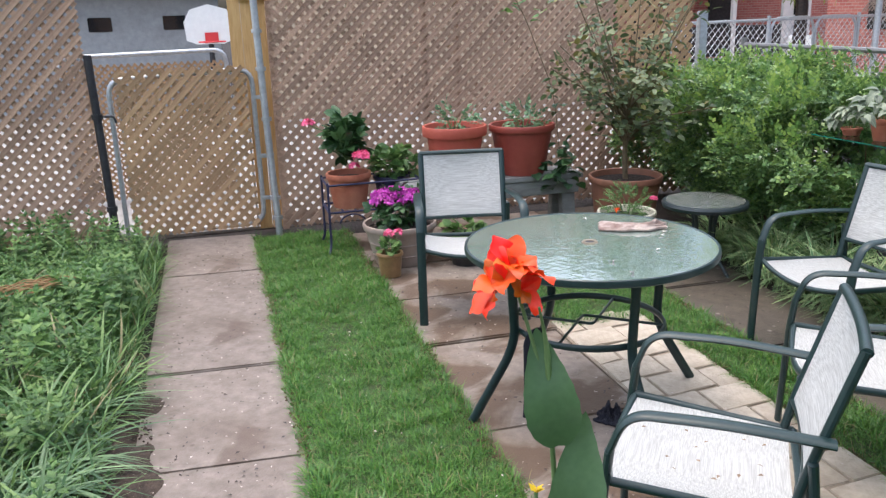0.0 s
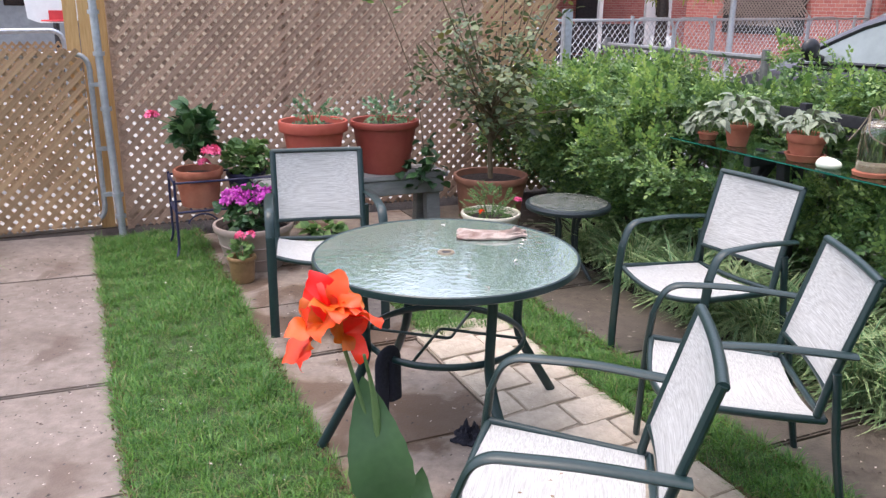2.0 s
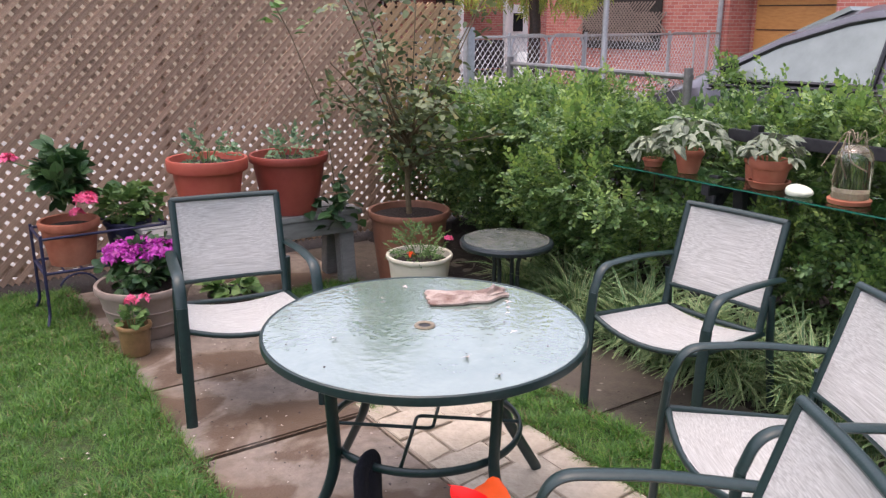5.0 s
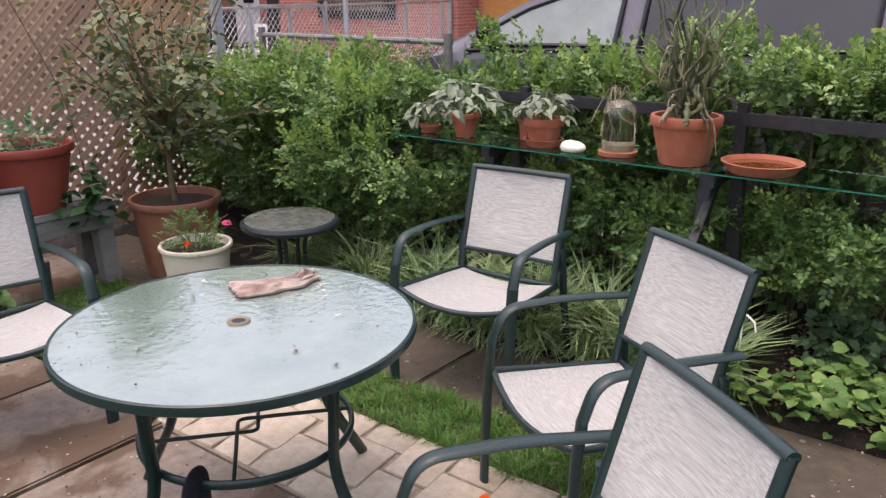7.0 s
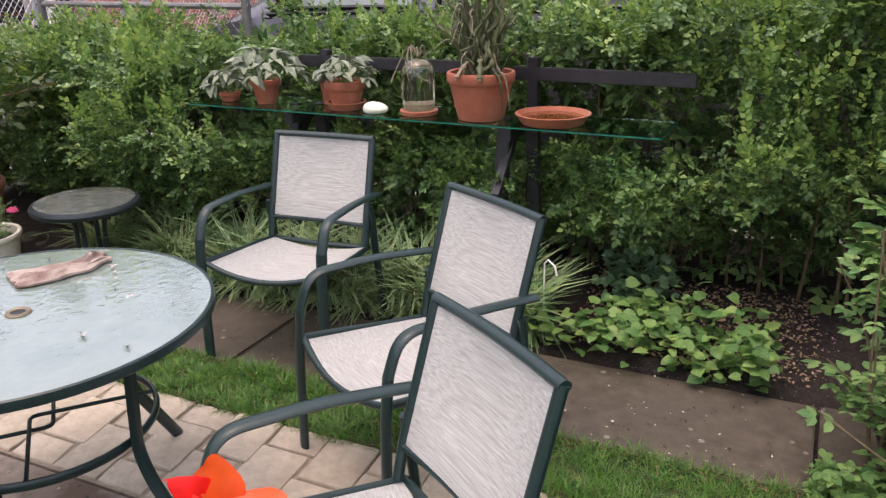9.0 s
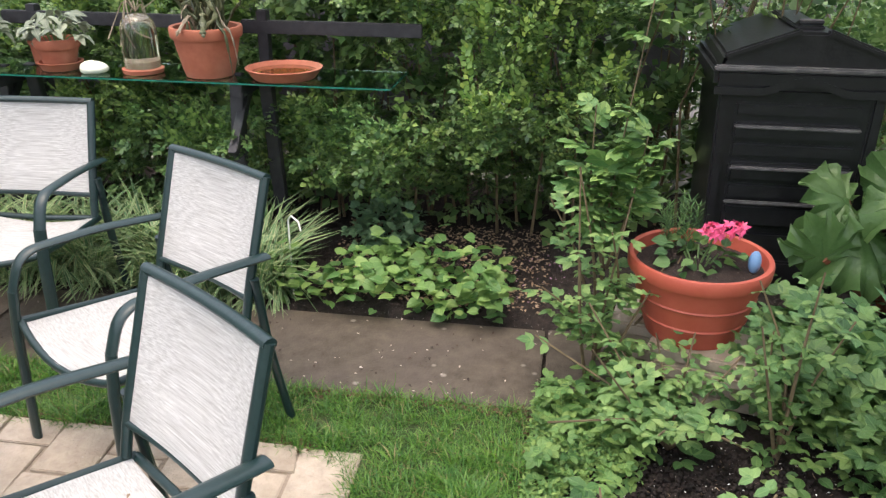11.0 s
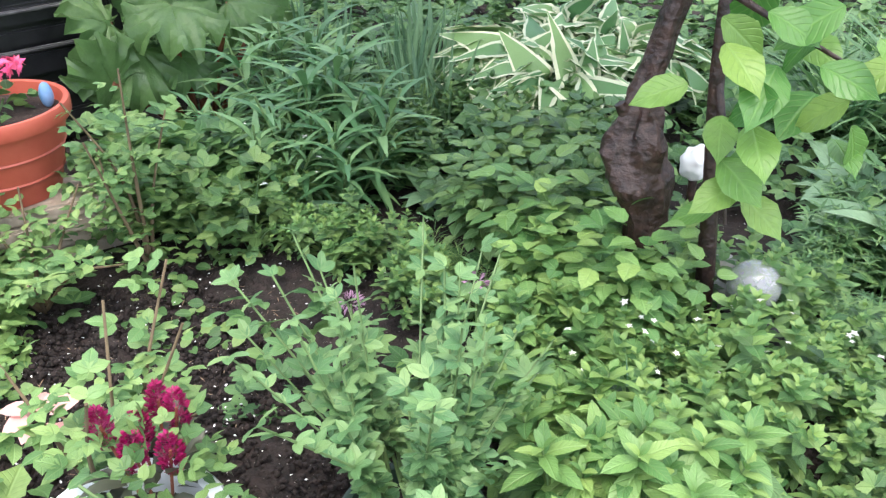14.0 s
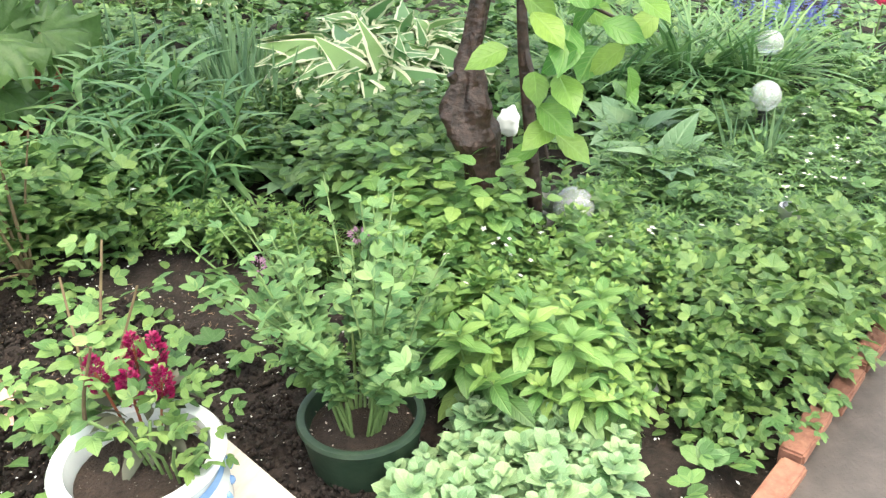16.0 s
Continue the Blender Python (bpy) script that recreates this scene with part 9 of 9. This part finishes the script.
for at_, axis, ln in FLORETS:
    ax = Vector(axis).normalized()
    sd = ax.orthogonal().normalized()
    for k in range(5):
        out_ = Matrix.Rotation(k * 1.257 + prng.uniform(-0.35, 0.35), 3, ax) @ sd
        d_ = ax + out_ * prng.uniform(0.45, 1.0)
        scatter("petal", T_PETAL, [tuple(Vector(at_) + ax * 0.012)], [tuple(d_)], [tuple(ax - out_ * 0.6 + Vector((0, 0, 0.05)))], [ln * prng.uniform(0.8, 1.15)], L_orange, ca_, "flame orange petal")
ybud = thing("yellow_flower", "small yellow bud below the canna", "flower", (0.55, 1.62, 0))
part("stem", tube([(0.03, 0.02, 0), (0.0, 0.0, 0.77)], 0.004, n=6), M_greenstem, ybud)
scatter("petals", T_OV, np.tile((0.0, 0.0, 0.77), (8, 1)), side_dirs(8, 1.2), up_rand(8, 0.5), np.full(8, 0.022), L_yellow, ybud)

# ---- beyond the hedge: tan lattice, chain-link, van, houses ----
fence3 = thing("lattice_fence", "tan newer lattice panel at the hedge corner", "fence")
lattice(fence3, 3.42, 4.16, 0.03, 1.8, FY, SLAT_G)
part("post", box(0.075, 0.07, 1.62, 0.006, Matrix.Translation((4.24, 6.9, 0.81))), M_galv, fence3, "grey painted post")

def chain_link(label, a, b, h, posts, pitch=0.1, gate_arcs=(), wire=0.0028, metal=None):
    f = thing("chain_link_fence", label, "fence")
    a, b = Vector(a), Vector(b)
    d = b - a
    ln = d.length
    steel = metal or M_galv
    u = d.normalized()
    for s in posts:
        part("post", tube([a + u * s, a + u * s + Vector((0, 0, h + 0.06))], 0.03, n=10), steel, f)
    part("top_rail", tube([a + Vector((0, 0, h)), b + Vector((0, 0, h))], 0.021, n=8), steel, f)
    bm = bmesh.new()
    for sgn in (1, -1):
        c = -h
        while c < ln + h:
            s0, z0 = c, 0.0
            s1, z1 = c + h, h
            if sgn < 0:
                z0, z1 = h, 0.0
            if s0 < 0:
                z0 += (z1 - z0) * (-s0) / h
                s0 = 0
            if s1 > ln:
                z1 -= (z1 - z0) * (s1 - ln) / (s1 - s0)
                s1 = ln
            if s1 - s0 > 0.02:
                tube([a + u * s0 + Vector((0, 0, z0)), a + u * s1 + Vector((0, 0, z1))], wire, n=3, bm=bm)
            c += pitch
    part("wire_mesh", bm, steel, f, "woven steel wire mesh", kind="stuff")
    for s0, s1 in gate_arcs:
        part("gate_frame", tube(rounded([a + u * s0, a + u * s0 + Vector((0, 0, h - 0.12)), a + u * s0 + Vector((0, 0, h + 0.02)) + u * 0.1, a + u * s1 + Vector((0, 0, h + 0.02)) - u * 0.1, a + u * s1 + Vector((0, 0, h - 0.12)), a + u * s1], 0.15), 0.02, n=8), steel, f)
    return f
chain_link("dull galvanised chain-link fence along the hedge", (4.68, 6.95, 0), (4.64, 4.92, 0), 1.315, (0.05, 2.0), 0.075, metal=M_dullgalv)
chain_link("galvanised chain-link fence of the house opposite", (6.3, 10.95, 0), (15.2, 12.85, 0), 1.43, (0.05, 2.0, 4.06, 6.94, 8.6), 0.12, ((2.05, 3.0), (3.05, 4.0), (6.98, 8.0)), wire=0.0045)

def brick_mat(name):
    m = bpy.data.materials.new(name)
    m.use_nodes = True
    nt = m.node_tree
    n_, l_ = nt.nodes, nt.links
    tc = n_.new("ShaderNodeTexCoord")
    mp = n_.new("ShaderNodeMapping")
    mp.inputs["Rotation"].default_value = (radians(90), 0, 0)
    sx = n_.new("ShaderNodeSeparateXYZ")
    ad = n_.new("ShaderNodeMath")
    cb = n_.new("ShaderNodeCombineXYZ")
    l_.new(tc.outputs["Object"], sx.inputs[0])
    l_.new(sx.outputs[0], ad.inputs[0])
    l_.new(sx.outputs[1], ad.inputs[1])
    l_.new(ad.outputs[0], cb.inputs[0])
    l_.new(sx.outputs[2], cb.inputs[1])
    bk = n_.new("ShaderNodeTexBrick")
    bk.inputs["Color1"].default_value, bk.inputs["Color2"].default_value, bk.inputs["Mortar"].default_value = (0.40, 0.12, 0.10, 1), (0.50, 0.19, 0.15, 1), (0.50, 0.38, 0.33, 1)
    bk.inputs["Scale"].default_value, bk.inputs["Mortar Size"].default_value = 1.0, 0.006
    bk.inputs["Brick Width"].default_value, bk.inputs["Row Height"].default_value = 0.215, 0.078
    l_.new(cb.outputs[0], bk.inputs["Vector"])
    b_ = n_["Principled BSDF"]
    l_.new(bk.outputs["Color"], b_.inputs["Base Color"])
    b_.inputs["Roughness"].default_value = 0.9
    bp = n_.new("ShaderNodeBump")
    bp.inputs["Strength"].default_value, bp.inputs["Distance"].default_value = 0.5, 0.01
    bp.invert = True
    l_.new(bk.outputs["Fac"], bp.inputs["Height"])
    l_.new(bp.outputs[0], b_.inputs["Normal"])
    return m
M_house = brick_mat("red_house_brick")

h1 = thing("brick_house", "red brick house with varnished wooden door across the lane", "house")
HX = 15.5
part("wall", box(6, 5.9, 6.2, 0.02, Matrix.Translation((HX + 3, 15.85, 3.1))), M_house, h1, smooth=False)
part("wall", box(5.2, 2.4, 6.2, 0.02, Matrix.Translation((HX + 3.4, 11.69, 3.1))), M_house, h1, "set-back brick wall", smooth=False)
part("wall", box(6, 3.2, 6.2, 0.02, Matrix.Translation((HX + 3, 8.87, 3.1))), M_house, h1, smooth=False)
part("roof", box(7.4, 13, 0.3, 0.05, Matrix.Translation((HX + 3, 12.6, 6.36))), M_darkroof, h1)
dr = part("door", box(0.08, 2.2, 2.35, 0.01, Matrix.Translation((HX + 0.75, 11.62, 1.18))), M_orangewood, h1, "varnished orange-brown wooden garage door", smooth=False)
for z in (0.5, 1.0, 1.5, 2.0):
    part("panel_line", box(0.02, 2.1, 0.025, 0.004, Matrix.Translation((HX + 0.704, 11.62, z))), M_bark, dr)
part("lintel", box(0.4, 2.5, 0.3, 0.02, Matrix.Translation((HX + 0.6, 11.7, 2.52))), M_darkroof, h1)
part("downpipe", tube([(HX - 0.08, 13.05, 0), (HX - 0.08, 13.05, 6.1)], 0.055), M_garage, h1)
trel = part("trellis", box(0.04, 2.6, 1.3, 0.01, Matrix.Translation((HX - 0.05, 16.0, 1.65))), M_rim, h1, "grey lattice trellis on the wall")
for k in range(26):
    for s_ in (-1, 1):
        part("slat", box(0.02, 0.03, 1.8, 0.002, Matrix.Translation((HX - 0.085, 14.75 + 0.1 * k, 1.65)) @ Matrix.Rotation(s_ * 0.78, 4, "X") @ Matrix.Diagonal((1, 1, 0.72 if 5 < k < 21 else 0.35, 1))), M_taupe, trel)

h2 = thing("brick_house", "row house with white doors and dark porch", "house")
part("wall", box(22, 5, 6.0, 0.02, Matrix.Translation((13.0, 27.0, 3.0))), M_house, h2, smooth=False)
part("roof", box(22.6, 5.6, 0.3, 0.05, Matrix.Translation((13.0, 26.9, 6.15))), M_darkroof, h2)
for x, z, w, hh, m_, nm in ((19.1, 1.1, 0.95, 2.2, M_white, "door"), (21.6, 1.1, 0.9, 2.2, M_white, "door"), (6.6, 2.2, 1.2, 1.3, M_white, "window"), (9.5, 2.2, 1.3, 1.3, M_white, "window"), (13.6, 2.3, 1.5, 1.4, M_white, "window"), (16.2, 2.0, 1.0, 2.0, M_darkroof, "doorway")):
    o_ = part(nm, box(w, 0.12, hh, 0.01, Matrix.Translation((x, 24.46, z))), m_, h2, smooth=False)
    if m_ is M_white:
        part("pane", box(w * (0.45 if nm == "door" else 0.82), 0.03, hh * (0.28 if nm == "door" else 0.8), 0.005, Matrix.Translation((x, 24.385, z + (0.5 if nm == "door" else 0)))), M_darkglass, o_)
        part("bar", box(0.05, 0.03, hh * 0.8, 0.004, Matrix.Translation((x, 24.36, z))) if nm == "window" else box(0.05, 0.05, 0.12, 0.004, Matrix.Translation((x + 0.3, 24.36, z))), M_white, o_)
part("porch_roof", box(5.5, 1.6, 0.18, 0.02, Matrix.Translation((14.8, 23.6, 3.0))), M_darkroof, h2)
for x in (12.3, 15.6, 17.4):
    part("porch_post", box(0.14, 0.14, 2.95, 0.01, Matrix.Translation((x, 22.95, 1.47))), M_white if x > 15 else M_darkroof, h2)
part("porch_rail", box(5.2, 0.06, 0.9, 0.01, Matrix.Translation((14.8, 22.95, 0.6))), M_darkroof, h2)

up = thing("utility_pole", "slim grey metal street pole", "pole", (9.75, 10.83, 0))
part("pole", tube([(0, 0, 0), (0, 0, 6)], 0.05, n=12), M_galv, up)
wt = thing("street_tree", "street tree with drooping yellow-green foliage", "tree", (9.6, 12.4, 0))
part("trunk", tube([(0, 0, 0), (0.05, 0, 1.6), (-0.1, 0.1, 3.4)], 0.13, n=12, taper=lambda s: 1 - 0.5 * s), M_bark, wt)
for k in range(6):
    a = k * 1.05
    part("limb", tube([(0, 0, 2.0), (0.8 * math.cos(a), 0.8 * math.sin(a), 3.0), (1.4 * math.cos(a), 1.4 * math.sin(a), 3.1)], 0.05, n=7, taper=lambda s: 1 - 0.7 * s), M_bark, wt)
n = 1900
a, q = R.uniform(0, 6.28, n), 1.5 * np.sqrt(R.random(n))
lowz = 2.12 + 0.5 * field(np.c_[q * np.cos(a), q * np.sin(a)], 1.6, 2.0) + 0.25 * q * 0.2
scatter("crown", twig(flat_blade(0.2, 2, 0.3), 6, 40, 0.5, seed=6), np.c_[q * np.cos(a), q * np.sin(a), lowz + R.uniform(0.0, 2.2, n) ** 1.3], np.c_[R.normal(0, 0.3, (n, 2)), np.full(n, -1.0)], np.c_[R.normal(0, 1, (n, 2)), np.full(n, 0.2)], R.uniform(0.18, 0.32, n), L_willow, wt)
lt = thing("lane_tree", "broad green tree standing beyond the lane fence", "tree", (3.2, 17.6, 0))
part("trunk", tube([(0, 0, 0), (0.1, 0, 2.2), (-0.05, 0.1, 4.5)], 0.16, n=12, taper=lambda s: 1 - 0.5 * s), M_bark, lt)
for k in range(7):
    a = k * 0.9
    part("limb", tube([(0.05, 0, 2.0 + 0.25 * k), (1.1 * math.cos(a), 1.1 * math.sin(a), 3.2 + 0.2 * k), (2.1 * math.cos(a), 1.8 * math.sin(a), 3.9 + 0.25 * k)], 0.055, n=7, taper=lambda s: 1 - 0.7 * s), M_bark, lt)
shrub_canopy(lt, (0, 0, 4.7), (3.0, 2.2, 2.4), 900, T_SPRAY, 0.9, L_weed, "crown", gaps=0.15)
lt2 = thing("lane_tree", "low spreading green tree on the far side of the lane", "tree", (6.9, 17.5, 0))
part("trunk", tube([(0, 0, 0), (-0.1, 0, 1.5), (0.1, 0.1, 3.4)], 0.18, n=12, taper=lambda s: 1 - 0.5 * s), M_bark, lt2)
shrub_canopy(lt2, (0, 0, 3.2), (2.6, 2.0, 1.5), 1000, T_TWIG, 0.95, L_mid, "crown", gaps=0.12)
lt3 = thing("lane_tree", "slender green tree rising above the lane", "tree", (9.7, 17.4, 0))
part("trunk", tube([(0, 0, 0), (0.1, 0, 3.4), (0.0, 0.1, 6.6)], 0.1, n=12, taper=lambda s: 1 - 0.7 * s), M_bark, lt3)
shrub_canopy(lt3, (0, 0, 5.4), (0.75, 0.75, 2.2), 420, T_TWIG, 0.5, L_mid, "crown", gaps=0.15)
ch = thing("lawn_chair", "white plastic chair in the yard opposite", "chair", (12.2, 15.5, 0), 150)
part("seat", box(0.5, 0.48, 0.04, 0.015, Matrix.Translation((0, 0, 0.42))), M_white, ch)
part("backrest", box(0.5, 0.04, 0.55, 0.015, Matrix.Translation((0, -0.25, 0.72)) @ Matrix.Rotation(0.2, 4, "X")), M_white, ch)
for x in (-0.22, 0.22):
    for y in (-0.2, 0.2):
        part("leg", tube([(x, y, 0.42), (x * 1.1, y * 1.15, 0)], 0.02, n=6), M_white, ch)

van = thing("minivan", "charcoal grey minivan parked behind the hedge", "car", (6.1, 0.22, 0))
ST = [(6.15, 0.38, 0.72, 0.76), (6.05, 0.32, 0.92, 0.98), (5.75, 0.30, 1.05, 1.10), (5.25, 0.30, 1.17, 1.24), (4.95, 0.30, 1.22, 1.37), (4.45, 0.30, 1.25, 1.62), (3.95, 0.30, 1.26, 1.78), (3.2, 0.30, 1.27, 1.86), (2.0, 0.30, 1.28, 1.88), (0.9, 0.30, 1.29, 1.84), (0.55, 0.30, 1.27, 1.68), (0.4, 0.34, 1.15, 1.25)]
def van_side(y, s):
    ys = [q[0] for q in ST][::-1]
    lo, be, to = (np.interp(y, ys, [q[k] for q in ST][::-1]) for k in (1, 2, 3))
    return lo, be, to, 1.0 - (to - be) * 0.32 - (0.12 if y > 5.7 else 0.0)
bm = bmesh.new()
grid = []
for y, lo, be, to in ST:
    xt = van_side(y, 1)[3]
    xb = 0.97 if y < 5.7 else 0.88
    grid.append([bm.verts.new((x, y, z)) for x, z in ((-xb * 0.95, lo), (-1.0 * xb / 0.97, lo + 0.35), (-1.0 * xb / 0.97, be), (-xt + 0.02, to - 0.05), (-xt * 0.8, to), (0, to + 0.03), (xt * 0.8, to), (xt - 0.02, to - 0.05), (xb, be), (xb, lo + 0.35), (xb * 0.95, lo))])
for a, b in zip(grid, grid[1:]):
    for k in range(10):
        bm.faces.new((a[k], a[k + 1], b[k + 1], b[k]))
bm.faces.new(grid[0]); bm.faces.new(grid[-1])
part("body", bm, M_van, van)
def van_glass(y0, y1, name, m_, top=0.1, bottom=0.035):
    bm = bmesh.new()
    n_ = 8
    rows_ = []
    for i in range(n_ + 1):
        y = y0 + (y1 - y0) * i / n_
        lo, be, to, xt = van_side(y, 1)
        tz = max(be + 0.06, to - top)
        def xs_(z):
            return -(1.0 + (xt - 1.02) * (z - be) / max(0.05, to - 0.05 - be)) - 0.012
        rows_.append([bm.verts.new((xs_(be + bottom), y, be + bottom)), bm.verts.new((xs_(tz), y, tz)), bm.verts.new((xs_(tz) + 0.03, y, tz)), bm.verts.new((xs_(be + bottom) + 0.03, y, be + bottom))])
    for a, b in zip(rows_, rows_[1:]):
        for k in range(4):
            bm.faces.new((a[k], a[(k + 1) % 4], b[(k + 1) % 4], b[k]))
    bm.faces.new(rows_[0]); bm.faces.new(rows_[-1])
    ob_ = part(name, bm, m_, van)
    ys_ = [y0 + (y1 - y0) * i / n_ for i in range(n_ + 1)]
    lo_l = [van_side(y, 1) for y in ys_]
    edge = [(-1.012, y, q[1] + bottom) for y, q in zip(ys_, lo_l)] + [(-(1.0 + (q[3] - 1.02) * (max(q[1] + 0.06, q[2] - top) - q[1]) / max(0.05, q[2] - 0.05 - q[1])) - 0.012, y, max(q[1] + 0.06, q[2] - top)) for y, q in list(zip(ys_, lo_l))[::-1]]
    part("window_trim", tube(edge, 0.016, n=6, closed=True), M_blackplast, ob_, "black rubber window trim")
    return ob_
van_glass(4.85, 3.72, "front_window", M_skyglass)
van_glass(3.55, 2.2, "sliding_door_window", M_darkglass)
van_glass(2.05, 0.85, "rear_window", M_darkglass)
bm = bmesh.new()
w_ = [bm.verts.new(v) for v in ((-0.78, 5.22, 1.265), (0.78, 5.22, 1.265), (0.68, 4.12, 1.775), (-0.68, 4.12, 1.775), (-0.78, 5.2, 1.24), (0.78, 5.2, 1.24), (0.68, 4.1, 1.75), (-0.68, 4.1, 1.75))]
for q in ((0, 1, 2, 3), (7, 6, 5, 4), (0, 4, 5, 1), (1, 5, 6, 2), (2, 6, 7, 3), (3, 7, 4, 0)):
    bm.faces.new([w_[k] for k in q])
part("windscreen", bm, M_skyglass, van)
bm = bmesh.new()
bmesh.ops.create_uvsphere(bm, u_segments=18, v_segments=12, radius=0.1)
for v in bm.verts:
    v.co.y *= 0.6
    v.co.x *= 1.0
part("wing_mirror", bm, M_blackplast, van, "black wing mirror", m=Matrix.Translation((-1.08, 4.70, 1.37)) @ Matrix.Scale(0.8, 4))
part("mirror_arm", tube([(-0.98, 4.68, 1.3), (-1.06, 4.70, 1.33)], 0.03), M_blackplast, van)
for s_ in (-0.62, 0.62):
    part("roof_rail", tube(rounded([(s_, 3.6, 1.86), (s_, 3.5, 1.93), (s_, 1.4, 1.93), (s_, 1.3, 1.87)], 0.06), 0.018), M_blackplast, van)
for y0_, w_ in ((3.635, 0.16), (2.125, 0.14), (4.9, 0.06)):
    lo_, be_, to_, xt_ = van_side(y0_, 1)
    part("pillar", tube([(-1.0 - 0.006, y0_, be_ - 0.02), (-(xt_ - 0.02) - 0.006, y0_, to_ - 0.06)], w_ / 2, 0.022, n=8, up=(1, 0, 0)), M_van, van, "painted window pillar")
part("belt_trim", tube([(-1.012, 4.9, 1.235), (-1.015, 3.6, 1.275), (-1.015, 0.8, 1.30)], 0.014, n=6), M_blackplast, van, "black window trim")
part("door_handle", box(0.03, 0.18, 0.035, 0.01, Matrix.Translation((-1.01, 3.85, 1.16))), M_van, van)
part("door_seam", box(0.008, 0.012, 0.85, 0, Matrix.Translation((-1.002, 3.63, 0.86))), M_blackplast, van)
for y in (5.1, 1.5):
    wmx = pose(-0.92, y, 0.33, 0, 90, 0)
    ty = part("wheel", lathe([(0.18, -0.1), (0.3, -0.1), (0.33, -0.06), (0.33, 0.06), (0.3, 0.1), (0.18, 0.1), (0.18, -0.1)], 36), M_rubber, van, m=wmx)
    part("rim", lathe([(0, -0.06), (0.1, -0.07), (0.19, -0.1), (0.19, 0.05), (0, 0.05)], 24), M_galv, ty)
    wmx = pose(0.9, y, 0.33, 0, 90, 0)
    ty = part("wheel", lathe([(0.18, -0.1), (0.3, -0.1), (0.33, -0.06), (0.33, 0.06), (0.3, 0.1), (0.18, 0.1), (0.18, -0.1)], 36), M_rubber, van, m=wmx)
drive = part("driveway", slab([(4.95, -1.0), (12, -1.0), (12, 7.14), (4.95, 7.14)], -0.04, 0.03, 0), M_lane, None)
tagged(drive, "pale concrete driveway beyond the hedge", "driveway", kind="structure")
